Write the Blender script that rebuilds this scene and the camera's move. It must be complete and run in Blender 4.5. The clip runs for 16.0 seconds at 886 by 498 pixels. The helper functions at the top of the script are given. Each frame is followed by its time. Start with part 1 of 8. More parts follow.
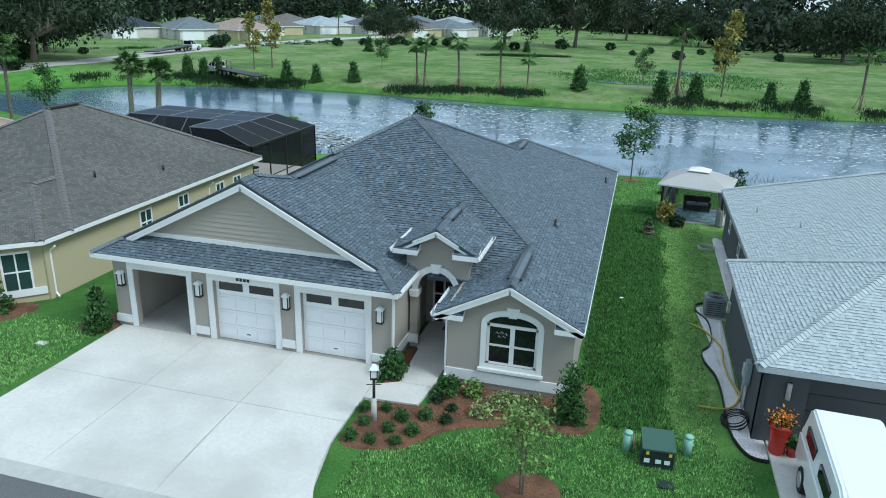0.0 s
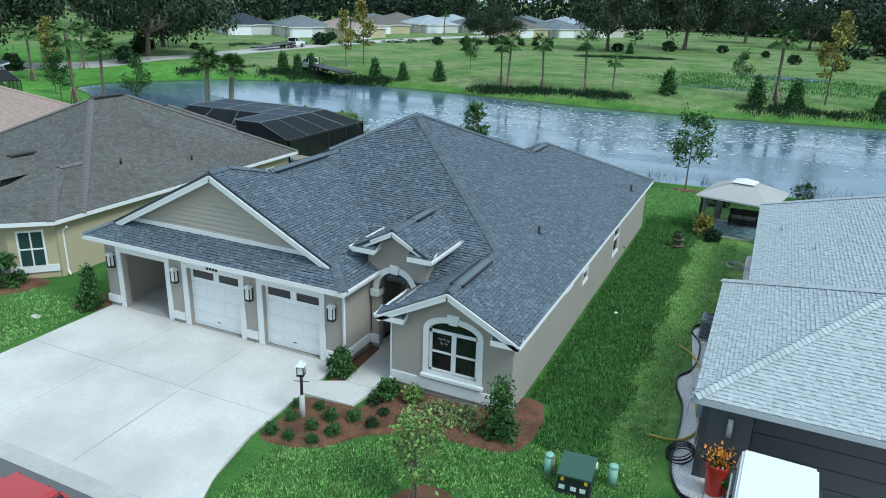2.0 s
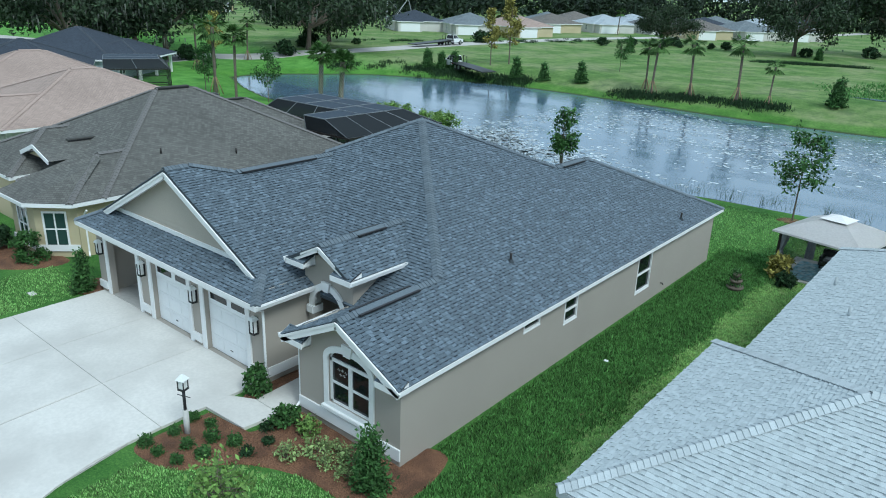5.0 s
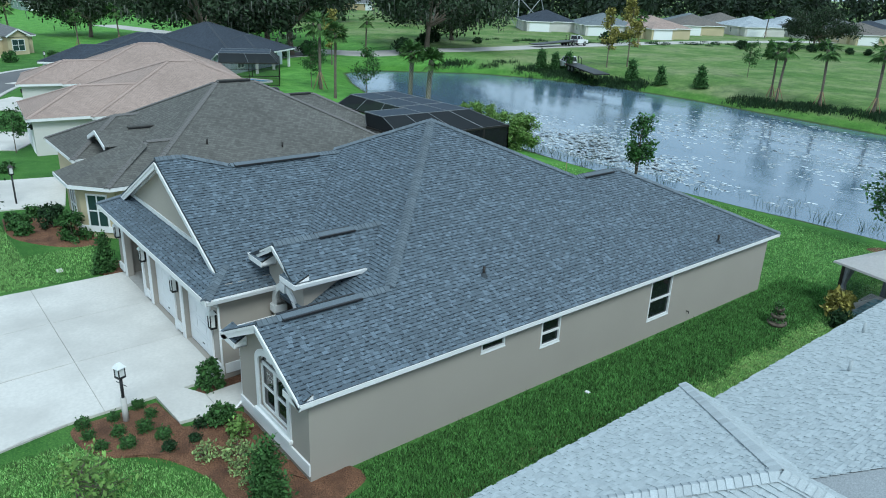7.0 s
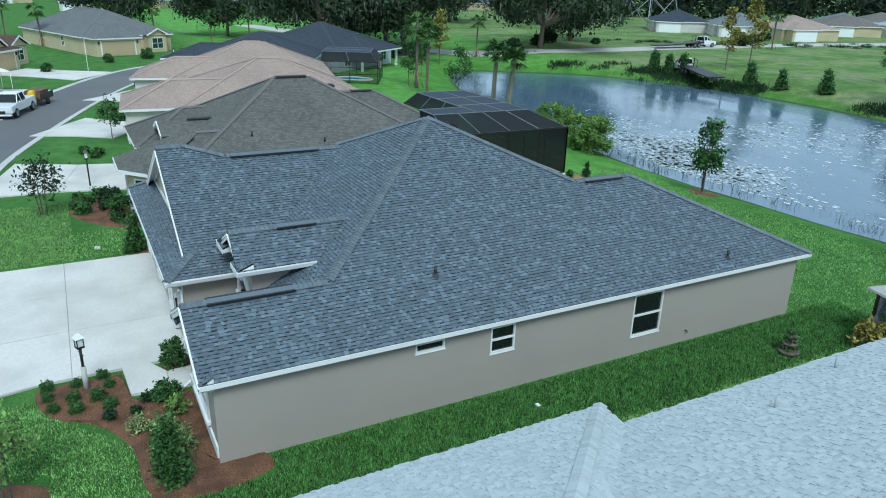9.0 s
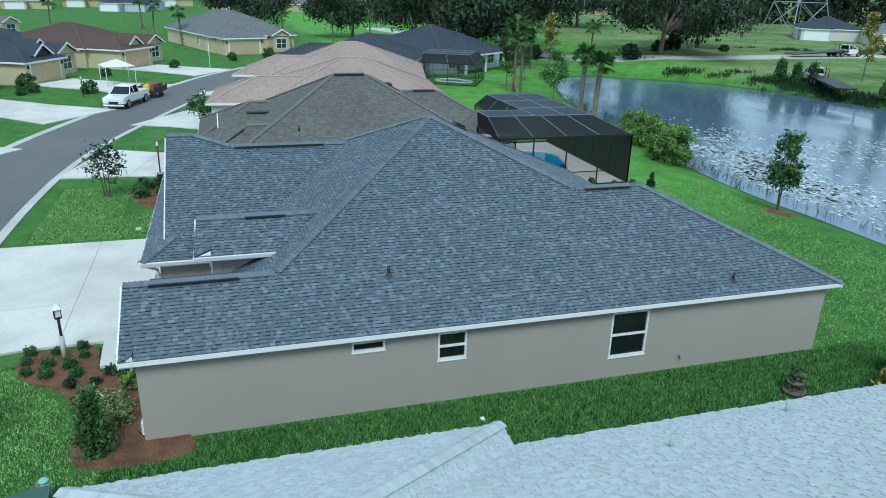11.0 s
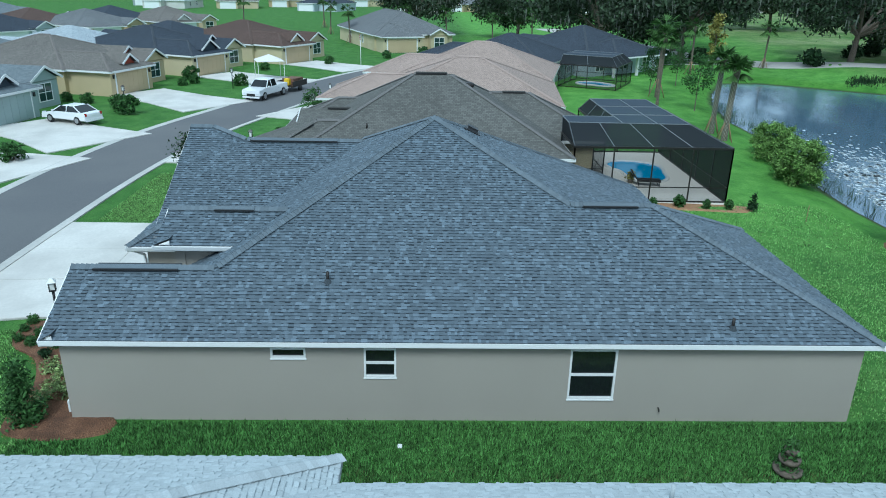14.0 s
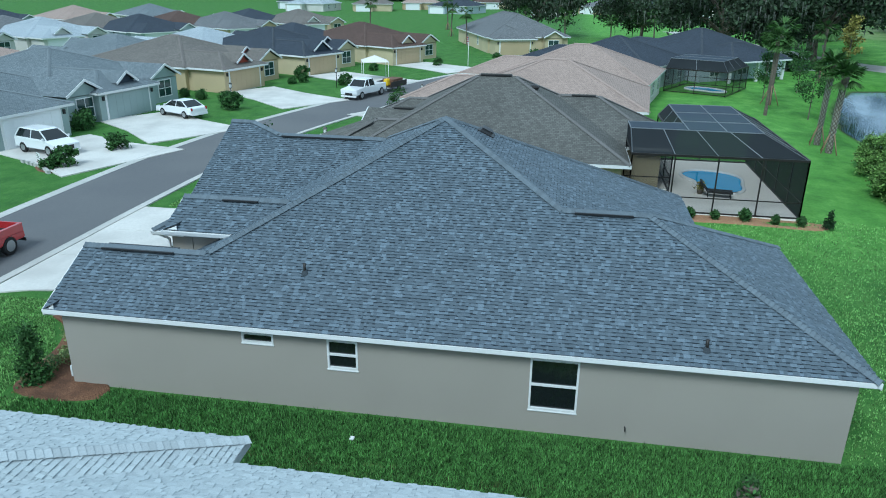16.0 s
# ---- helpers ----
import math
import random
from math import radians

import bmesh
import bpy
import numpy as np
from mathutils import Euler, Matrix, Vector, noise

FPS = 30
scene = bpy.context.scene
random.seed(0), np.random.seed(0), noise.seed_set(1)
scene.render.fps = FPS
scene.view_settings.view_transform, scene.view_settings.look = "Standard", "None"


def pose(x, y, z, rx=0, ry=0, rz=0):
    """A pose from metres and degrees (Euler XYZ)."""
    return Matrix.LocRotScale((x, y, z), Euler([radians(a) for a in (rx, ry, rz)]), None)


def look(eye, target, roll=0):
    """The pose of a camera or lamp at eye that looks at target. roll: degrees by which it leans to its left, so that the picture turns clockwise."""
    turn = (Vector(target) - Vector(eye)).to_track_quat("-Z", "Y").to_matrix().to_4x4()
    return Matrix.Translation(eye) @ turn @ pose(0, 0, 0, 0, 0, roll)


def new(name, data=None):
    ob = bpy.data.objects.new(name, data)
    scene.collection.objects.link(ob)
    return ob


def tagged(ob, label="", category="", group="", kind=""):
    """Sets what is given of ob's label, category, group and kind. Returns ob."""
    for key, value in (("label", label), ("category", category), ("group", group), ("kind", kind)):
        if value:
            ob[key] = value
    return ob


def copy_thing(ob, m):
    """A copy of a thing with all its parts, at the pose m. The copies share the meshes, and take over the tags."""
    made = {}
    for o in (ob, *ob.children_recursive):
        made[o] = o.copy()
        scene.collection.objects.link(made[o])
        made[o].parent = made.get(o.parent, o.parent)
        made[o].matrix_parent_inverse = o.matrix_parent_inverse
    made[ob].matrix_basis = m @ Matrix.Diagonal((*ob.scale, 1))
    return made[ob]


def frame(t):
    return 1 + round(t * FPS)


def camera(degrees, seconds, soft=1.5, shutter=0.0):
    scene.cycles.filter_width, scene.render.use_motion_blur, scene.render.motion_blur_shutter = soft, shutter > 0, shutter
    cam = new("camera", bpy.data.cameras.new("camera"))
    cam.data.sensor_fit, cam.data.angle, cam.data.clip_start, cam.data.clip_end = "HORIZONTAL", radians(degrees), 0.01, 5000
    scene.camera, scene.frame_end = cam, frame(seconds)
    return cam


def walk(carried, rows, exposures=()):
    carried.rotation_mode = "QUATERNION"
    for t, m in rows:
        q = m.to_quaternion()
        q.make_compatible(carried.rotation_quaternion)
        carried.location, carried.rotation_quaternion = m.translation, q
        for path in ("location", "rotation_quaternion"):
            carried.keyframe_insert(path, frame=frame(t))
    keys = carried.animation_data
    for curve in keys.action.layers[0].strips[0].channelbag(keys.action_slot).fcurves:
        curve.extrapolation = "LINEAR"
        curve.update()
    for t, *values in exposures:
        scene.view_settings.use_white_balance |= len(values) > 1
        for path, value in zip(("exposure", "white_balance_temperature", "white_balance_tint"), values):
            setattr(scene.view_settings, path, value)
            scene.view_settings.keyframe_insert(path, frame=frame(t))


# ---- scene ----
cam = camera(63.7, 16.0, soft=1.0)
PATH = [
    (0, (1.111, -20.233, 11.944), (0.624, -18.408, 11.287), 1.7),
    (0.5, (2.341, -19.833, 11.943), (1.783, -18.03, 11.284), 1.7),
    (1, (3.51, -19.314, 11.935), (2.88, -17.535, 11.273), 1.7),
    (1.5, (4.644, -18.71, 11.948), (3.94, -16.96, 11.285), 1.8),
    (2, (5.713, -18.007, 11.999), (4.939, -16.288, 11.333), 1.9),
    (2.5, (6.722, -17.17, 12.043), (5.876, -15.485, 11.374), 2.0),
    (3, (7.689, -16.235, 12.096), (6.772, -14.589, 11.425), 2.0),
    (3.5, (8.562, -15.195, 12.128), (7.577, -13.59, 11.453), 2.0),
    (6, (12.18, -9.453, 12.188), (10.86, -8.119, 11.495), 2.3),
    (6.5, (12.895, -8.306, 12.2), (11.509, -7.043, 11.504), 2.3),
    (7, (13.552, -7.112, 12.183), (12.107, -5.919, 11.483), 2.3),
    (7.5, (14.307, -5.974, 12.205), (12.808, -4.852, 11.502), 2.2),
    (8, (15.048, -4.809, 12.227), (13.499, -3.76, 11.52), 2.1),
    (8.5, (15.73, -3.603, 12.233), (14.131, -2.633, 11.524), 2.0),
    (9, (16.389, -2.318, 12.21), (14.741, -1.433, 11.5), 1.7),
    (11.5, (17.887, 4.062, 11.947), (16.075, 4.527, 11.239), 1.6),
    (12, (17.812, 5.264, 11.918), (15.982, 5.646, 11.207), 1.5),
    (12.5, (17.657, 6.474, 11.853), (15.812, 6.776, 11.142), 1.4),
    (13, (17.517, 7.635, 11.827), (15.661, 7.854, 11.115), 1.3),
    (13.5, (17.343, 8.775, 11.807), (15.48, 8.913, 11.093), 1.2),
    (14, (17.313, 9.82, 11.877), (15.446, 9.877, 11.163), 1.2),
    (14.5, (17.234, 10.983, 11.909), (15.366, 10.951, 11.194), 1.0),
    (15, (17.195, 12.107, 11.907), (15.331, 11.985, 11.193), 0.8),
    (15.5, (17.13, 13.227, 11.889), (15.274, 13.015, 11.175), 0.7),
    (16, (17.07, 14.31, 11.891), (15.226, 14.009, 11.178), 0.6),
]
walk(cam, [(t, look(eye, target, roll)) for t, eye, target, roll in PATH], [(0, 0.27, 5540, -1), (9, 0.18, 5400, -3), (16, 0.23, 5200, -5)])

# ---- world and sun: bright overcast sky with broken cloud ----
SUN_EL, SUN_AZ = radians(50), radians(108)
world = bpy.data.worlds.new("sky")
scene.world = world
world.use_nodes = True
_n, _l = world.node_tree.nodes, world.node_tree.links
_n.clear()
_out = _n.new("ShaderNodeOutputWorld")
_bg = _n.new("ShaderNodeBackground")
_bg.inputs["Strength"].default_value = 0.108
_sky = _n.new("ShaderNodeTexSky")
_sky.sky_type = 'NISHITA'
_sky.sun_disc = False
_sky.sun_elevation, _sky.sun_rotation = SUN_EL, SUN_AZ
_sky.air_density, _sky.dust_density, _sky.ozone_density = 1.0, 1.5, 2.0
_co = _n.new("ShaderNodeTexCoord")
_mp = _n.new("ShaderNodeMapping")
_mp.inputs["Scale"].default_value = (1.0, 1.0, 2.6)
_mp.inputs["Rotation"].default_value = (0, 0, radians(90))
_cl = _n.new("ShaderNodeTexNoise")
_cl.inputs["Scale"].default_value, _cl.inputs["Detail"].default_value, _cl.inputs["Roughness"].default_value = 3.2, 8, 0.6
_cr = _n.new("ShaderNodeValToRGB")
_cr.color_ramp.elements[0].position, _cr.color_ramp.elements[1].position = 0.36, 0.62
_cr.color_ramp.elements[0].color, _cr.color_ramp.elements[1].color = (0.58, 0.58, 0.58, 1), (1, 1, 1, 1)
_mx = _n.new("ShaderNodeMix")
_mx.data_type = 'RGBA'
_mx.inputs["B"].default_value = (6.3, 7.0, 7.6, 1)
_l.new(_co.outputs["Generated"], _mp.inputs["Vector"])
_l.new(_mp.outputs["Vector"], _cl.inputs["Vector"])
_l.new(_cl.outputs["Fac"], _cr.inputs["Fac"])
_l.new(_cr.outputs["Color"], _mx.inputs["Factor"])
_l.new(_sky.outputs["Color"], _mx.inputs["A"])
_l.new(_mx.outputs["Result"], _bg.inputs["Color"])
_l.new(_bg.outputs["Background"], _out.inputs["Surface"])

sun_data = bpy.data.lights.new("sun", 'SUN')
sun_data.energy, sun_data.angle, sun_data.color = 2.0, radians(20), (1.0, 0.96, 0.9)
sun = new("sun", sun_data)
_d = Vector((math.sin(SUN_AZ) * math.cos(SUN_EL), math.cos(SUN_AZ) * math.cos(SUN_EL), math.sin(SUN_EL)))
sun.matrix_world = look(_d * 100, (0, 0, 0))

# ---- materials ----
def pm(name, base, var=0.25, rough=0.8, scale=6.0, bump=0.15, metal=0.0, big=0.35, bigscale=0.35, tint=None, spec=0.4, island=0.0, objrand=0.0, bumpdist=0.01, skew=0.0):
    """A procedural surface: base colour, fine grain, large blotches, relief."""
    m = bpy.data.materials.new(name)
    m.use_nodes = True
    n, l = m.node_tree.nodes, m.node_tree.links
    p = n["Principled BSDF"]
    p.inputs["Roughness"].default_value = rough
    p.inputs["Metallic"].default_value = metal
    p.inputs["Specular IOR Level"].default_value = spec
    tc = n.new("ShaderNodeTexCoord")
    a = n.new("ShaderNodeTexNoise")
    a.inputs["Scale"].default_value, a.inputs["Detail"].default_value = scale, 6
    b = n.new("ShaderNodeTexNoise")
    b.inputs["Scale"].default_value, b.inputs["Detail"].default_value = bigscale, 4
    for t in (a, b):
        l.new(tc.outputs["Object"], t.inputs["Vector"])
    lo = [max(0.0, c * (1 - var)) for c in base]
    hi = [min(1.0, c * (1 + var)) for c in base]
    r1 = n.new("ShaderNodeValToRGB")
    r1.color_ramp.elements[0].position, r1.color_ramp.elements[1].position = 0.3, 0.7
    r1.color_ramp.elements[0].color, r1.color_ramp.elements[1].color = (*lo, 1), (*hi, 1)
    l.new(a.outputs["Fac"], r1.inputs["Fac"])
    mx = n.new("ShaderNodeMix")
    mx.data_type, mx.blend_type = 'RGBA', 'MIX'
    tb = tint or [c * 0.72 for c in base]
    mx.inputs["B"].default_value = (*tb, 1)
    r2 = n.new("ShaderNodeMapRange")
    r2.inputs["From Min"].default_value, r2.inputs["From Max"].default_value = 0.42, 0.68
    r2.inputs["To Max"].default_value = big
    l.new(b.outputs["Fac"], r2.inputs["Value"])
    l.new(r2.outputs["Result"], mx.inputs["Factor"])
    l.new(r1.outputs["Color"], mx.inputs["A"])
    col = mx.outputs["Result"]
    if island or objrand:
        src = n.new("ShaderNodeNewGeometry").outputs["Random Per Island"] if island else n.new("ShaderNodeObjectInfo").outputs["Random"]
        k = island or objrand
        mr = n.new("ShaderNodeMapRange")
        mr.inputs["To Min"].default_value, mr.inputs["To Max"].default_value = 1 - k, 1 + k
        if skew:
            pw = n.new("ShaderNodeMath")
            pw.operation = 'POWER'
            pw.inputs[1].default_value = skew
            l.new(src, pw.inputs[0])
            src = pw.outputs["Value"]
            mr.inputs["To Min"].default_value, mr.inputs["To Max"].default_value = 1 - k * 0.5, 1 + k * 1.75
        l.new(src, mr.inputs["Value"])
        mu = n.new("ShaderNodeMix")
        mu.data_type, mu.blend_type = 'RGBA', 'MULTIPLY'
        mu.inputs["Factor"].default_value = 1.0
        l.new(col, mu.inputs["A"])
        l.new(mr.outputs["Result"], mu.inputs["B"])
        col = mu.outputs["Result"]
    l.new(col, p.inputs["Base Color"])
    if bump:
        bp = n.new("ShaderNodeBump")
        bp.inputs["Strength"].default_value, bp.inputs["Distance"].default_value = bump, bumpdist
        l.new(a.outputs["Fac"], bp.inputs["Height"])
        l.new(bp.outputs["Normal"], p.inputs["Normal"])
    return m


def course_mat(name, base, var, along=1.0):
    """Far shingle roofs: rows of tabs by brick pattern on the slope's own uv."""
    m = pm(name, base, 0.15, 0.92, 40, 0.1, spec=0.2, big=0.4, bigscale=0.25)
    n, l = m.node_tree.nodes, m.node_tree.links
    p = n["Principled BSDF"]
    uv = n.new("ShaderNodeUVMap")
    br = n.new("ShaderNodeTexBrick")
    br.inputs["Scale"].default_value = 1.0
    br.inputs["Brick Width"].default_value, br.inputs["Row Height"].default_value = 0.2, 0.145
    br.inputs["Mortar Size"].default_value, br.inputs["Bias"].default_value = 0.008, 0.0
    br.inputs["Color1"].default_value = (1 + var, 1 + var, 1 + var, 1)
    br.inputs["Color2"].default_value = (1 - var, 1 - var, 1 - var, 1)
    br.inputs["Mortar"].default_value = (0.55, 0.55, 0.55, 1)
    l.new(uv.outputs["UV"], br.inputs["Vector"])
    old = p.inputs["Base Color"].links[0].from_socket
    mu = n.new("ShaderNodeMix")
    mu.data_type, mu.blend_type = 'RGBA', 'MULTIPLY'
    mu.inputs["Factor"].default_value = 1.0
    l.new(old, mu.inputs["A"])
    l.new(br.outputs["Color"], mu.inputs["B"])
    l.new(mu.outputs["Result"], p.inputs["Base Color"])
    return m


def pure(name, base, rough=0.3, metal=0.0, alpha=1.0, coat=0.0, trans=0.0, spec=0.5):
    m = bpy.data.materials.new(name)
    m.use_nodes = True
    p = m.node_tree.nodes["Principled BSDF"]
    p.inputs["Base Color"].default_value = (*base, 1)
    p.inputs["Roughness"].default_value, p.inputs["Metallic"].default_value = rough, metal
    p.inputs["Alpha"].default_value = alpha
    p.inputs["Coat Weight"].default_value = coat
    p.inputs["Transmission Weight"].default_value = trans
    p.inputs["Specular IOR Level"].default_value = spec
    return m


STUCCO = pm("stucco_taupe", (0.365, 0.332, 0.288), 0.06, 0.9, 60, 0.25, big=0.12, bigscale=0.5)
STUCCO_SIDE = STUCCO
SIDING = pm("siding_tan", (0.42, 0.38, 0.32), 0.05, 0.75, 30, 0.1, big=0.1)
WHITE = pm("white_trim", (0.78, 0.78, 0.77), 0.03, 0.55, 20, 0.05, big=0.08)
DOORWHITE = pm("white_door_paint", (0.82, 0.83, 0.83), 0.02, 0.45, 8, 0.03, big=0.06)
CONCRETE = pm("drive_concrete", (0.62, 0.595, 0.555), 0.06, 0.85, 9, 0.12, big=0.8, bigscale=0.35, tint=(0.46, 0.44, 0.41), objrand=0.03)
CONC_OLD = pm("grey_concrete", (0.47, 0.45, 0.42), 0.1, 0.9, 8, 0.15, big=0.5, bigscale=0.4)
KERB = pm("kerb_concrete", (0.5, 0.49, 0.46), 0.1, 0.9, 6, 0.12, big=0.5, bigscale=0.3)
ASPHALT = pm("asphalt", (0.125, 0.125, 0.13), 0.18, 0.92, 30, 0.25, big=0.5, bigscale=0.12, tint=(0.17, 0.168, 0.165))
GLASS = pure("dark_window_glass", (0.012, 0.015, 0.016), 0.04, spec=0.6)
GLASS_GREEN = pure("green_tinted_glass", (0.03, 0.06, 0.055), 0.05, spec=0.6)
MULCH = pm("pine_straw_mulch", (0.21, 0.105, 0.058), 0.65, 0.95, 30, 1.0, big=0.7, bigscale=1.6, tint=(0.075, 0.038, 0.024), bumpdist=0.08)
MULCH_OR = pm("orange_bark_mulch", (0.36, 0.2, 0.11), 0.4, 0.95, 20, 0.8, big=0.4, bigscale=1.5, bumpdist=0.05)
BLACK = pm("black_metal", (0.018, 0.018, 0.02), 0.2, 0.45, 30, 0.05)
BRONZE = pm("dark_bronze_metal", (0.03, 0.026, 0.024), 0.2, 0.4, 30, 0.05, metal=0.3)
LAMPGLASS = pure("frosted_lamp_glass", (0.75, 0.76, 0.74), 0.35)
SHINGLE = pm("blue_grey_shingle", (0.1, 0.127, 0.154), 0.2, 0.72, 45, 0.3, spec=0.5, island=0.3, big=0.1, bigscale=0.4, skew=2.6)
SHINGLE_ONE = pm("blue_grey_shingle_single", (0.1, 0.127, 0.154), 0.2, 0.72, 45, 0.3, spec=0.5, objrand=0.3, big=0.1, bigscale=0.4, skew=2.6)
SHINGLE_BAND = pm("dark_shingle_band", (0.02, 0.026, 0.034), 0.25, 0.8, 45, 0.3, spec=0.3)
SHINGLE_L_BAND = pm("grey_shingle_band", (0.3, 0.335, 0.35), 0.15, 0.9, 45, 0.3, spec=0.3)
SHINGLE_BASE = pm("shingle_underlay", (0.06, 0.07, 0.08), 0.25, 0.95, 40, 0.3, spec=0.15)
SHINGLE_CAP = pm("blue_grey_ridge_cap", (0.122, 0.148, 0.172), 0.2, 0.75, 45, 0.3, spec=0.5, island=0.16)
SHINGLE_L = pm("pale_grey_shingle", (0.43, 0.47, 0.485), 0.1, 0.9, 45, 0.3, spec=0.3, island=0.09, big=0.1, bigscale=0.5)
SHINGLE_L_BASE = pm("pale_grey_underlay", (0.3, 0.32, 0.335), 0.2, 0.95, 40, 0.3, spec=0.2)
SHINGLE_L_CAP = pm("pale_grey_ridge_cap", (0.44, 0.475, 0.49), 0.12, 0.95, 45, 0.4, spec=0.2, island=0.12)
BARK = pm("bark", (0.14, 0.115, 0.09), 0.4, 0.95, 9, 0.8, big=0.4, bigscale=1.5, bumpdist=0.04)
STAKE = pm("stake_wood", (0.3, 0.2, 0.12), 0.3, 0.9, 20, 0.2)
GRASS = None


def leafmat(name, base, k=0.5, trans=0.15):
    m = pm(name, base, 0.3, 0.75, 3.0, 0, spec=0.25, island=k, big=0.4, bigscale=0.4)
    return m


LEAF = leafmat("leaf_green", (0.05, 0.115, 0.03))
LEAF_DARK = leafmat("leaf_dark", (0.022, 0.05, 0.018))
LEAF_OAK = leafmat("leaf_live_oak", (0.036, 0.058, 0.028), 0.6)
LEAF_LIGHT = leafmat("leaf_light", (0.15, 0.25, 0.06))
LEAF_VAR = leafmat("leaf_variegated", (0.24, 0.32, 0.12), 0.6)
LEAF_YEL = leafmat("leaf_yellowing", (0.26, 0.24, 0.06))
LEAF_PALM = leafmat("palm_frond", (0.07, 0.14, 0.035))
MOSS = leafmat("hanging_moss", (0.12, 0.13, 0.105), 0.3)
FARWOOD = leafmat("far_wood", (0.02, 0.034, 0.018), 0.6)


# ---- building tools ----
def mesh_ob(name, verts, faces, material, parent=None, label="", uvs=None):
    me = bpy.data.meshes.new(name)
    me.from_pydata([tuple(v) for v in verts], [], [tuple(f) for f in faces])
    if uvs is not None:
        lay = me.uv_layers.new(name="UVMap")
        lay.data.foreach_set("uv", np.asarray(uvs, dtype=np.float32).ravel())
    if material:
        me.materials.append(material)
    ob = new(name, me)
    if parent:
        ob.parent = parent
    if label:
        ob["label"] = label
    return ob


def part(name, bm, material, parent=None, label="", smooth=False):
    me = bpy.data.meshes.new(name)
    bmesh.ops.recalc_face_normals(bm, faces=bm.faces)
    if smooth:
        for f in bm.faces:
            f.smooth = True
    bm.to_mesh(me)
    bm.free()
    me.materials.append(material)
    ob = new(name, me)
    if parent:
        ob.parent = parent
    if label:
        ob["label"] = label
    return ob


def thing(name, label, category, group="", m=None, kind=""):
    ob = new(name)
    ob.empty_display_size = 0.2
    if m is not None:
        ob.matrix_basis = m
    return tagged(ob, label, category, group, kind)


def add_box(bm, x0, y0, z0, x1, y1, z1, m=None):
    v = [bm.verts.new((x, y, z)) for z in (z0, z1) for y in (y0, y1) for x in (x0, x1)]
    if m is not None:
        for q in v:
            q.co = m @ q.co
    for f in ((0, 2, 3, 1), (4, 5, 7, 6), (0, 1, 5, 4), (2, 6, 7, 3), (0, 4, 6, 2), (1, 3, 7, 5)):
        bm.faces.new([v[i] for i in f])
    return v


def box(name, lo, hi, material, parent=None, label="", bevel=0.0):
    bm = bmesh.new()
    add_box(bm, *lo, *hi)
    if bevel:
        bmesh.ops.bevel(bm, geom=bm.edges[:], offset=bevel, segments=2, affect='EDGES')
    return part(name, bm, material, parent, label)


def tube_bm(bm, pts, radii, sides=8, caps=True):
    """A tapered tube through points."""
    rings = []
    pts = [Vector(p) for p in pts]
    for i, p in enumerate(pts):
        d = (pts[min(i + 1, len(pts) - 1)] - pts[max(i - 1, 0)]).normalized()
        a = d.cross(Vector((0, 0, 1)) if abs(d.z) < 0.95 else Vector((1, 0, 0))).normalized()
        b = d.cross(a)
        r = radii[i] if isinstance(radii, (list, tuple)) else radii
        rings.append([bm.verts.new(p + r * (math.cos(t) * a + math.sin(t) * b)) for t in (2 * math.pi * k / sides for k in range(sides))])
    for r0, r1 in zip(rings, rings[1:]):
        for k in range(sides):
            bm.faces.new((r0[k], r0[(k + 1) % sides], r1[(k + 1) % sides], r1[k]))
    if caps:
        bm.faces.new(rings[0][::-1])
        bm.faces.new(rings[-1])


def tube(name, pts, radii, material, parent=None, sides=8, label="", smooth=True):
    bm = bmesh.new()
    tube_bm(bm, pts, radii, sides)
    return part(name, bm, material, parent, label, smooth)


def strip(name, path, width, height, material, parent=None, label="", up=(0, 0, 1)):
    """A rectangular bar that follows points: fascia, gutters, trims."""
    bm = bmesh.new()
    for p, q in zip(path, path[1:]):
        p, q = Vector(p), Vector(q)
        d = (q - p).normalized()
        side = d.cross(Vector(up)).normalized() * width / 2
        w = side.cross(d).normalized() * height / 2
        v = [bm.verts.new(e + s * side + t * w) for e in (p, q) for s, t in ((-1, -1), (1, -1), (1, 1), (-1, 1))]
        for f in ((0, 1, 2, 3), (7, 6, 5, 4), (0, 4, 5, 1), (1, 5, 6, 2), (2, 6, 7, 3), (3, 7, 4, 0)):
            bm.faces.new([v[i] for i in f])
    return part(name, bm, material, parent, label)


def plate(name, outline, holes, depth, m, material, parent=None, label=""):
    """An upright plate: outline and holes in its own x, z; front face at y 0, back at y depth; placed by m."""
    bm = bmesh.new()
    loops = [outline, *holes]
    for y in (0.0, depth):
        edges = []
        for lp in loops:
            vs = [bm.verts.new((x, y, z)) for x, z in lp]
            edges += [bm.edges.new((vs[i], vs[(i + 1) % len(vs)])) for i in range(len(vs))]
        bmesh.ops.triangle_fill(bm, use_beauty=True, use_dissolve=False, edges=edges)
    for lp in loops:
        for (xa, za), (xb, zb) in zip(lp, lp[1:] + lp[:1]):
            bm.faces.new([bm.verts.new(c) for c in ((xa, 0, za), (xb, 0, zb), (xb, depth, zb), (xa, depth, za))])
    bmesh.ops.remove_doubles(bm, verts=bm.verts[:], dist=0.0005)
    bm.transform(m)
    return part(name, bm, material, parent, label)


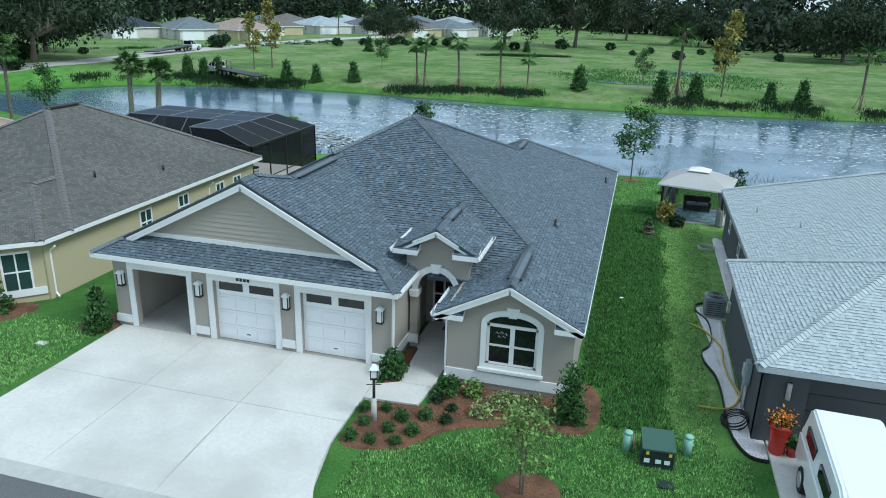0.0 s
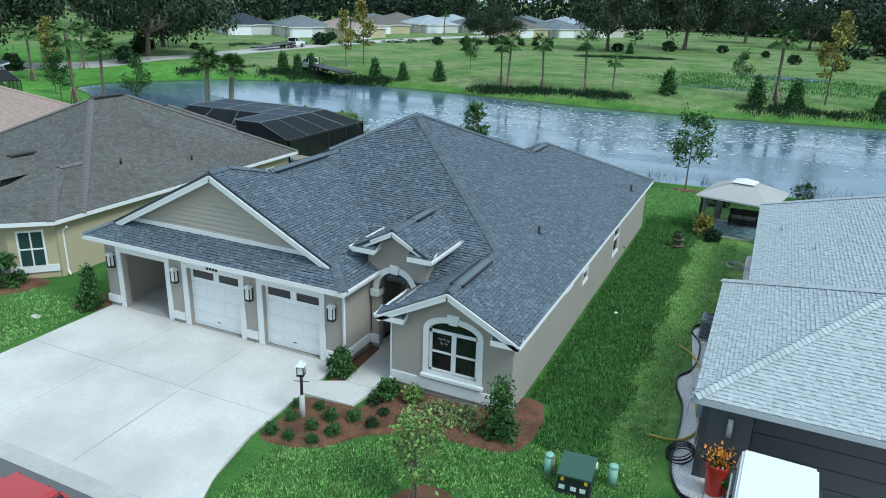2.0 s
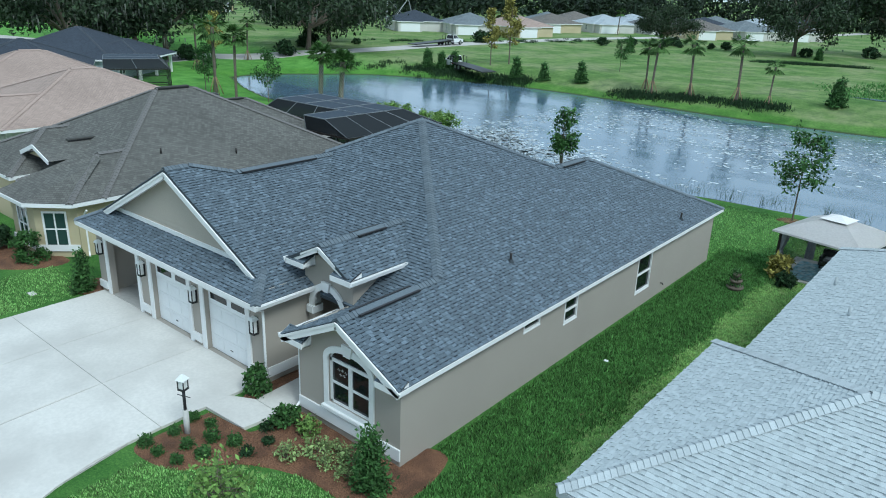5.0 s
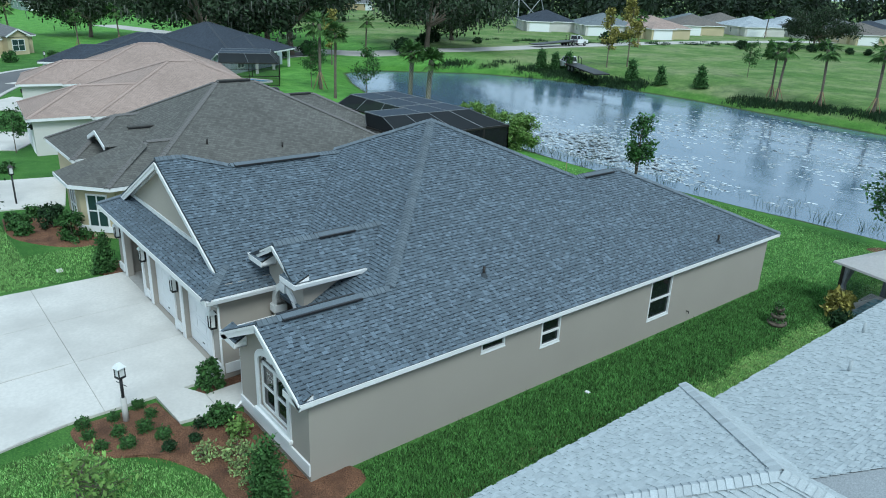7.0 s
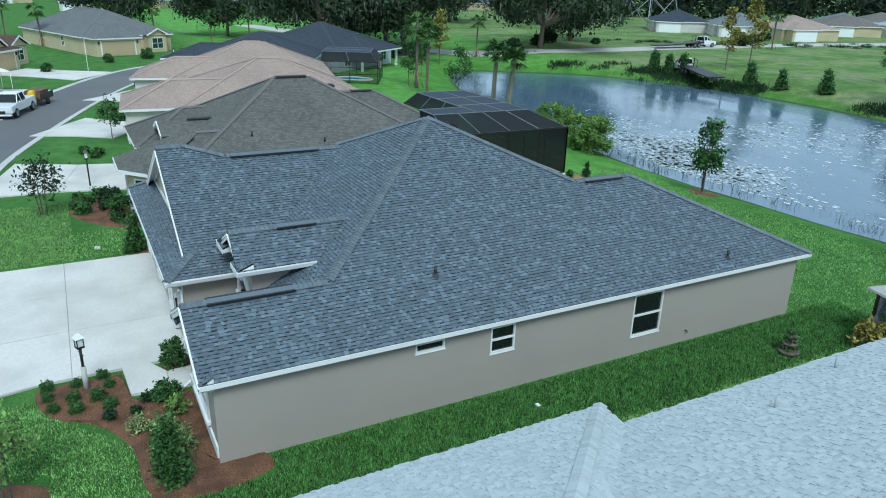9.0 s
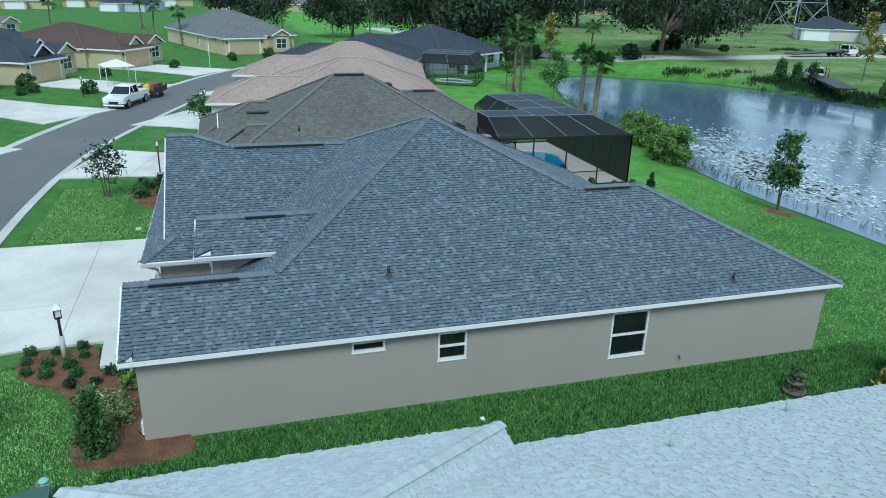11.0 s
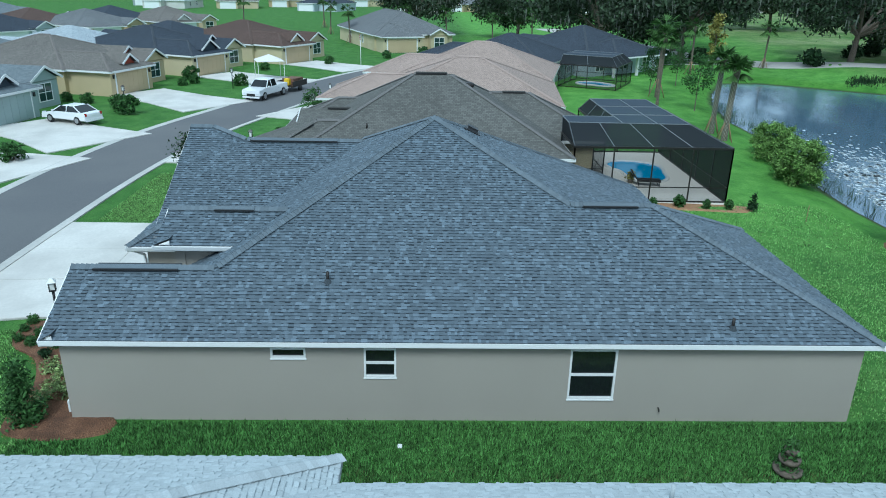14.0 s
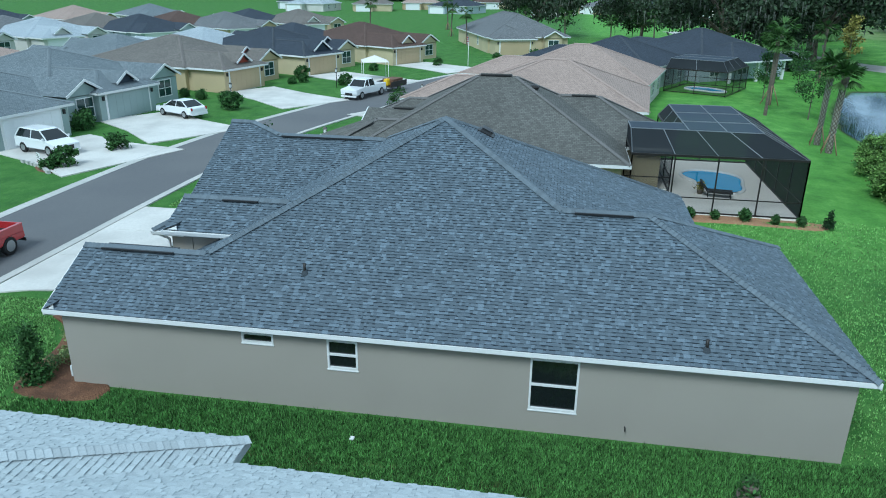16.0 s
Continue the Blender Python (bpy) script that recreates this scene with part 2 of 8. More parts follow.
def slab(name, poly, thick, material, parent=None, label=""):
    """A flat polygon of any slope with thickness downwards."""
    n = len(poly)
    v = [tuple(p) for p in poly] + [(p[0], p[1], p[2] - thick) for p in poly]
    f = [tuple(range(n)), tuple(range(2 * n - 1, n - 1, -1))] + [(i, i + n, (i + 1) % n + n, (i + 1) % n) for i in range(n)]
    return mesh_ob(name, v, f, material, parent, label)


def arc(cx, cz, rx, rz, a0, a1, n):
    return [(cx + rx * math.cos(radians(a0 + (a1 - a0) * i / n)), cz + rz * math.sin(radians(a0 + (a1 - a0) * i / n))) for i in range(n + 1)]


def slope_frame(poly, eave):
    """Origin, along-eave, up-slope and normal of a roof polygon."""
    a, b = Vector(eave[0]), Vector(eave[1])
    u = (b - a).normalized()
    nrm = Vector((0, 0, 0))
    pts = [Vector(p) for p in poly]
    for p, q in zip(pts, pts[1:] + pts[:1]):
        nrm += p.cross(q)
    nrm.normalize()
    if nrm.z < 0:
        nrm = -nrm
    v = nrm.cross(u)
    if v.z < 0:
        u, v = -u, -v
    return a, u, v, nrm


def shingles(name, polys, material, parent, seed=1, course=0.122, skip=None, band=None, singles=None):
    """Laid courses of tabs of uneven width and thickness on roof polygons (convex), one mesh. skip: (index, v0, v1, u0, u1) left free."""
    rng = np.random.default_rng(seed)
    V, F, dark = [], [], []
    count = 0
    loose, had = 0, False
    for pi, (poly, eave) in enumerate(polys):
        o, u, v, nrm = slope_frame(poly, eave)
        p2 = np.array([((Vector(p) - o).dot(u), (Vector(p) - o).dot(v)) for p in poly])

        def span(h):
            xs = []
            for (x0, y0), (x1, y1) in zip(p2, np.roll(p2, -1, 0)):
                if min(y0, y1) <= h <= max(y0, y1) and abs(y1 - y0) > 1e-6:
                    xs.append(x0 + (x1 - x0) * (h - y0) / (y1 - y0))
            return (min(xs), max(xs)) if len(xs) >= 2 else None

        top, bot = p2[:, 1].max(), p2[:, 1].min()
        h = bot + 0.004
        while h < top - 0.02:
            h1 = min(h + course, top - 0.003)
            s0, s1 = span(h), span(h1)
            if s0 and s1:
                x = min(s0[0], s1[0]) - rng.uniform(0, 0.3)
                end = max(s0[1], s1[1])
                while x < end:
                    w = rng.choice((0.07, 0.095, 0.125, 0.165))
                    a0, a1 = max(x, s0[0]), min(x + w, s0[1])
                    b0, b1 = max(x, s1[0]), min(x + w, s1[1])
                    cut = skip and pi == skip[0] and skip[1] < (h + h1) / 2 - bot < skip[2] and skip[3] < x + w / 2 < skip[4]
                    if (a1 - a0 > 0.015 or b1 - b0 > 0.015) and not cut:
                        a1, b1 = max(a1, a0), max(b1, b0)
                        e = rng.choice((0.012, 0.016, 0.028, 0.034))
                        pts, fcs = [], []
                        for q, r, k in ((a0, h - 0.006, e), (a1, h - 0.006, e), (b1, h1 + 0.004, 0.003), (b0, h1 + 0.004, 0.003), (a0, h - 0.006, -0.002), (a1, h - 0.006, -0.002)):
                            pts.append(o + u * float(q) + v * float(r) + nrm * float(k))
                        fcs += [(0, 1, 2, 3), (4, 5, 1, 0), (5, 2, 1), (4, 0, 3)]
                        marks = [0, 0, 0, 0]
                        # dark granule band at a tab's head, printed to look like shade
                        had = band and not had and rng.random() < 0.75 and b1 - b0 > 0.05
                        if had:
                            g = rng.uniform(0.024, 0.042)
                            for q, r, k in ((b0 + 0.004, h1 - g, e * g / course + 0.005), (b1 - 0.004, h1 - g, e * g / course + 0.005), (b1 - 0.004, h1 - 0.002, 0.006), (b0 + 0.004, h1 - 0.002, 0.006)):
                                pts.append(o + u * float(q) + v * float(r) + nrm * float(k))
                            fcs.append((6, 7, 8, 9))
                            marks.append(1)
                        mid = pts[0]
                        if singles and loose < 300 and pi == singles[0] and singles[1] < mid.y < singles[2] and h - bot < singles[3]:
                            loose += 1
                            one = mesh_ob("shingle", pts, fcs, singles[4], parent)
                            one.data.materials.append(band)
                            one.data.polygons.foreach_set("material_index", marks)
                        else:
                            V += pts
                            F += [tuple(i + count for i in fc) for fc in fcs]
                            dark += marks
                            count += len(pts)
                    x += w
            h += course
    ob = mesh_ob(name, V, F, material, parent)
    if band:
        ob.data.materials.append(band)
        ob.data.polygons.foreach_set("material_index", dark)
    ob["kind"] = "stuff"
    return ob


def ridge_caps(name, lines, material, parent, w=0.16, step=0.14):
    """Overlapping bent caps along hips and ridges."""
    V, F = [], []
    for p, q in lines:
        p, q = Vector(p), Vector(q)
        d = (q - p)
        n = max(1, int(d.length / step))
        d.normalize()
        side = d.cross(Vector((0, 0, 1))).normalized()
        drop = 0.5 if abs(d.z) < 0.05 else 0.36
        for i in range(n):
            a = p + d * i * step
            b = a + d * (step + 0.05)
            c = len(V)
            for e, k in ((a, 0.06), (b, 0.035)):
                up = Vector((0, 0, 1)) * k
                V += [e + side * w - Vector((0, 0, w * drop)) + up, e + up * 1.4, e - side * w - Vector((0, 0, w * drop)) + up]
            for s in (0, 1, 2):
                V.append(V[c + s] - Vector((0, 0, 0.04)))
            F += [(c, c + 1, c + 4, c + 3), (c + 1, c + 2, c + 5, c + 4), (c, c + 6, c + 7, c + 1), (c + 1, c + 7, c + 8, c + 2)]
    ob = mesh_ob(name, V, F, material, parent)
    ob["kind"] = "stuff"
    return ob


def wall(name, p, q, z0, z1, thick, openings, material, parent=None, label=""):
    """A straight wall from p to q (its outer face), thickness to the left of p->q; openings (s0, s1, z0, z1) go through it."""
    p, q = Vector((*p, 0)), Vector((*q, 0))
    length = (q - p).length
    d = (q - p).normalized()
    nl = Vector((-d.y, d.x, 0))
    m = Matrix(((d.x, nl.x, 0, p.x), (d.y, nl.y, 0, p.y), (0, 0, 1, 0), (0, 0, 0, 1)))
    ol = [(0, z0), (length, z0), (length, z1), (0, z1)]
    hs = [[(a, b), (c, b), (c, e), (a, e)] for a, c, b, e in openings]
    return plate(name, ol, hs, thick, m, material, parent, label)


def cards(n, rng, centres, spread, size, flat=0.5):
    """Many small leaf quads round centres, as arrays of vertices and faces."""
    c = np.asarray(centres)[rng.integers(0, len(centres), n)]
    if np.ndim(spread) == 1 and len(spread) == 3:
        pos = c + rng.normal(0, 1, (n, 3)) * np.asarray(spread)
    else:
        pos = c + rng.normal(0, 1, (n, 3)) * spread
    a = rng.normal(0, 1, (n, 3))
    a /= np.linalg.norm(a, axis=1, keepdims=True)
    b = rng.normal(0, 1, (n, 3))
    b[:, 2] *= flat
    b -= (a * b).sum(1, keepdims=True) * a
    b /= np.linalg.norm(b, axis=1, keepdims=True)
    s = size * rng.uniform(0.6, 1.4, (n, 1))
    v = np.stack([pos - a * s, pos - b * s * 0.5, pos + a * s, pos + b * s * 0.5], 1).reshape(-1, 3)
    f = np.arange(4 * n).reshape(-1, 4)
    return v, f


def mesh_np(name, v, f, material, parent=None, label="", kind=""):
    me = bpy.data.meshes.new(name)
    v, f = np.asarray(v, dtype=np.float32), np.asarray(f, dtype=np.int32)
    k = f.shape[1]
    me.vertices.add(len(v))
    me.vertices.foreach_set("co", v.ravel())
    me.loops.add(f.size)
    me.loops.foreach_set("vertex_index", f.ravel())
    me.polygons.add(len(f))
    me.polygons.foreach_set("loop_start", np.arange(0, f.size, k, dtype=np.int32))
    me.update(calc_edges=True)
    me.materials.append(material)
    ob = new(name, me)
    if parent:
        ob.parent = parent
    if label:
        ob["label"] = label
    if kind:
        ob["kind"] = kind
    return ob

# ---- ground, pond, street ----
NEAR_SHORE = [(-79, 50), (-70, 45.5), (-62, 42.5), (-53, 40.5), (-46, 40.2), (-40, 40), (-34, 38.6), (-29, 37), (-23.5, 36.7), (-18, 36.8), (-11, 37.4), (-5, 38), (2, 38.6), (9.5, 39), (25, 40.5), (60, 44), (130, 52)]
FAR_SHORE = [(130, 96), (70, 86), (31, 80.5), (20, 78.5), (6, 76), (-5, 74.8), (-16, 74.5), (-28, 75.6), (-40, 76.8), (-51, 76.6), (-63, 73), (-71, 68.5), (-76, 61), (-80, 55)]
POND = np.array(NEAR_SHORE + FAR_SHORE, float)


def pond_distance(x, y):
    """Distance to the shore line, negative on the water."""
    p = np.stack([x, y], -1)
    best = np.full(x.shape, 1e9)
    inside = np.zeros(x.shape, bool)
    for a, b in zip(POND, np.roll(POND, -1, 0)):
        d = b - a
        t = np.clip(((p - a) @ d) / (d @ d), 0, 1)
        best = np.minimum(best, np.linalg.norm(p - a - t[..., None] * d, axis=-1))
        cross = (a[1] > y) != (b[1] > y)
        with np.errstate(divide='ignore', invalid='ignore'):
            xi = (b[0] - a[0]) * (y - a[1]) / (b[1] - a[1]) + a[0]
        inside ^= cross & (x < xi)
    return np.where(inside, -best, best)


def ground_z(x, y):
    x, y = np.asarray(x, float), np.asarray(y, float)
    d = pond_distance(x, y)
    s1, s2 = np.clip(d / 3.5, 0, 1), np.clip(d / 13, 0, 1)
    up = -1.05 + 0.65 * s1 * s1 * (3 - 2 * s1) + 0.4 * s2 * s2 * (3 - 2 * s2)
    # the golf land beyond the water lies a little higher
    n, w = np.clip((y - 58) / 14, 0, 1), np.clip(d / 9, 0, 1)
    up = up + 1.1 * n * n * (3 - 2 * n) * w * w * (3 - 2 * w)
    return np.where(d < 0, -1.05 + np.maximum(d * 0.3, -0.8), up)


def gz(x, y):
    return float(ground_z(np.array([x]), np.array([y]))[0])


def coords(lo, hi, step, far):
    mid = list(np.arange(lo, hi + 0.01, step))
    out, d = [], step
    while mid[-1] + d < far:
        mid.append(mid[-1] + d)
        d *= 1.35
    d = step
    while mid[0] - d > -far:
        mid.insert(0, mid[0] - d)
        d *= 1.35
    return np.array(mid)


gx, gy = coords(-95, 50, 1.0, 3500), coords(-40, 102, 1.0, 3500)
GX, GY = np.meshgrid(gx, gy)
GZ = ground_z(GX, GY)
_idx = np.arange(GX.size).reshape(GX.shape)
_f = np.stack([_idx[:-1, :-1], _idx[:-1, 1:], _idx[1:, 1:], _idx[1:, :-1]], -1).reshape(-1, 4)


def grass_mat():
    m = bpy.data.materials.new("lawn")
    m.use_nodes = True
    n, l = m.node_tree.nodes, m.node_tree.links
    p = n["Principled BSDF"]
    p.inputs["Roughness"].default_value, p.inputs["Specular IOR Level"].default_value = 0.9, 0.15
    g = n.new("ShaderNodeNewGeometry")
    sx = n.new("ShaderNodeSeparateXYZ")
    l.new(g.outputs["Position"], sx.inputs["Vector"])

    def noise(scale, detail=5, rough=0.6):
        t = n.new("ShaderNodeTexNoise")
        t.inputs["Scale"].default_value, t.inputs["Detail"].default_value, t.inputs["Roughness"].default_value = scale, detail, rough
        l.new(g.outputs["Position"], t.inputs["Vector"])
        return t.outputs["Fac"]

    def ramp(src, stops):
        r = n.new("ShaderNodeValToRGB")
        while len(r.color_ramp.elements) < len(stops):
            r.color_ramp.elements.new(0.5)
        for e, (pos, c) in zip(r.color_ramp.elements, stops):
            e.position, e.color = pos, (*c, 1)
        l.new(src, r.inputs["Fac"])
        return r.outputs["Color"]

    def mix(f, a, b, mode='MIX'):
        x = n.new("ShaderNodeMix")
        x.data_type, x.blend_type = 'RGBA', mode
        if isinstance(f, float):
            x.inputs["Factor"].default_value = f
        else:
            l.new(f, x.inputs["Factor"])
        for sock, s in ((x.inputs["A"], a), (x.inputs["B"], b)):
            if isinstance(s, tuple):
                sock.default_value = (*s, 1)
            else:
                l.new(s, sock)
        return x.outputs["Result"]

    def band(src, lo, hi):
        r = n.new("ShaderNodeMapRange")
        r.inputs["From Min"].default_value, r.inputs["From Max"].default_value = lo, hi
        l.new(src, r.inputs["Value"])
        return r.outputs["Result"]

    def math_node(op, a, b):
        x = n.new("ShaderNodeMath")
        x.operation = op
        for i, s in enumerate((a, b)):
            if isinstance(s, float):
                x.inputs[i].default_value = s
            else:
                l.new(s, x.inputs[i])
        return x.outputs["Value"]

    fine = ramp(noise(14, 8, 0.75), [(0.3, (0.03, 0.085, 0.02)), (0.5, (0.07, 0.175, 0.036)), (0.72, (0.14, 0.28, 0.062))])
    old = ramp(noise(2.6, 9, 0.8), [(0.34, (0.095, 0.22, 0.05)), (0.5, (0.18, 0.32, 0.085)), (0.66, (0.34, 0.37, 0.16))])
    # the older strip of lawn beside the next house
    wob = math_node('ADD', sx.outputs["X"], math_node('MULTIPLY', noise(0.5, 3), 1.2))
    strip_f = math_node('MULTIPLY', band(wob, 3.0, 3.5), band(sx.outputs["Y"], 32.0, 26.0))
    strip_f = math_node('MULTIPLY', strip_f, band(sx.outputs["Y"], -2.0, 2.0))
    col = mix(math_node('MULTIPLY', strip_f, 0.85), fine, old)
    # worn seam between the two lawns
    seam = math_node('MULTIPLY', band(wob, 2.75, 2.95), band(wob, 3.3, 3.0))
    seam = math_node('MULTIPLY', seam, math_node('MULTIPLY', band(sx.outputs["Y"], 24.0, 20.0), band(sx.outputs["Y"], 0.0, 3.0)))
    seam = math_node('MULTIPLY', seam, band(noise(2.2, 4), 0.42, 0.6))
    col = mix(math_node('MULTIPLY', seam, 0.85), col, (0.13, 0.095, 0.05))
    # freshly mown back lawns
    back = math_node('MULTIPLY', band(sx.outputs["X"], -12.0, -20.0), band(sx.outputs["Y"], 17.0, 22.0))
    col = mix(math_node('MULTIPLY', back, 0.8), col, ramp(noise(6, 8, 0.7), [(0.32, (0.1, 0.26, 0.045)), (0.68, (0.17, 0.38, 0.075))]))
    # open fields beyond the pond, with mown and wet patches
    field = ramp(noise(0.09, 6, 0.65), [(0.36, (0.08, 0.155, 0.04)), (0.48, (0.15, 0.22, 0.075)), (0.6, (0.25, 0.27, 0.145))])
    field = mix(0.35, field, ramp(noise(2.5, 6, 0.7), [(0.35, (0.04, 0.12, 0.018)), (0.65, (0.16, 0.27, 0.06))]))
    col = mix(band(sx.outputs["Y"], 66.0, 78.0), col, field)
    # bright bank along the water
    bank = math_node('MULTIPLY', band(sx.outputs["Z"], -0.15, -0.45), 0.7)
    col = mix(bank, col, ramp(noise(5, 6), [(0.35, (0.05, 0.15, 0.018)), (0.65, (0.1, 0.24, 0.035))]))
    # mower lines, thin and lush patches
    col = mix(0.9, col, ramp(noise(0.55, 7, 0.68), [(0.34, (0.62, 0.68, 0.66)), (0.5, (0.95, 0.96, 0.92)), (0.66, (1.35, 1.2, 1.3))]), 'MULTIPLY')
    wet = band(sx.outputs["Z"], -0.85, -1.0)
    col = mix(wet, col, (0.045, 0.05, 0.03))
    l.new(col, p.inputs["Base Color"])
    bp = n.new("ShaderNodeBump")
    bp.inputs["Strength"].default_value, bp.inputs["Distance"].default_value = 0.8, 0.06
    l.new(noise(16, 6, 0.75), bp.inputs["Height"])
    l.new(bp.outputs["Normal"], p.inputs["Normal"])
    return m


GRASS = grass_mat()
ground = mesh_np("ground", np.stack([GX, GY, GZ], -1).reshape(-1, 3), _f, GRASS)
tagged(ground, "green lawns and mown fields sloping to a pond", "ground", kind="structure")
for poly in ground.data.polygons:
    poly.use_smooth = True


def water_mat():
    m = bpy.data.materials.new("pond_water")
    m.use_nodes = True
    n, l = m.node_tree.nodes, m.node_tree.links
    p = n["Principled BSDF"]
    p.inputs["Base Color"].default_value = (0.1, 0.155, 0.215, 1)
    p.inputs["Roughness"].default_value, p.inputs["IOR"].default_value = 0.09, 1.85
    p.inputs["Specular IOR Level"].default_value = 1.0
    g = n.new("ShaderNodeNewGeometry")
    mp = n.new("ShaderNodeMapping")
    mp.inputs["Scale"].default_value = (0.7, 1.6, 1.0)
    l.new(g.outputs["Position"], mp.inputs["Vector"])
    w = n.new("ShaderNodeTexNoise")
    w.inputs["Scale"].default_value, w.inputs["Detail"].default_value = 6.0, 3
    l.new(mp.outputs["Vector"], w.inputs["Vector"])
    bp = n.new("ShaderNodeBump")
    bp.inputs["Distance"].default_value = 0.04
    l.new(w.outputs["Fac"], bp.inputs["Height"])
    # wind streaks: calm and rippled stretches lie side by side
    ms = n.new("ShaderNodeMapping")
    ms.inputs["Scale"].default_value = (0.05, 0.2, 1.0)
    l.new(g.outputs["Position"], ms.inputs["Vector"])
    streak = n.new("ShaderNodeTexNoise")
    streak.inputs["Scale"].default_value, streak.inputs["Detail"].default_value, streak.inputs["Roughness"].default_value = 1.0, 5, 0.6
    l.new(ms.outputs["Vector"], streak.inputs["Vector"])
    rg = n.new("ShaderNodeMapRange")
    rg.inputs["From Min"].default_value, rg.inputs["From Max"].default_value = 0.42, 0.6
    rg.inputs["To Min"].default_value, rg.inputs["To Max"].default_value = 0.05, 0.42
    l.new(streak.outputs["Fac"], rg.inputs["Value"])
    l.new(rg.outputs["Result"], bp.inputs["Strength"])
    l.new(bp.outputs["Normal"], p.inputs["Normal"])
    return m


WATER = water_mat()
mesh_ob("water", [(-90, 28, -1.0), (150, 28, -1.0), (150, 102, -1.0), (-90, 102, -1.0)], [(0, 1, 2, 3)], WATER)
tagged(bpy.data.objects["water"], "still blue-grey pond mirroring the cloudy sky", "water", kind="structure")


def flat(name, pts, z, material, label, category, thick=0.12, kind="structure", parent=None):
    ob = slab(name, [(x, y, z) for x, y in pts], thick, material, parent)
    if not parent:
        tagged(ob, label, category, kind=kind)
    return ob


def offset_line(line, d):
    out = []
    for i, p in enumerate(line):
        a, b = Vector(line[max(i - 1, 0)]), Vector(line[min(i + 1, len(line) - 1)])
        t = (b - a).normalized()
        out.append((p[0] - t.y * d, p[1] + t.x * d))
    return out


def ribbon(name, line, d0, d1, z0, z1, material, label, category, thick=0.15):
    a, b = offset_line(line, d0), offset_line(line, d1)
    n = len(line)
    v = [(x, y, z0 + max(0.0, gz(x, y))) for x, y in a] + [(x, y, z1 + max(0.0, gz(x, y))) for x, y in b]
    v += [(x, y, z - thick) for x, y, z in v]
    f = []
    for i in range(n - 1):
        f += [(i, i + 1, n + i + 1, n + i), (2 * n + i, 3 * n + i, 3 * n + i + 1, 2 * n + i + 1)]
        f += [(i, 2 * n + i, 2 * n + i + 1, i + 1), (n + i, n + i + 1, 3 * n + i + 1, 3 * n + i)]
    ob = mesh_ob(name, v, f, material)
    return tagged(ob, label, category, kind="structure")


def smooth_line(pts, n=6):
    out = []
    for i in range(len(pts) - 1):
        p0, p1, p2, p3 = (Vector(pts[max(0, min(len(pts) - 1, k))]) for k in (i - 1, i, i + 1, i + 2))
        for s in range(n):
            t = s / n
            q = 0.5 * (2 * p1 + (p2 - p0) * t + (2 * p0 - 5 * p1 + 4 * p2 - p3) * t * t + (3 * p1 - p0 - 3 * p2 + p3) * t ** 3)
            out.append((q.x, q.y))
    return out + [tuple(pts[-1])]


STREET = smooth_line([(90, -13), (40, -12), (10, -11.4), (-7, -11.1), (-16, -11.05), (-24, -10.9), (-32, -10.3), (-40, -8.9), (-50, -6.1), (-60, -3.0), (-69, 0.2), (-78, 4.2), (-86, 9.5), (-91, 17), (-93, 28), (-98, 55)])
ribbon("road", STREET, -2.85, 2.85, 0.02, 0.02, ASPHALT, "grey asphalt residential street, worn and dry", "road")
ribbon("kerb", STREET, 2.85, 3.35, 0.035, 0.08, KERB, "pale rolled concrete kerb beside the street", "kerb")
ribbon("kerb", STREET, -2.85, -3.35, 0.035, 0.08, KERB, "pale rolled concrete kerb beside the street", "kerb")
LANE = smooth_line([(-170, 40), (-130, 50), (-108, 55), (-93, 62), (-87, 72), (-86, 84), (-87, 100), (-87, 128), (-84, 163), (-75, 200), (-60, 240), (-50, 330)], 9)
ribbon("lane", LANE, -3.0, 3.0, 0.03, 0.03, CONC_OLD, "pale paved lane curving through the open field", "road")

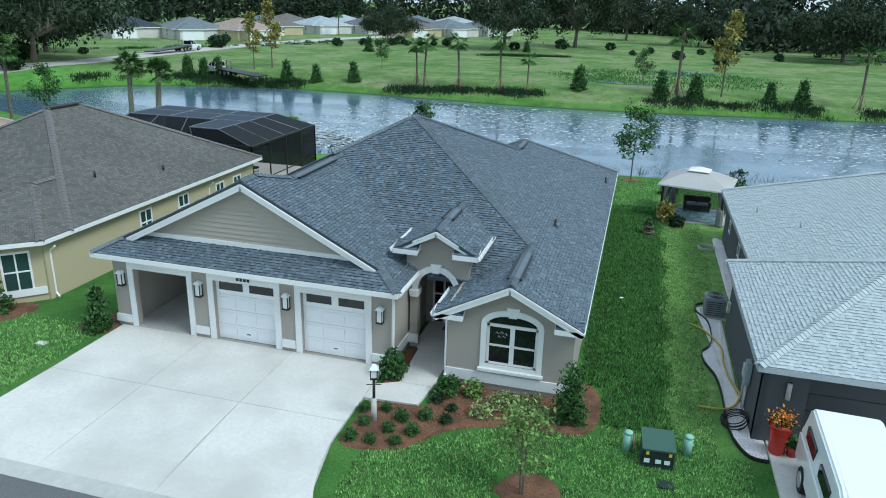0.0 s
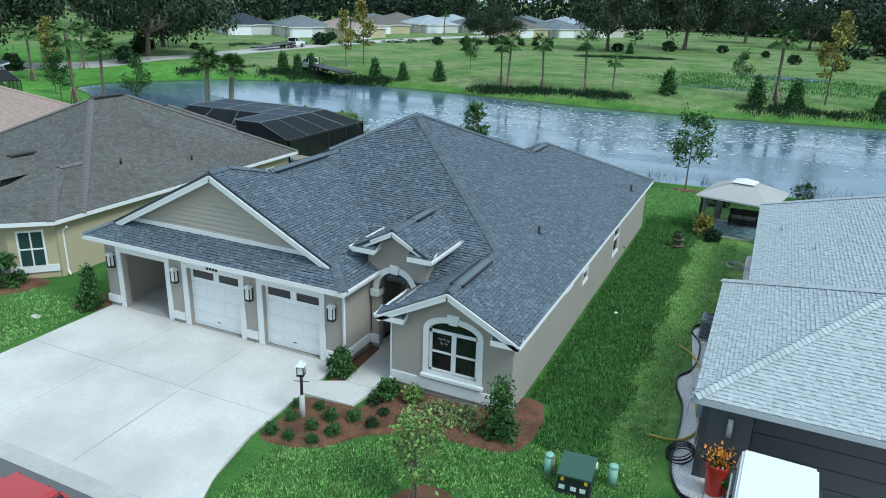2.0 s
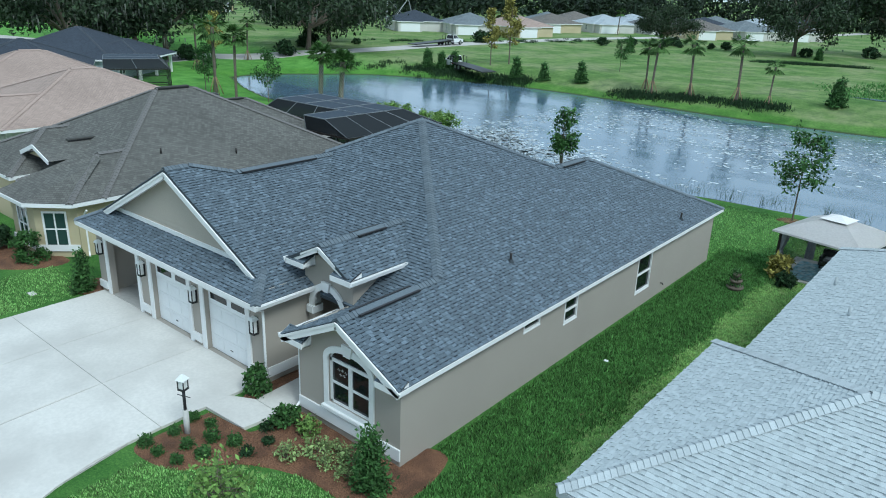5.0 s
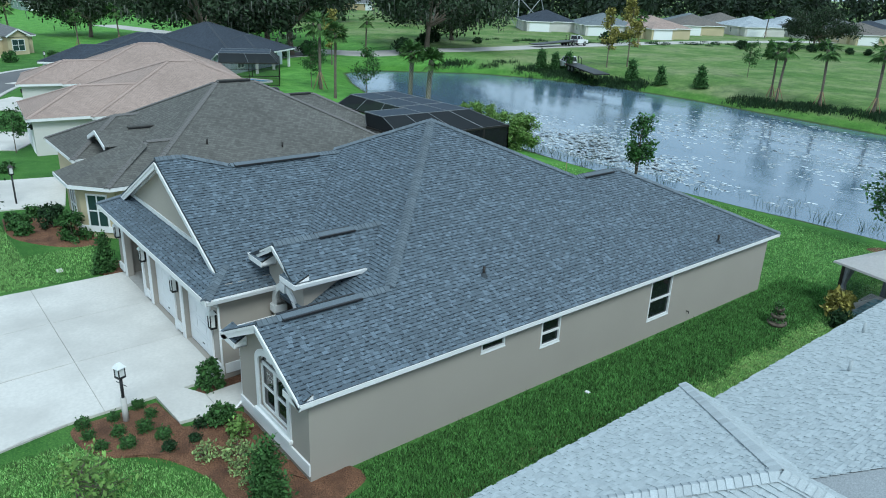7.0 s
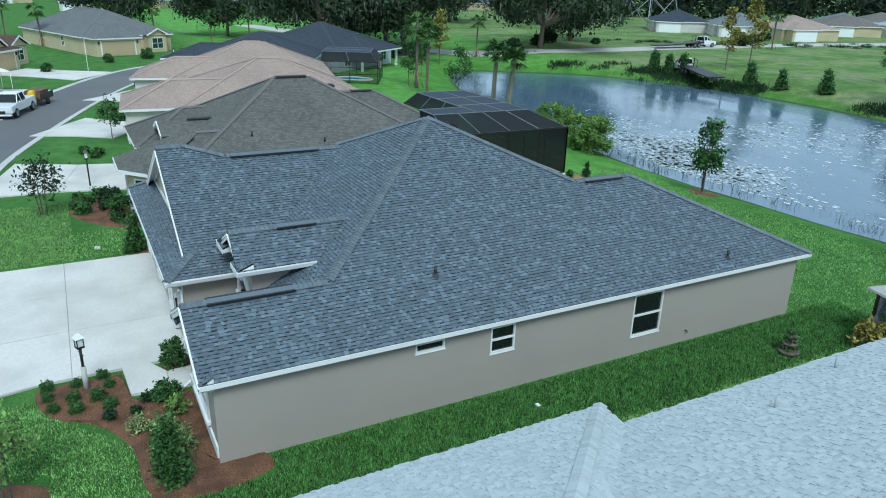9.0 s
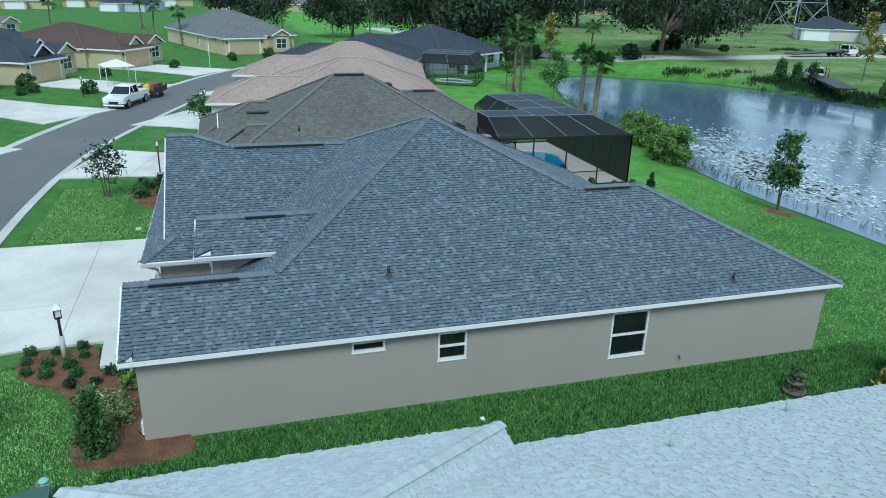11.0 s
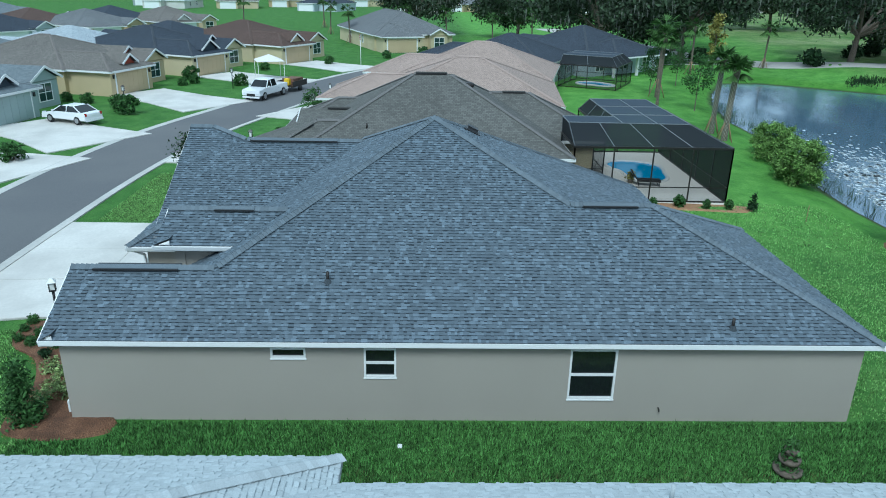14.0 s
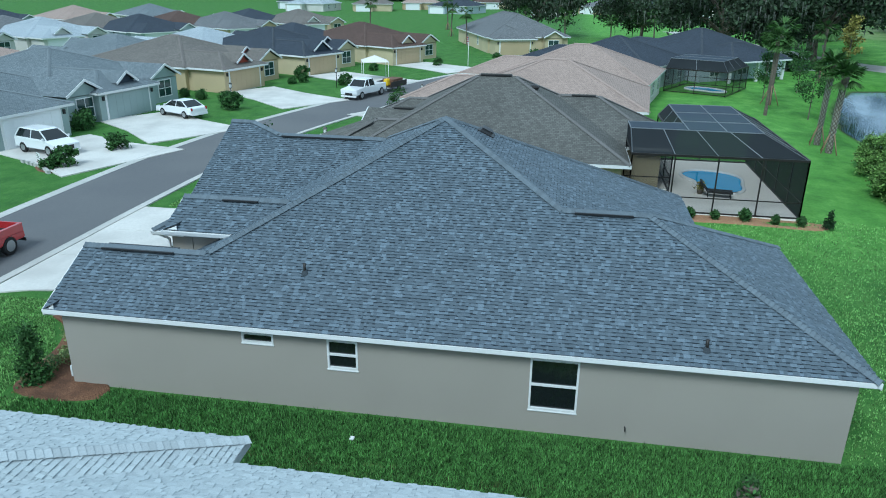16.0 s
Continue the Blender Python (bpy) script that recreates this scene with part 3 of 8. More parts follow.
# ---- the new house: roof ----
HOUSE_WALL_LABEL = "taupe stucco house with blue-grey shingle roof and white trim"
house = thing("house", HOUSE_WALL_LABEL, "house")
PEAK = (-8.46, 10.2, 6.95)
ROOF = {
    "right": ([(0.27, -0.35, 2.585), (0.27, 22.55, 2.585), (-4.54, 17.2, 4.99), (-4.54, 14.55, 4.99), PEAK, (-2.05, 3.82, 3.745), (-2.05, -0.35, 3.745)], ((0.27, -0.35, 2.585), (0.27, 22.55, 2.585))),
    "bay_left": ([(-4.42, -0.35, 2.56), (-4.42, 1.95, 2.56), (-3.9, 1.95, 2.82), (-2.05, 3.82, 3.745), (-2.05, -0.35, 3.745)], ((-4.42, 1.95, 2.56), (-4.42, -0.35, 2.56))),
    "front": ([PEAK, (-2.05, 3.82, 3.76), (-3.9, 1.94, 2.82), (-5.33, 1.94, 2.82), (-10.82, 7.43, 5.565), (-11.23, 7.43, 5.565)], ((-5.33, 1.94, 2.82), (-3.9, 1.94, 2.82))),
    "garage": ([(-11.52, 0.45, 5.915), (-11.52, 1.4, 5.915), (-10.82, 2.85, 5.565), (-10.82, 7.43, 5.565), (-6.2, 2.81, 3.255), (-5.68, 2.0, 2.995), (-5.68, -0.28, 2.995), (-6.41, 0.45, 3.36), (-6.77, 0.45, 3.54)], ((-5.68, -0.28, 2.995), (-5.68, 2.0, 2.995))),
    "skirt": ([(-17.33, -0.28, 2.995), (-5.68, -0.28, 2.995), (-6.71, 0.75, 3.51), (-16.3, 0.75, 3.51)], ((-17.33, -0.28, 2.995), (-5.68, -0.28, 2.995))),
    "gable_left": ([(-11.52, 0.45, 5.915), (-11.52, 1.4, 5.915), (-17.33, 1.4, 3.01), (-17.33, -0.28, 3.01), (-16.62, 0.45, 3.36), (-16.27, 0.45, 3.54)], ((-17.33, 1.4, 3.01), (-17.33, -0.28, 3.01))),
    "garage_left": ([(-10.82, 2.85, 5.565), (-10.82, 7.43, 5.565), (-16.7, 7.43, 2.625), (-16.7, 2.85, 2.625)], ((-16.7, 7.43, 2.625), (-16.7, 2.85, 2.625))),
    "left": ([PEAK, (-11.23, 7.43, 5.565), (-17.1, 7.43, 2.63), (-17.1, 18.5, 2.63)], ((-17.1, 18.5, 2.63), (-17.1, 7.43, 2.63))),
    "rear": ([PEAK, (-4.54, 14.55, 4.99), (-9.3, 19.9, 2.63), (-15.2, 19.9, 2.63)], ((-9.3, 19.9, 2.63), (-15.2, 19.9, 2.63))),
    "wing_left": ([(-4.54, 14.55, 4.99), (-4.54, 17.2, 4.99), (-9.35, 22.55, 2.585), (-9.35, 19.9, 2.585)], ((-9.35, 22.55, 2.585), (-9.35, 19.9, 2.585))),
    "wing_rear": ([(0.27, 22.55, 2.585), (-9.35, 22.55, 2.585), (-4.54, 17.2, 4.99)], ((0.27, 22.55, 2.585), (-9.35, 22.55, 2.585))),
    "entry_right": ([(-4.97, 1.6, 4.593), (-4.97, 5.45, 4.593), (-3.5, 4.0, 3.858), (-3.5, 1.5, 3.858)], ((-3.5, 1.5, 3.858), (-3.5, 4.0, 3.858))),
    "entry_left": ([(-4.97, 1.6, 4.593), (-4.97, 5.45, 4.593), (-6.44, 4.0, 3.858), (-6.44, 1.5, 3.858)], ((-6.44, 4.0, 3.858), (-6.44, 1.5, 3.858))),
}
roof = part("roof", bmesh.new(), SHINGLE_BASE, house, "blue-grey architectural shingle roof with hips and gables")
for _k, (_p, _e) in ROOF.items():
    slab("roof_deck", [(x, y, z - 0.006) for x, y, z in _p], 0.1, SHINGLE_BASE, roof)
slab("roof_deck", [(-11.52, 1.4, 5.9), (-10.82, 2.85, 5.55), (-16.7, 2.85, 2.6), (-17.33, 1.4, 3.0)], 0.1, SHINGLE_BASE, roof)
SEEN = ["right", "bay_left", "front", "garage", "skirt", "rear", "wing_left", "wing_rear", "entry_right", "entry_left", "gable_left"]
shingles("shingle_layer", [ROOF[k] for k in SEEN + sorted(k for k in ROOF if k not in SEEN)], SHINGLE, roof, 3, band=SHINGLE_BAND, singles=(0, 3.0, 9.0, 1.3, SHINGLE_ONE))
ridge_caps("ridge_capping", [((-2.05, 3.82, 3.76), PEAK), (PEAK, (-4.54, 14.55, 4.99)), ((-4.54, 14.55, 4.99), (-4.54, 17.2, 4.99)), ((0.27, 22.55, 2.585), (-4.54, 17.2, 4.99)), ((-9.35, 22.55, 2.585), (-4.54, 17.2, 4.99)), ((-2.05, -0.33, 3.745), (-2.05, 3.82, 3.745)), ((-10.82, 2.85, 5.565), (-10.82, 7.43, 5.565)), ((-11.52, 0.45, 5.915), (-11.52, 1.4, 5.915)), ((-11.52, 1.4, 5.915), (-10.82, 2.85, 5.565)), ((-5.68, -0.28, 2.995), (-6.71, 0.75, 3.51)), ((-11.23, 7.43, 5.565), PEAK), (PEAK, (-15.2, 19.9, 2.63)), ((-4.97, 1.6, 4.593), (-4.97, 5.4, 4.593)), ((-17.33, -0.28, 2.995), (-16.3, 0.75, 3.51))], SHINGLE_CAP, roof)


def ridge_vent(x, y0, y1, z, w=0.17):
    bm = bmesh.new()
    for s in (-1, 1):
        q = [(x, y0, z + 0.075), (x, y1, z + 0.075), (x + s * w, y1, z + 0.075 - w * 0.5), (x + s * w, y0, z + 0.075 - w * 0.5)]
        top = [bm.verts.new(c) for c in q]
        low = [bm.verts.new((a, b, c - 0.06)) for a, b, c in q]
        bm.faces.new(top)
        bm.faces.new(low)
        for i in range(4):
            bm.faces.new((top[i], top[(i + 1) % 4], low[(i + 1) % 4], low[i]))
    v = part("ridge_vent", bm, SHINGLE_CAP, roof, "raised ridge vent with dark slot")
    for s in (-1, 1):
        strip("slot", [(x + s * (w + 0.035), y0 - 0.01, z + 0.072 - w * 0.5), (x + s * (w + 0.035), y1 + 0.01, z + 0.072 - w * 0.5)], 0.075, 0.05, BLACK, v)
    strip("slot", [(x - w, y0 - 0.012, z - 0.05), (x, y0 - 0.012, z + 0.045), (x + w, y0 - 0.012, z - 0.05)], 0.02, 0.045, BLACK, v, up=(0, 1, 0))


ridge_vent(-2.05, 0.35, 2.75, 3.745)
ridge_vent(-4.54, 14.95, 16.7, 4.99)
ridge_vent(-10.82, 3.0, 6.4, 5.565)
ridge_vent(-4.97, 3.1, 4.35, 4.593)


def pipe_vent(x, y, z):
    v = tube("plumbing_vent", [(x, y, z - 0.1), (x, y, z + 0.3)], 0.045, BRONZE, roof)
    bm = bmesh.new()
    bmesh.ops.create_cone(bm, cap_ends=True, segments=10, radius1=0.13, radius2=0.055, depth=0.12, matrix=Matrix.Translation((x, y, z + 0.03)))
    part("boot", bm, SHINGLE_BASE, v)


pipe_vent(-1.6, 7.1, 3.52)
pipe_vent(-0.22, 18.45, 2.83)
# off-ridge attic vent on the rear slope
_b = bmesh.new()
add_box(_b, -0.35, -0.32, 0, 0.35, 0.32, 0.17)
bmesh.ops.bevel(_b, geom=[e for e in _b.edges if all(v.co.z > 0.1 for v in e.verts)], offset=0.12, segments=3, affect='EDGES')
_b.transform(Matrix.Translation((-9.2, 11.6, 6.33)) @ Matrix.Rotation(-math.atan(0.445), 4, 'X'))
part("attic_vent", _b, BLACK, roof, "black metal attic vent hood")

# ---- fascia, gutters, cornice returns ----
def fascia(path, h=0.17, name="fascia", drop=0.1, w=0.03):
    return strip(name, [(x, y, z - drop) for x, y, z in path], w, h, WHITE, house)


fascia([(0.285, -0.36, 2.585), (0.285, 22.57, 2.585)], 0.125, drop=0.078)
fascia([(0.285, 22.57, 2.585), (-9.36, 22.57, 2.585), (-9.36, 19.9, 2.585), (-15.2, 19.92, 2.63)])
fascia([(-17.12, 18.5, 2.63), (-17.12, 7.4, 2.63), (-16.72, 7.4, 2.6), (-16.72, 2.8, 2.6)])
fascia([(-17.34, 1.4, 3.0), (-17.34, -0.3, 3.0), (-5.67, -0.3, 2.995), (-5.67, 2.0, 2.995)])
fascia([(0.27, -0.365, 2.585), (-2.05, -0.365, 3.745), (-4.42, -0.365, 2.56)], 0.2, "rake_board", 0.14)
fascia([(0.27, -0.385, 2.62), (-2.05, -0.385, 3.78), (-4.42, -0.385, 2.595)], 0.07, "rake_board", 0.1)
fascia([(-16.27, 0.43, 3.47), (-11.52, 0.43, 5.845), (-6.72, 0.43, 3.445)], 0.2, "rake_board", 0.14)
fascia([(-16.27, 0.41, 3.505), (-11.52, 0.41, 5.88), (-6.72, 0.41, 3.48)], 0.07, "rake_board", 0.1)
fascia([(-6.44, 1.58, 3.858), (-4.97, 1.58, 4.593), (-3.5, 1.58, 3.858)], 0.16, "rake_board", 0.12)
fascia([(-6.44, 1.56, 3.885), (-4.97, 1.56, 4.62), (-3.5, 1.56, 3.885)], 0.06, "rake_board", 0.09)
fascia([(-3.49, 1.48, 3.858), (-3.49, 4.0, 3.858)], 0.15)
fascia([(-6.45, 1.48, 3.858), (-6.45, 4.0, 3.858)], 0.15)
fascia([(-4.43, -0.36, 2.56), (-4.43, 1.95, 2.56)])


def gutter(p, q, out):
    """An open white gutter with hangers along an eave."""
    p, q, o = Vector(p), Vector(q), Vector(out)
    prof = [(0, -0.01), (0, -0.12), (0.08, -0.12), (0.12, -0.0), (0.105, -0.0), (0.07, -0.105), (0.012, -0.105), (0.012, -0.01)]
    bm = bmesh.new()
    ends = [[bm.verts.new(e + o * a + Vector((0, 0, b))) for a, b in prof] for e in (p, q)]
    for i in range(8):
        bm.faces.new((ends[0][i], ends[0][(i + 1) % 8], ends[1][(i + 1) % 8], ends[1][i]))
    bm.faces.new(ends[0])
    bm.faces.new(ends[1])
    g = part("gutter", bm, WHITE, house)
    n = max(2, int((q - p).length / 0.6))
    for i in range(n + 1):
        c = p + (q - p) * (i / n)
        strip("hanger", [c + Vector((0, 0, 0.0)), c + o * 0.12 + Vector((0, 0, 0.002))], 0.025, 0.008, WHITE, g)


gutter((-5.66, -0.28, 2.98), (-5.66, 1.98, 2.98), (1, 0, 0))
gutter((-4.44, 1.93, 2.55), (-4.44, -0.35, 2.55), (-1, 0, 0))
gutter((-3.48, 1.5, 3.85), (-3.48, 3.9, 3.85), (1, 0, 0))
gutter((-6.46, 3.9, 3.85), (-6.46, 1.5, 3.85), (-1, 0, 0))


def downspout(pts):
    d = strip("downspout", pts, 0.075, 0.06, WHITE, house, up=(0.3, 1, 0.2))
    return d


downspout([(-5.72, -0.2, 2.86), (-5.97, 0.18, 2.6), (-5.98, 0.19, 0.35), (-5.85, -0.05, 0.12)])
downspout([(-4.4, -0.2, 2.45), (-4.1, 0.05, 2.25), (-4.1, 0.04, 0.4), (-4.05, -0.35, 0.12)])


def cornice_return(x0, x1, y0, y1, z, rise):
    s = slab("cornice_return", [(x0, y0, z), (x1, y0, z), (x1, y1, z + rise), (x0, y1, z + rise)], 0.05, SHINGLE_BASE, house, "small shingled eave return")
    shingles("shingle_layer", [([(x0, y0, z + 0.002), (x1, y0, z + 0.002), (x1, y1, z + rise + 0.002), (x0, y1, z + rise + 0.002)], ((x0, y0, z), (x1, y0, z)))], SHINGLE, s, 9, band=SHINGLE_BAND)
    box("fascia", (x0 - 0.01, y0 - 0.02, z - 0.17), (x1 + 0.01, y0 + 0.01, z - 0.005), WHITE, s)
    box("soffit", (x0, y0, z - 0.17), (x1, y1, z - 0.14), WHITE, s)
    for x in (x0, x1):
        plate("end_board", [(0, 0), (y1 - y0, 0), (y1 - y0, rise + 0.16), (0, 0.16)], [], 0.02, Matrix.Translation((x, y0, z - 0.165)) @ Matrix.Rotation(radians(90), 4, 'Z'), WHITE, s)


cornice_return(-4.42, -3.5, -0.36, 0.0, 2.575, 0.19)
cornice_return(-0.6, 0.27, -0.36, 0.0, 2.575, 0.19)
cornice_return(-6.44, -5.6, 1.5, 2.0, 3.86, 0.2)
cornice_return(-4.34, -3.5, 1.5, 2.0, 3.86, 0.2)

# soffits under the eaves
for _a, _b in (((-0.02, -0.33, 2.42), (0.27, 22.54, 2.45)), ((-9.3, 22.15, 2.42), (-0.02, 22.54, 2.45)), ((-16.9, -0.27, 2.84), (-5.7, 0.27, 2.87)), ((-6.08, 0.27, 2.84), (-5.7, 2.0, 2.87)), ((-4.42, -0.0, 2.42), (-4.04, 1.95, 2.45))):
    box("soffit", _a, _b, WHITE, house)

# ---- walls ----
WIN_A, WIN_B, WIN_C = (5.68, 6.64, 1.96, 2.27), (8.23, 9.12, 1.38, 2.27), (13.95, 15.27, 0.72, 2.27)
wall("wall", (0, 0.2), (0, 22.2), -0.6, 2.5, 0.2, [(a - 0.2, b - 0.2, c, e) for a, b, c, e in (WIN_A, WIN_B, WIN_C)], STUCCO, house, "plain taupe stucco side wall")
wall("wall", (-0.2, 22.2), (-9.1, 22.2), -0.6, 2.5, 0.2, [], STUCCO, house)
wall("wall", (-9.1, 22.0), (-9.1, 19.6), -0.6, 2.5, 0.2, [], STUCCO, house)
wall("wall", (-9.3, 19.6), (-16.6, 19.6), -0.6, 2.5, 0.2, [], STUCCO, house)
wall("wall", (-16.6, 19.4), (-16.6, 0.5), -0.6, 2.6, 0.2, [], STUCCO, house)
GD = [(-16.05, -13.8), (-12.75, -10.35), (-9.35, -6.97)]
wall("wall", (-16.9, 0.25), (-6.05, 0.25), 0.0, 2.95, 0.25, [(a + 16.9, b + 16.9, 0.09, 2.36) for a, b in GD], STUCCO, house, "taupe stucco garage front")
wall("wall", (-6.05, 0.5), (-6.05, 4.3), 0.0, 3.2, 0.2, [], STUCCO, house)
wall("wall", (-4.05, 4.3), (-4.05, 0.2), 0.0, 2.8, 0.2, [], STUCCO, house)
wall("wall", (-6.05, 4.3), (-4.05, 4.3), 0.0, 3.4, 0.2, [(0.3, 1.75, 0.1, 2.5)], STUCCO, house)
# front bay with arched window
AX, AW, AZ = -1.95, 0.82, 2.3
_hole = [(AX - AW, 0.92), (AX + AW, 0.92)] + arc(AX, AZ, AW, 0.33, 0, 180, 12)
plate("wall", [(-4.05, -0.2), (0, -0.2), (0, 2.62), (-2.05, 3.64), (-4.05, 2.62)], [_hole], 0.2, Matrix.Identity(4), STUCCO, house, "taupe stucco front bay gable")
_ring = [(AX - 1.0, 0.75), (AX + 1.0, 0.75)] + arc(AX, AZ + 0.02, 1.0, 0.5, 0, 180, 14)
_trim = plate("window_surround", _ring, [_hole], 0.06, Matrix.Translation((0, -0.045, 0)), WHITE, house, "white stucco arched window surround")
plate("keystone", [(AX - 0.13, 2.6), (AX + 0.13, 2.6), (AX + 0.21, 2.93), (AX - 0.21, 2.93)], [], 0.09, Matrix.Translation((0, -0.085, 0)), WHITE, _trim)
box("window_sill", (AX - 1.06, -0.12, 0.68), (AX + 1.06, -0.0, 0.79), WHITE, _trim, bevel=0.012)
bay_window = tagged(new("window_1"), "white-framed arched window with black panes and scrawled marks", "window", kind="structure")
for _x0, _x1, _z0, _z1 in ((AX - AW, AX + AW, 0.92, 0.98), (AX - AW, AX + AW, 2.2, 2.3), (AX - AW, AX - AW + 0.085, 0.92, 2.3), (AX + AW - 0.085, AX + AW, 0.92, 2.3), (AX - 0.075, AX + 0.075, 0.98, 2.2), (AX - AW + 0.06, AX - 0.06, 1.54, 1.6), (AX + 0.06, AX + AW - 0.06, 1.54, 1.6)):
    box("window_frame", (_x0, 0.05, _z0), (_x1, 0.12, _z1), WHITE, bay_window)
for _x0, _x1 in ((AX - AW + 0.06, AX - 0.06), (AX + 0.06, AX + AW - 0.06)):
    for _z0, _z1 in ((0.98, 1.54), (1.6, 2.2)):
        box("pane", (_x0, 0.085, _z0), (_x1, 0.095, _z1), GLASS, bay_window)
plate("pane", [(AX - AW + 0.03, 2.3), (AX + AW - 0.03, 2.3)] + arc(AX, 2.3, AW - 0.05, 0.29, 0, 180, 12)[1:-1], [], 0.01, Matrix.Translation((0, 0.085, 0)), GLASS, bay_window)
plate("arch_frame", [(AX - AW, 2.3)] + arc(AX, 2.3, AW - 0.05, 0.29, 180, 0, 12) + [(AX + AW, 2.3)] + arc(AX, 2.3, AW, 0.33, 0, 180, 12)[1:-1], [], 0.06, Matrix.Translation((0, 0.055, 0)), WHITE, bay_window)
# scrawl on the upper pane, not readable
for _i, (_x, _z, _w) in enumerate(((-2.5, 1.98, 0.13), (-2.34, 1.99, 0.1), (-2.2, 1.96, 0.1), (-2.42, 1.84, 0.1), (-2.28, 1.85, 0.12))):
    strip("scrawl", [(_x, 0.082, _z), (_x + _w * 0.4, 0.082, _z + 0.06), (_x + _w * 0.6, 0.082, _z - 0.02), (_x + _w, 0.082, _z + 0.03)], 0.006, 0.008, LAMPGLASS, bay_window, up=(0, 1, 0))
# base bands
box("base_band", (-4.08, -0.05, 0.25), (0.02, 0.0, 0.6), WHITE, house, "white stucco base band")
box("base_band", (-6.05, 0.3, 0.25), (-6.0, 2.2, 0.58), WHITE, house)
box("base_band", (-6.04, 1.95, 0.25), (-5.66, 1.995, 0.58), WHITE, house)
for _a, _b in ((-16.93, -16.3), (-13.55, -13.0), (-10.1, -9.6), (-6.72, -6.0)):
    box("base_band", (_a, 0.17, 0.24), (_b, 0.25, 0.52), WHITE, house)

# entry gable with arch
EX = -5.02
_ar = arc(EX, 2.35, 0.66, 0.66, 180, 0, 14)
plate("wall", [(-6.12, 2.1), (EX - 0.66, 2.1)] + _ar + [(EX + 0.66, 2.1), (-3.88, 2.1), (-3.88, 3.76), (-4.97, 4.3), (-6.12, 3.76)], [], 0.3, Matrix.Translation((0, 2.0, 0)), STUCCO, house, "taupe stucco entry gable with arched opening")
_band = plate("arch_surround", [(EX - 0.66, 2.3)] + _ar + [(EX + 0.66, 2.3), (EX + 0.87, 2.3)] + arc(EX, 2.35, 0.87, 0.87, 0, 180, 14) + [(EX - 0.87, 2.3)], [], 0.34, Matrix.Translation((0, 1.93, 0)), WHITE, house, "white stucco arch surround")
plate("keystone", [(EX - 0.12, 2.98), (EX + 0.12, 2.98), (EX + 0.19, 3.29), (EX - 0.19, 3.29)], [], 0.1, Matrix.Translation((0, 1.87, 0)), WHITE, _band)
for _s in (-1, 1):
    box("impost", (EX + _s * 0.8 - 0.17, 1.88, 2.02), (EX + _s * 0.8 + 0.17, 2.35, 2.3), WHITE, _band, bevel=0.03)
    box("column", (EX + _s * 0.82 - 0.14, 2.0, 0.05), (EX + _s * 0.82 + 0.14, 2.32, 2.05), STUCCO, house)
wall("wall", (-3.9, 2.31), (-3.9, 4.2), 2.4, 3.85, 0.15, [], STUCCO, house)
wall("wall", (-6.1, 4.2), (-6.1, 2.31), 2.4, 3.85, 0.15, [], STUCCO, house)
door = tagged(new("door_1"), "white-framed front door with dark glazed sidelight in the recessed entry", "door", kind="structure")
for _lo, _hi in (((-5.78, 4.28, 0.1), (-5.7, 4.36, 2.5)), ((-4.38, 4.28, 0.1), (-4.3, 4.36, 2.5)), ((-5.7, 4.28, 2.42), (-4.38, 4.36, 2.5)), ((-5.36, 4.28, 0.1), (-5.28, 4.36, 2.42))):
    box("door_frame", _lo, _hi, WHITE, door)
box("door_leaf", (-5.28, 4.31, 0.12), (-4.38, 4.35, 2.42), BRONZE, door, "dark bronze front door")
for _z in (0.15, 0.72, 1.29, 1.86):
    box("pane", (-5.68, 4.31, _z), (-5.38, 4.33, _z + 0.5), GLASS, door)
    box("door_frame", (-5.7, 4.295, _z + 0.5), (-5.36, 4.345, _z + 0.57), WHITE, door)
tube("door_handle", [(-5.2, 4.26, 1.1), (-5.2, 4.26, 1.3)], 0.015, BRONZE, door)

# garage gable siding, board by board
_gbase = plate("gable_backing", [(-16.2, 3.45), (-6.8, 3.45), (-11.52, 5.72)], [], 0.1, Matrix.Translation((0, 0.78, 0)), SIDING, house, "tan lap siding gable")
_z = 3.62
while _z < 5.6:
    _w = (5.78 - _z) * 2.0
    _w2 = (5.78 - _z - 0.17) * 2.0
    if _w2 > 0.1:
        _v = [(-11.52 - _w, 0.735, _z), (-11.52 + _w, 0.735, _z), (-11.52 + _w2, 0.765, _z + 0.175), (-11.52 - _w2, 0.765, _z + 0.175)]
        mesh_ob("siding_board", _v + [(x, 0.78, z) for x, y, z in _v], [(0, 1, 2, 3), (4, 5, 1, 0), (3, 2, 6, 7), (5, 6, 2, 1), (0, 3, 7, 4)], SIDING, _gbase)
    _z += 0.17
box("gable_band", (-16.0, 0.7, 3.46), (-7.0, 0.79, 3.66), WHITE, house, "white band under the gable siding")
for _s in (-1, 1):
    strip("gable_trim", [(-11.52 + _s * 4.3, 0.75, 3.56), (-11.52, 0.75, 5.7)], 0.06, 0.16, WHITE, house, up=(0, 1, 0))
    slab("rake_soffit", [(-11.52, 0.45, 5.79), (-11.52, 0.78, 5.79), (-11.52 + _s * 4.7, 0.78, 3.44), (-11.52 + _s * 4.7, 0.45, 3.44)], 0.02, WHITE, house)
    slab("rake_soffit", [(-2.05, -0.36, 3.64), (-2.05, 0.0, 3.64), (-2.05 + _s * 2.2, 0.0, 2.54), (-2.05 + _s * 2.2, -0.36, 2.54)], 0.02, WHITE, house)

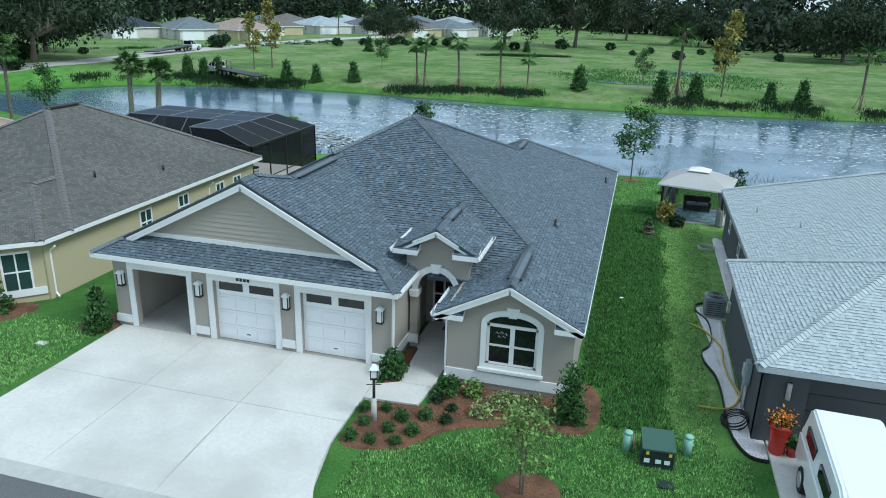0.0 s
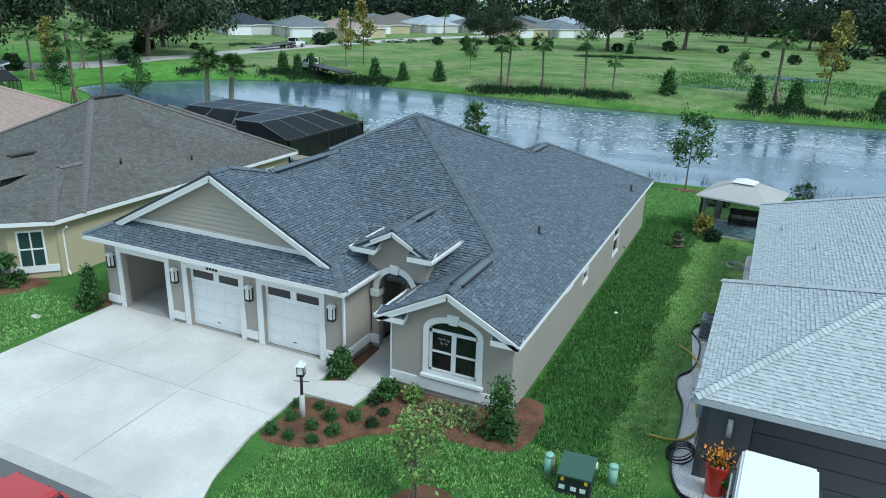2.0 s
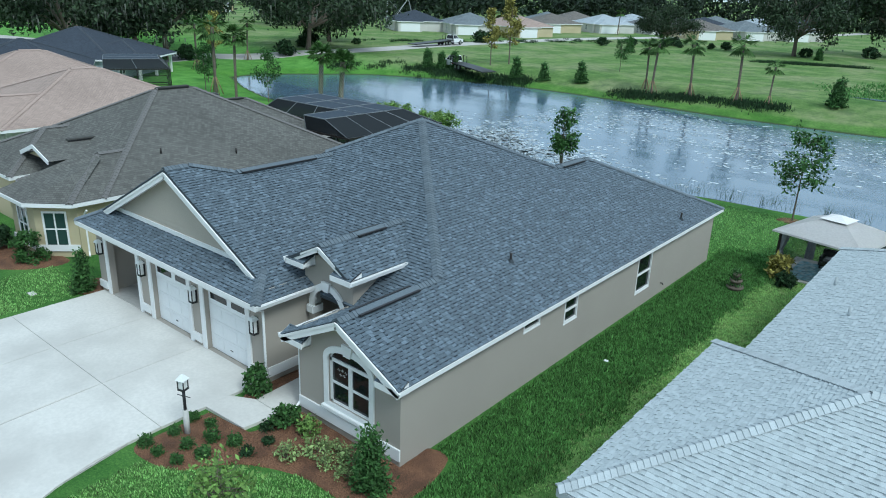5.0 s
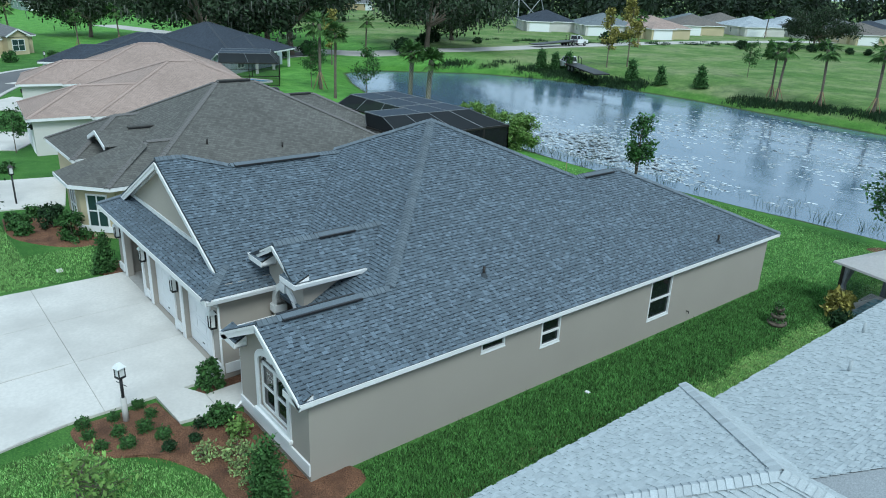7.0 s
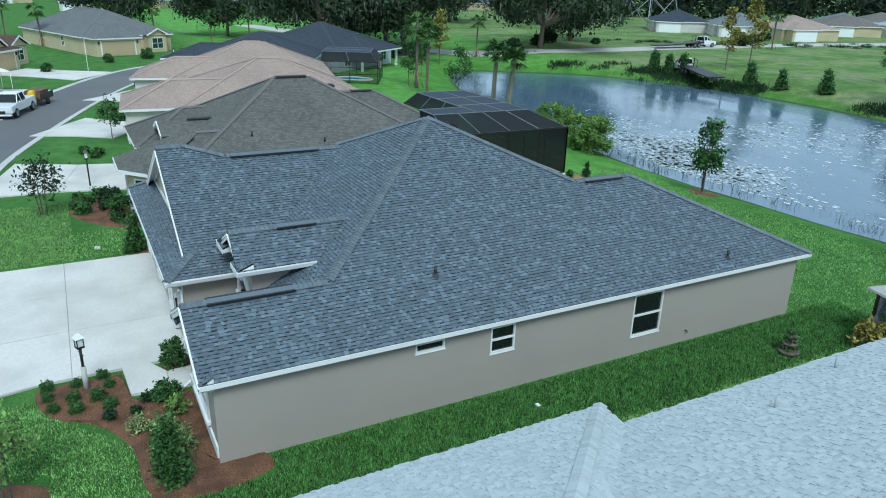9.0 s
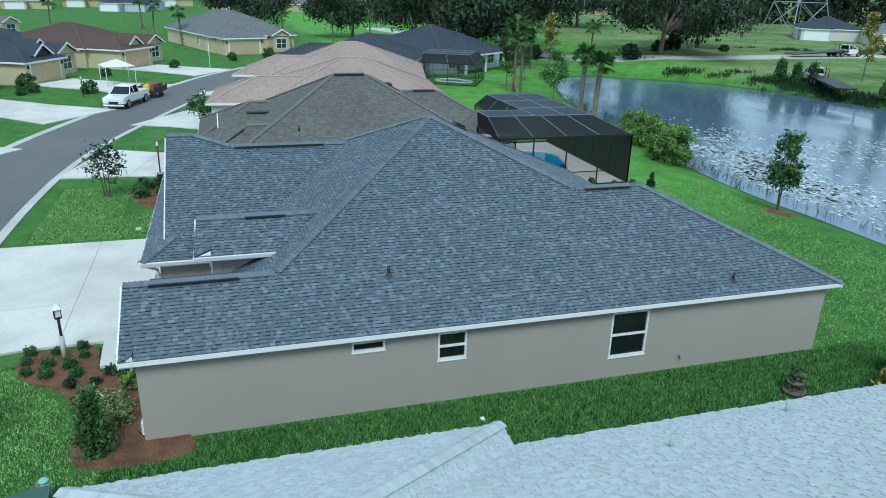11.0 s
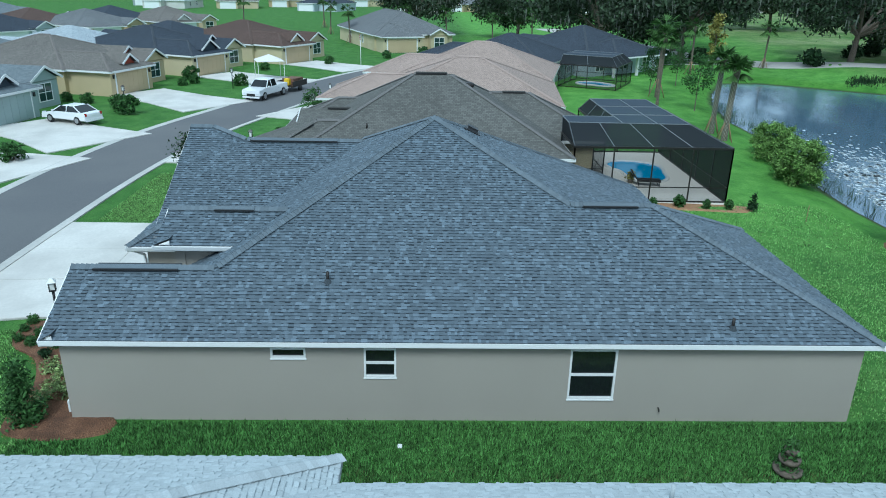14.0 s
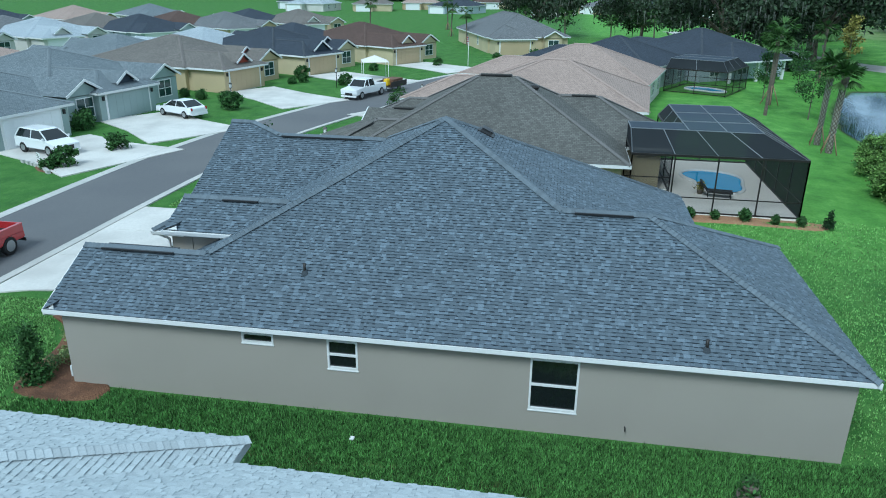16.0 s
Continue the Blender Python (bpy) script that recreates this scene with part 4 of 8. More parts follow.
# ---- garage doors ----
for _i, (_a, _b) in enumerate(GD):
    bm = bmesh.new()
    for _lo, _hi in (((_a - 0.22, 0.205, 0.1), (_a, 0.25, 2.58)), ((_b, 0.205, 0.1), (_b + 0.22, 0.25, 2.58)), ((_a, 0.205, 2.36), (_b, 0.25, 2.58))):
        add_box(bm, *_lo, *_hi)
    part("door_surround", bm, WHITE, house, "white garage door surround")
    if _i == 0:
        continue
    gd = thing("garage_door", "closed white sectional garage door with dark top windows", "garage door", "garage doors")
    h = 2.26 / 4
    for k in range(4):
        z0 = 0.1 + k * h
        bm = bmesh.new()
        add_box(bm, _a, 0.43, z0 + 0.006, _b, 0.48, z0 + h - 0.006)
        pn = part("panel", bm, DOORWHITE, gd)
        nn = 3
        for j in range(nn if k < 3 else 0):
            w = (_b - _a) / nn
            box("raised_panel", (_a + j * w + 0.06, 0.42, z0 + 0.1), (_a + (j + 1) * w - 0.06, 0.432, z0 + h - 0.1), DOORWHITE, pn, bevel=0.006)
        if k == 3:
            for j in range(2):
                w = (_b - _a) / 2
                box("pane", (_a + j * w + 0.13, 0.422, z0 + 0.17), (_a + (j + 1) * w - 0.13, 0.43, z0 + h - 0.1), GLASS, pn)
    box("bottom_seal", (_a, 0.43, 0.085), (_b, 0.48, 0.1), BLACK, gd)
    box("door_handle", ((_a + _b) / 2 - 0.07, 0.405, 0.35), ((_a + _b) / 2 + 0.07, 0.42, 0.38), BLACK, gd)
# open golf-cart bay
for _lo, _hi, _mt, _nm in (((-16.55, 0.5, 0.0), (-16.45, 6.5, 2.9), DOORWHITE, "bay_wall"), ((-13.45, 0.5, 0.0), (-13.35, 6.5, 2.9), DOORWHITE, "bay_wall"), ((-16.45, 6.4, 0.0), (-13.45, 6.5, 2.9), DOORWHITE, "bay_wall"), ((-16.45, 0.5, 2.7), (-13.45, 6.4, 2.75), DOORWHITE, "bay_ceiling"), ((-16.45, 0.26, 0.02), (-13.45, 6.4, 0.1), CONC_OLD, "bay_floor")):
    box(_nm, _lo, _hi, _mt, house)
box("inner_door", (-13.47, 3.2, 0.1), (-13.44, 4.1, 2.1), DOORWHITE, house)
# leaning broom in the bay
broom = thing("broom", "brown wooden push broom leaning on the garage wall", "broom")
tube("handle", [(-14.1, 2.3, 0.12), (-13.5, 2.6, 1.45)], 0.018, STAKE, broom)
box("head", (-14.35, 2.2, 0.1), (-13.9, 2.32, 0.2), BARK, broom, bevel=0.01)
# ---- house number over the middle door: plain bars ----
for _k in range(4):
    box("number_bar", (-11.78 + _k * 0.14, 0.19, 2.46), (-11.68 + _k * 0.14, 0.205, 2.56), BLACK, house)


def wall_lantern(x):
    t = thing("wall_lantern", "dark wall lantern with frosted glass beside the garage door", "lantern", "wall lanterns")
    box("back_plate", (x - 0.08, 0.225, 1.75), (x + 0.08, 0.25, 2.25), BLACK, t)
    box("glass", (x - 0.09, 0.05, 1.76), (x + 0.09, 0.2, 2.16), LAMPGLASS, t, "frosted glass")
    bm = bmesh.new()
    bmesh.ops.create_cone(bm, cap_ends=True, segments=4, radius1=0.19, radius2=0.1, depth=0.1, matrix=Matrix.Translation((x, 0.12, 2.23)) @ Matrix.Rotation(radians(45), 4, 'Z'))
    part("cap", bm, LAMPGLASS, t)
    for a in (-0.1, 0.1):
        for b in (0.04, 0.2):
            box("post", (x + a - 0.014, b - 0.014, 1.72), (x + a + 0.014, b + 0.014, 2.2), BLACK, t)
    box("base", (x - 0.12, 0.03, 1.7), (x + 0.12, 0.23, 1.74), BLACK, t)


for _x in (-16.5, -13.27, -9.85, -6.42):
    wall_lantern(_x)


def side_window(name, y0, y1, z0, z1, rails, label):
    w = tagged(new(name), label, "window", kind="structure")
    f = 0.055
    for lo, hi in (((-0.1, y0, z0), (0.012, y0 + f, z1)), ((-0.1, y1 - f, z0), (0.012, y1, z1)), ((-0.1, y0 + f, z1 - f), (0.012, y1 - f, z1)), ((-0.1, y0 + f, z0), (0.012, y1 - f, z0 + f))):
        box("window_frame", lo, hi, WHITE, w)
    box("window_sill", (-0.02, y0 - 0.02, z0 - 0.05), (0.03, y1 + 0.02, z0 - 0.005), WHITE, w, bevel=0.01)
    zs = [z0 + f] + [z for z in rails] + [z1 - f]
    for a, b in zip(zs, zs[1:]):
        box("pane", (-0.06, y0 + f, a), (-0.05, y1 - f, b), GLASS, w)
    for z in rails:
        box("meeting_rail", (-0.07, y0 + f, z - 0.03), (0.005, y1 - f, z + 0.03), WHITE, w)


side_window("window_2", *WIN_A, [], "small white-framed transom window with dark glass")
side_window("window_3", *WIN_B, [1.82], "white-framed single-hung window with dark glass")
side_window("window_4", *WIN_C, [1.48], "tall white-framed single-hung window with dark glass")
tap = tube("hose_bib", [(0, 16.6, 0.45), (0.1, 16.6, 0.45), (0.12, 16.6, 0.38)], 0.02, BRONZE, house)

# all parts of the house share one height scale
for _o in [house, bay_window, door] + [o for o in bpy.data.objects if o.parent is None and o.name.split(".")[0] in ("garage_door", "wall_lantern", "window_2", "window_3", "window_4")]:
    _o.scale = (1, 1, 1.024)

# ---- driveway slabs, walk, planting bed ----
DRV = tagged(new("driveway"), "broad pale concrete driveway in jointed slabs", "driveway", kind="structure")
_ys = [0.27, -3.3, -7.72]
_xs0, _xs1 = [-16.75, -13.2, -9.75, -6.25], [-16.9, -13.2, -9.6, -5.2]
for _r in range(2):
    for _c in range(3):
        def _e(k, y):
            t = max(0.0, (-y - 4.0) / 3.72)
            return _xs0[k] + (_xs1[k] - _xs0[k]) * t * t
        _p = [(_e(_c, _ys[_r]) + 0.008, _ys[_r] - 0.008), (_e(_c + 1, _ys[_r]) - 0.008, _ys[_r] - 0.008)]
        if _r:
            _p += [(_e(_c + 1, y) - 0.008, y) for y in (-4.5, -5.5, -6.4, -7.1)]
        _p += [(_e(_c + 1, _ys[_r + 1]) - 0.008, _ys[_r + 1] + 0.008), (_e(_c, _ys[_r + 1]) + 0.008, _ys[_r + 1] + 0.008)]
        slab("slab", [(x, y, 0.09 if y > -3.4 else 0.09 + (y + 3.3) * 0.01) for x, y in _p], 0.14, CONCRETE, DRV)
slab("joint_bed", [(-16.7, 0.24, 0.06), (-6.3, 0.24, 0.06), (-6.3, -4.0, 0.06), (-5.6, -7.68, 0.04), (-16.85, -7.68, 0.04)], 0.1, CONC_OLD, DRV)
WALKWAY = tagged(new("walkway"), "pale concrete front walk from the drive to the entry", "path", kind="structure")
for _p in ([(-6.24, -1.85), (-4.5, -1.75), (-4.35, -0.6), (-5.5, -0.6), (-6.24, -1.0)], [(-5.48, -0.585), (-4.35, -0.585), (-4.3, 2.0), (-5.6, 2.0)], [(-5.85, 2.015), (-4.07, 2.015), (-4.07, 4.27), (-5.85, 4.27)]):
    slab("slab", [(x, y, 0.1) for x, y in _p], 0.14, CONCRETE, WALKWAY)
box("door_mat", (-5.2, 3.6, 0.1), (-4.5, 4.1, 0.115), BARK)
tagged(bpy.data.objects["door_mat"], "brown door mat at the front door", "mat")


def bed(name, pts, material, label, h=0.09, seed=1):
    """A mounded mulch bed with an uneven top."""
    line = smooth_line(list(pts) + [pts[0]], 5)[:-1]
    rng = random.Random(seed)
    cx, cy = sum(p[0] for p in line) / len(line), sum(p[1] for p in line) / len(line)
    bm = bmesh.new()
    rings = []
    for k in (1.0, 0.93, 0.75, 0.5, 0.25):
        rings.append([bm.verts.new((cx + (x - cx) * k, cy + (y - cy) * k, gz(x, y) + (-0.03 if k == 1 else h * (1 - 0.25 * k) + rng.uniform(-0.015, 0.015)))) for x, y in line])
    top = bm.verts.new((cx, cy, gz(cx, cy) + h))
    for a, b in zip(rings, rings[1:]):
        for i in range(len(line)):
            bm.faces.new((a[i], a[(i + 1) % len(line)], b[(i + 1) % len(line)], b[i]))
    for i in range(len(line)):
        bm.faces.new((rings[-1][i], rings[-1][(i + 1) % len(line)], top))
    return tagged(part(name, bm, material, None, "", True), label, "mulch", kind="structure")


bed("mulch_bed", [(-6.1, -1.95), (-6.15, -3.3), (-6.1, -4.3), (-5.2, -4.35), (-4.2, -3.95), (-3.3, -2.75), (-1.7, -2.0), (-0.2, -1.9), (0.75, -1.6), (1.1, -0.3), (0.8, 1.2), (0.15, 1.3), (0.0, 0.05), (-2.0, 0.05), (-4.0, 0.05), (-4.25, -0.6), (-4.4, -1.8)], MULCH, "reddish pine straw bed along the house front", 0.09, 2)
bed("mulch_bed", [(-6.0, -0.75), (-5.55, -0.55), (-5.62, 1.9), (-6.0, 1.9)], MULCH, "reddish pine straw strip beside the garage wall", 0.1, 3)
bed("mulch_bed", [(-18.2, -0.6), (-17.0, -0.5), (-16.95, 1.0), (-18.2, 0.8)], MULCH, "reddish pine straw round a shrub", 0.08, 4)
bed("mulch_bed", [(-1.5, -4.9), (-0.9, -4.0), (0.1, -4.2), (0.3, -5.2), (-0.5, -5.8)], MULCH, "reddish pine straw round a young tree", 0.08, 5)

# ---- neighbouring houses ----
def hip_faces(x0, y0, x1, y1, z, p):
    if y1 - y0 >= x1 - x0:
        k = (x1 - x0) / 2
        a, b = ((x0 + x1) / 2, y0 + k, z + p * k), ((x0 + x1) / 2, y1 - k, z + p * k)
        return [[(x0, y1, z), (x0, y0, z), a, b], [(x1, y0, z), (x1, y1, z), b, a], [(x0, y0, z), (x1, y0, z), a], [(x1, y1, z), (x0, y1, z), b]], [(a, b), ((x0, y0, z), a), ((x1, y0, z), a), ((x0, y1, z), b), ((x1, y1, z), b)]
    k = (y1 - y0) / 2
    a, b = (x0 + k, (y0 + y1) / 2, z + p * k), (x1 - k, (y0 + y1) / 2, z + p * k)
    return [[(x0, y0, z), (x1, y0, z), b, a], [(x1, y1, z), (x0, y1, z), a, b], [(x0, y1, z), (x0, y0, z), a], [(x1, y0, z), (x1, y1, z), b]], [(a, b), ((x0, y0, z), a), ((x0, y1, z), a), ((x1, y0, z), b), ((x1, y1, z), b)]


def roof_mesh(name, faces, material, parent, label=""):
    V, F, U = [], [], []
    for poly in faces:
        o, u, v, nr = slope_frame(poly, (poly[0], poly[1]))
        c = len(V)
        V += [tuple(q) for q in poly]
        F.append(tuple(range(c, c + len(poly))))
        U += [((Vector(q) - o).dot(u), (Vector(q) - o).dot(v)) for q in poly]
    return mesh_ob(name, V, F, material, parent, label, U)


def eave_box(x0, y0, x1, y1, z, parent, mat=None):
    for a in ((x0, y0, x1, y0 + 0.03), (x0, y1 - 0.03, x1, y1), (x0, y0 + 0.03, x0 + 0.03, y1 - 0.03), (x1 - 0.03, y0 + 0.03, x1, y1 - 0.03)):
        box("fascia", (a[0], a[1], z - 0.19), (a[2], a[3], z - 0.004), mat or WHITE, parent)
    box("soffit", (x0 + 0.03, y0 + 0.03, z - 0.19), (x1 - 0.03, y1 - 0.03, z - 0.16), mat or WHITE, parent)


def house_window(parent, c, n, w, h, glass=None):
    """A framed double window on a wall: centre, outward direction (x or y axis)."""
    ax = Vector((-n[1], n[0], 0))
    m = Matrix(((ax.x, n[0], 0, c[0]), (ax.y, n[1], 0, c[1]), (0, 0, 1, c[2]), (0, 0, 0, 1)))
    holes = [[(x0, z0), (x1, z0), (x1, z1), (x0, z1)] for x0, x1 in ((-w / 2, -0.03), (0.03, w / 2)) for z0, z1 in ((-h / 2, -0.03), (0.03, h / 2))]
    win = plate("window", [(-w / 2 - 0.08, -h / 2 - 0.08), (w / 2 + 0.08, -h / 2 - 0.08), (w / 2 + 0.08, h / 2 + 0.08), (-w / 2 - 0.08, h / 2 + 0.08)], holes, 0.07, m @ Matrix.Translation((0, -0.02, 0)), WHITE, parent)
    bm = bmesh.new()
    add_box(bm, -w / 2, 0.0, -h / 2, w / 2, 0.02, h / 2)
    bm.transform(m)
    part("pane", bm, glass or GLASS_GREEN, win)


def gable_front(parent, x0, x1, y0, y1, z, p, roofmat, wallmat, trimfill=None):
    """A street-facing gable wing roof with trim."""
    xm, h = (x0 + x1) / 2, z + p * (x1 - x0) / 2
    roof_mesh("gable_roof", [[(x0, y1, z), (x0, y0, z), (xm, y0, h), (xm, y1, h)], [(x1, y0, z), (x1, y1, z), (xm, y1, h), (xm, y0, h)]], roofmat, parent)
    plate("gable_wall", [(x0 + 0.3, z - 0.1), (x1 - 0.3, z - 0.1), (xm, h - 0.2)], [], 0.1, Matrix.Translation((0, y0 + 0.3, 0)), trimfill or wallmat, parent)
    strip("rake_board", [(x0, y0, z - 0.05), (xm, y0, h - 0.05), (x1, y0, z - 0.05)], 0.05, 0.2, WHITE, parent)


def dwelling(label, m, w, d, wallmat, roofmat, gx, gw=6.4, gd=5.5, bay=None, z=2.6, pitch=0.46, doormat=None, accents=(), rear=None, detail=True, name="house", group="street houses"):
    """A single-storey stucco house; front faces local -y at y 0. gx: centre of the garage wing."""
    t = thing(name, label, "house", group, m)
    box("wall", (-w / 2, 0, -0.3), (w / 2, d, z - 0.17), wallmat, t)
    box("garage_wall", (gx - gw / 2, -gd, -0.3), (gx + gw / 2, 0.0, z - 0.17), wallmat, t)
    if bay:
        box("bay_wall", (bay[0], -bay[2], -0.3), (bay[1], 0.0, z - 0.17), wallmat, t)
    o = 0.4
    f, r = hip_faces(-w / 2 - o, -o, w / 2 + o, d + o, z, pitch)
    if rear:
        f2, r2 = hip_faces(rear[0] - o, d - 6, rear[1] + o, d + rear[2], z, pitch)
        r = r + r2
        roof_mesh("lanai_roof", f2, roofmat, t)
        eave_box(rear[0] - o, d, rear[1] + o, d + rear[2], z, t)
        for k in range(3):
            box("lanai_post", (rear[0] + k * (rear[1] - rear[0] - 0.3) / 2, d + rear[2] - 0.9, 0), (rear[0] + 0.3 + k * (rear[1] - rear[0] - 0.3) / 2, d + rear[2] - 0.6, z - 0.17), WHITE, t)
    g0, g1 = gx - gw / 2 - o, gx + gw / 2 + o
    f3, r3 = hip_faces(g0, -gd - o, g1, gd + gw * 0.7, z, pitch)
    r = r + r3
    rf = roof_mesh("roof", f, roofmat, t)
    roof_mesh("wing_roof", f3, roofmat, t)
    if detail:
        ridge_caps("ridge_capping", r, CAPS[roofmat], rf, step=0.3)
    eave_box(-w / 2 - o, -o, w / 2 + o, d + o, z, t)
    eave_box(g0, -gd - o, g1, 0, z, t)
    dm = doormat or DOORWHITE
    box("door_surround", (gx - 2.65, -gd - 0.03, 0), (gx + 2.65, -gd, 2.35), WHITE, t)
    gdo = box("garage_door", (gx - 2.45, -gd - 0.07, 0.05), (gx + 2.45, -gd - 0.03, 2.2), dm, t)
    if detail:
        for i in range(4):
            for j in range(6):
                box("raised_panel", (gx - 2.4 + j * 0.8 + 0.06, -gd - 0.085, 0.1 + i * 0.52), (gx - 1.6 + j * 0.8 - 0.06, -gd - 0.07, 0.52 + i * 0.52), dm, gdo)
        for s in (-1, 1):
            box("lantern", (gx + s * 2.9 - 0.09, -gd - 0.14, 1.75), (gx + s * 2.9 + 0.09, -gd, 2.1), BLACK, t)
    if bay:
        gable_front(t, bay[0] - 0.35, bay[1] + 0.35, -bay[2] - 0.4, 4.0, z, 0.55, roofmat, wallmat)
        house_window(t, ((bay[0] + bay[1]) / 2, -bay[2], 1.35), (0, -1), 1.7, 1.5)
    for ax, aw, fill in accents:
        gable_front(t, ax - aw / 2, ax + aw / 2, -gd + 0.2 if abs(ax - gx) < gw / 2 else -0.2, 5.0, z + 0.45, 0.7, roofmat, wallmat, fill)
    for s in (-1, 1):
        for y in (d * 0.3, d * 0.65):
            house_window(t, (s * w / 2, y, 1.5), (s, 0), 0.9, 1.3)
    for k in range(3):
        house_window(t, (-w / 3 + k * w / 3, d, 1.4), (0, 1), 1.5, 1.4)
    return t


# the beside house with pale roof and dark walls
WALL_SLATE = pm("slate_grey_stucco", (0.085, 0.092, 0.1), 0.08, 0.9, 60, 0.2, big=0.15)
DOOR_SLATE = pm("dark_grey_door_paint", (0.06, 0.066, 0.072), 0.06, 0.6, 20, 0.05, big=0.1)
rn = thing("house", "dark grey stucco house with pale grey shingle roof", "house")
_zz, _pp = 2.62, 0.47
_f1, _r1 = hip_faces(5.12, -0.8, 22.0, 8.2, _zz, _pp)
_f2, _r2 = hip_faces(5.95, 0.5, 25.0, 20.4, _zz, _pp)
rroof = roof_mesh("roof", [[(x, y, z - 0.02) for x, y, z in q] for q in _f1 + _f2], SHINGLE_L_BASE, rn, "pale grey architectural shingle roof")
_left = _f1[2]
shingles("shingle_layer", [(_left, (_left[0], _left[1])), (_f1[0], (_f1[0][0], _f1[0][1])), (_f1[1], (_f1[1][0], _f1[1][1])), (_f2[0], (_f2[0][0], _f2[0][1])), (_f2[3], (_f2[3][0], _f2[3][1]))], SHINGLE_L, rroof, 21, band=SHINGLE_L_BAND)
ridge_caps("ridge_capping", _r1[:3] + [_r2[0], _r2[3]], SHINGLE_L_CAP, rroof, w=0.17)
for _a, _b in (((5.12, -0.8, _zz), (5.12, 8.2, _zz)), ((5.12, -0.8, _zz), (22, -0.8, _zz)), ((5.12, 8.2, _zz), (6.2, 8.2, _zz)), ((5.95, 8.2, _zz), (5.95, 20.4, _zz)), ((5.95, 20.4, _zz), (25, 20.4, _zz))):
    strip("fascia", [(_a[0], _a[1], _zz - 0.1), (_b[0], _b[1], _zz - 0.1)], 0.04, 0.17, pm("grey_fascia", (0.42, 0.45, 0.47), 0.05, 0.6, 20, 0.05) if "grey_fascia" not in bpy.data.materials else bpy.data.materials["grey_fascia"], rn)
box("soffit", (5.14, -0.78, 2.42), (21.9, 7.97, 2.45), DOOR_SLATE, rn)
box("soffit", (5.92, 7.98, 2.42), (24.9, 20.35, 2.45), DOOR_SLATE, rn)
wall("wall", (5.35, 7.6), (5.35, -0.4), -0.2, 2.45, 0.2, [], WALL_SLATE, rn, "dark grey stucco wall")
wall("wall", (5.35, -0.4), (22, -0.4), -0.2, 2.45, 0.2, [(1.25, 6.3, 0.08, 2.3)], WALL_SLATE, rn)
wall("wall", (6.3, 20.0), (6.3, 7.6), -0.2, 2.45, 0.2, [(5.5, 6.6, 0.9, 2.1), (1.5, 2.6, 0.9, 2.1)], WALL_SLATE, rn)
wall("wall", (24.5, 20.0), (6.5, 20.0), -0.2, 2.45, 0.2, [], WALL_SLATE, rn)
wall("wall", (6.3, 7.6), (5.55, 7.6), -0.2, 2.45, 0.2, [], WALL_SLATE, rn)
for _y in (13.95, 17.95):
    house_window(rn, (6.38, _y, 1.5), (-1, 0), 1.0, 1.1, GLASS)
for _k in range(4):
    box("garage_panel", (6.62, -0.3, 0.1 + _k * 0.55), (11.62, -0.24, 0.63 + _k * 0.55), DOOR_SLATE, rn)
for _x, _y, _z in ((8.0, 10.6, 3.6), (6.9, 14.4, 3.1)):
    tube("plumbing_vent", [(_x, _y, _z - 0.1), (_x, _y, _z + 0.28)], 0.045, SHINGLE_L_CAP, rroof)
_wl = thing("wall_lantern", "slim grey wall lantern on dark stucco", "lantern")
box("back_plate", (6.0, -0.43, 1.55), (6.14, -0.4, 2.05), DOOR_SLATE, _wl)
tube("tube", [(6.07, -0.5, 1.55), (6.07, -0.5, 2.05)], 0.07, KERB, _wl)
RD = tagged(new("driveway"), "pale concrete driveway of the next house", "driveway", kind="structure")
for _y0, _y1 in ((-0.42, -3.6), (-3.615, -7.4)):
    slab("slab", [(5.75, _y0, 0.08), (13, _y0, 0.08), (13, _y1, 0.07), (5.75, _y1, 0.07)], 0.15, CONCRETE, RD)

# the dark-roofed beige house on the other side
WALL_BEIGE = pm("beige_stucco", (0.46, 0.40, 0.255), 0.06, 0.9, 60, 0.2, big=0.12)
ROOF_BROWN = course_mat("weathered_grey_shingle", (0.128, 0.125, 0.115), 0.2)
n1 = thing("house", "beige stucco house with weathered grey-brown shingle roof", "house")
bm = bmesh.new()
add_box(bm, -33.8, 2.9, -0.3, -21.1, 17.7, 2.5)
part("wall", bm, WALL_BEIGE, n1)
for _a in ((-25.9, 1.4, -21.1, 2.9), (-33.2, 17.7, -25.9, 20.3), (-33.0, 1.4, -27.8, 2.9)):
    box("wall", (_a[0], _a[1], -0.3), (_a[2], _a[3], 2.5), WALL_BEIGE, n1)
bm = bmesh.new()
_bayv = [(-25.6, 1.4), (-25.0, 0.1), (-22.5, 0.1), (-21.2, 1.4)]
_lo, _hi = [bm.verts.new((x, y, -0.3)) for x, y in _bayv], [bm.verts.new((x, y, 2.5)) for x, y in _bayv]
for _i in range(3):
    bm.faces.new((_lo[_i], _lo[_i + 1], _hi[_i + 1], _hi[_i]))
bm.faces.new(_hi)
bm.faces.new(_lo)
part("bay_wall", bm, WALL_BEIGE, n1)
_fa, _ra = hip_faces(-34.2, 2.45, -20.7, 18.15, 2.68, 0.535)
_fe, _re = hip_faces(-26.3, 0.95, -20.73, 8.2, 2.7, 0.5)
_fb, _rb = hip_faces(-33.8, 10.0, -25.4, 20.8, 2.68, 0.535)
_fc, _rc = hip_faces(-33.6, 0.95, -27.2, 10.5, 2.68, 0.5)
_pk = (-23.6, 4.5, 4.05)
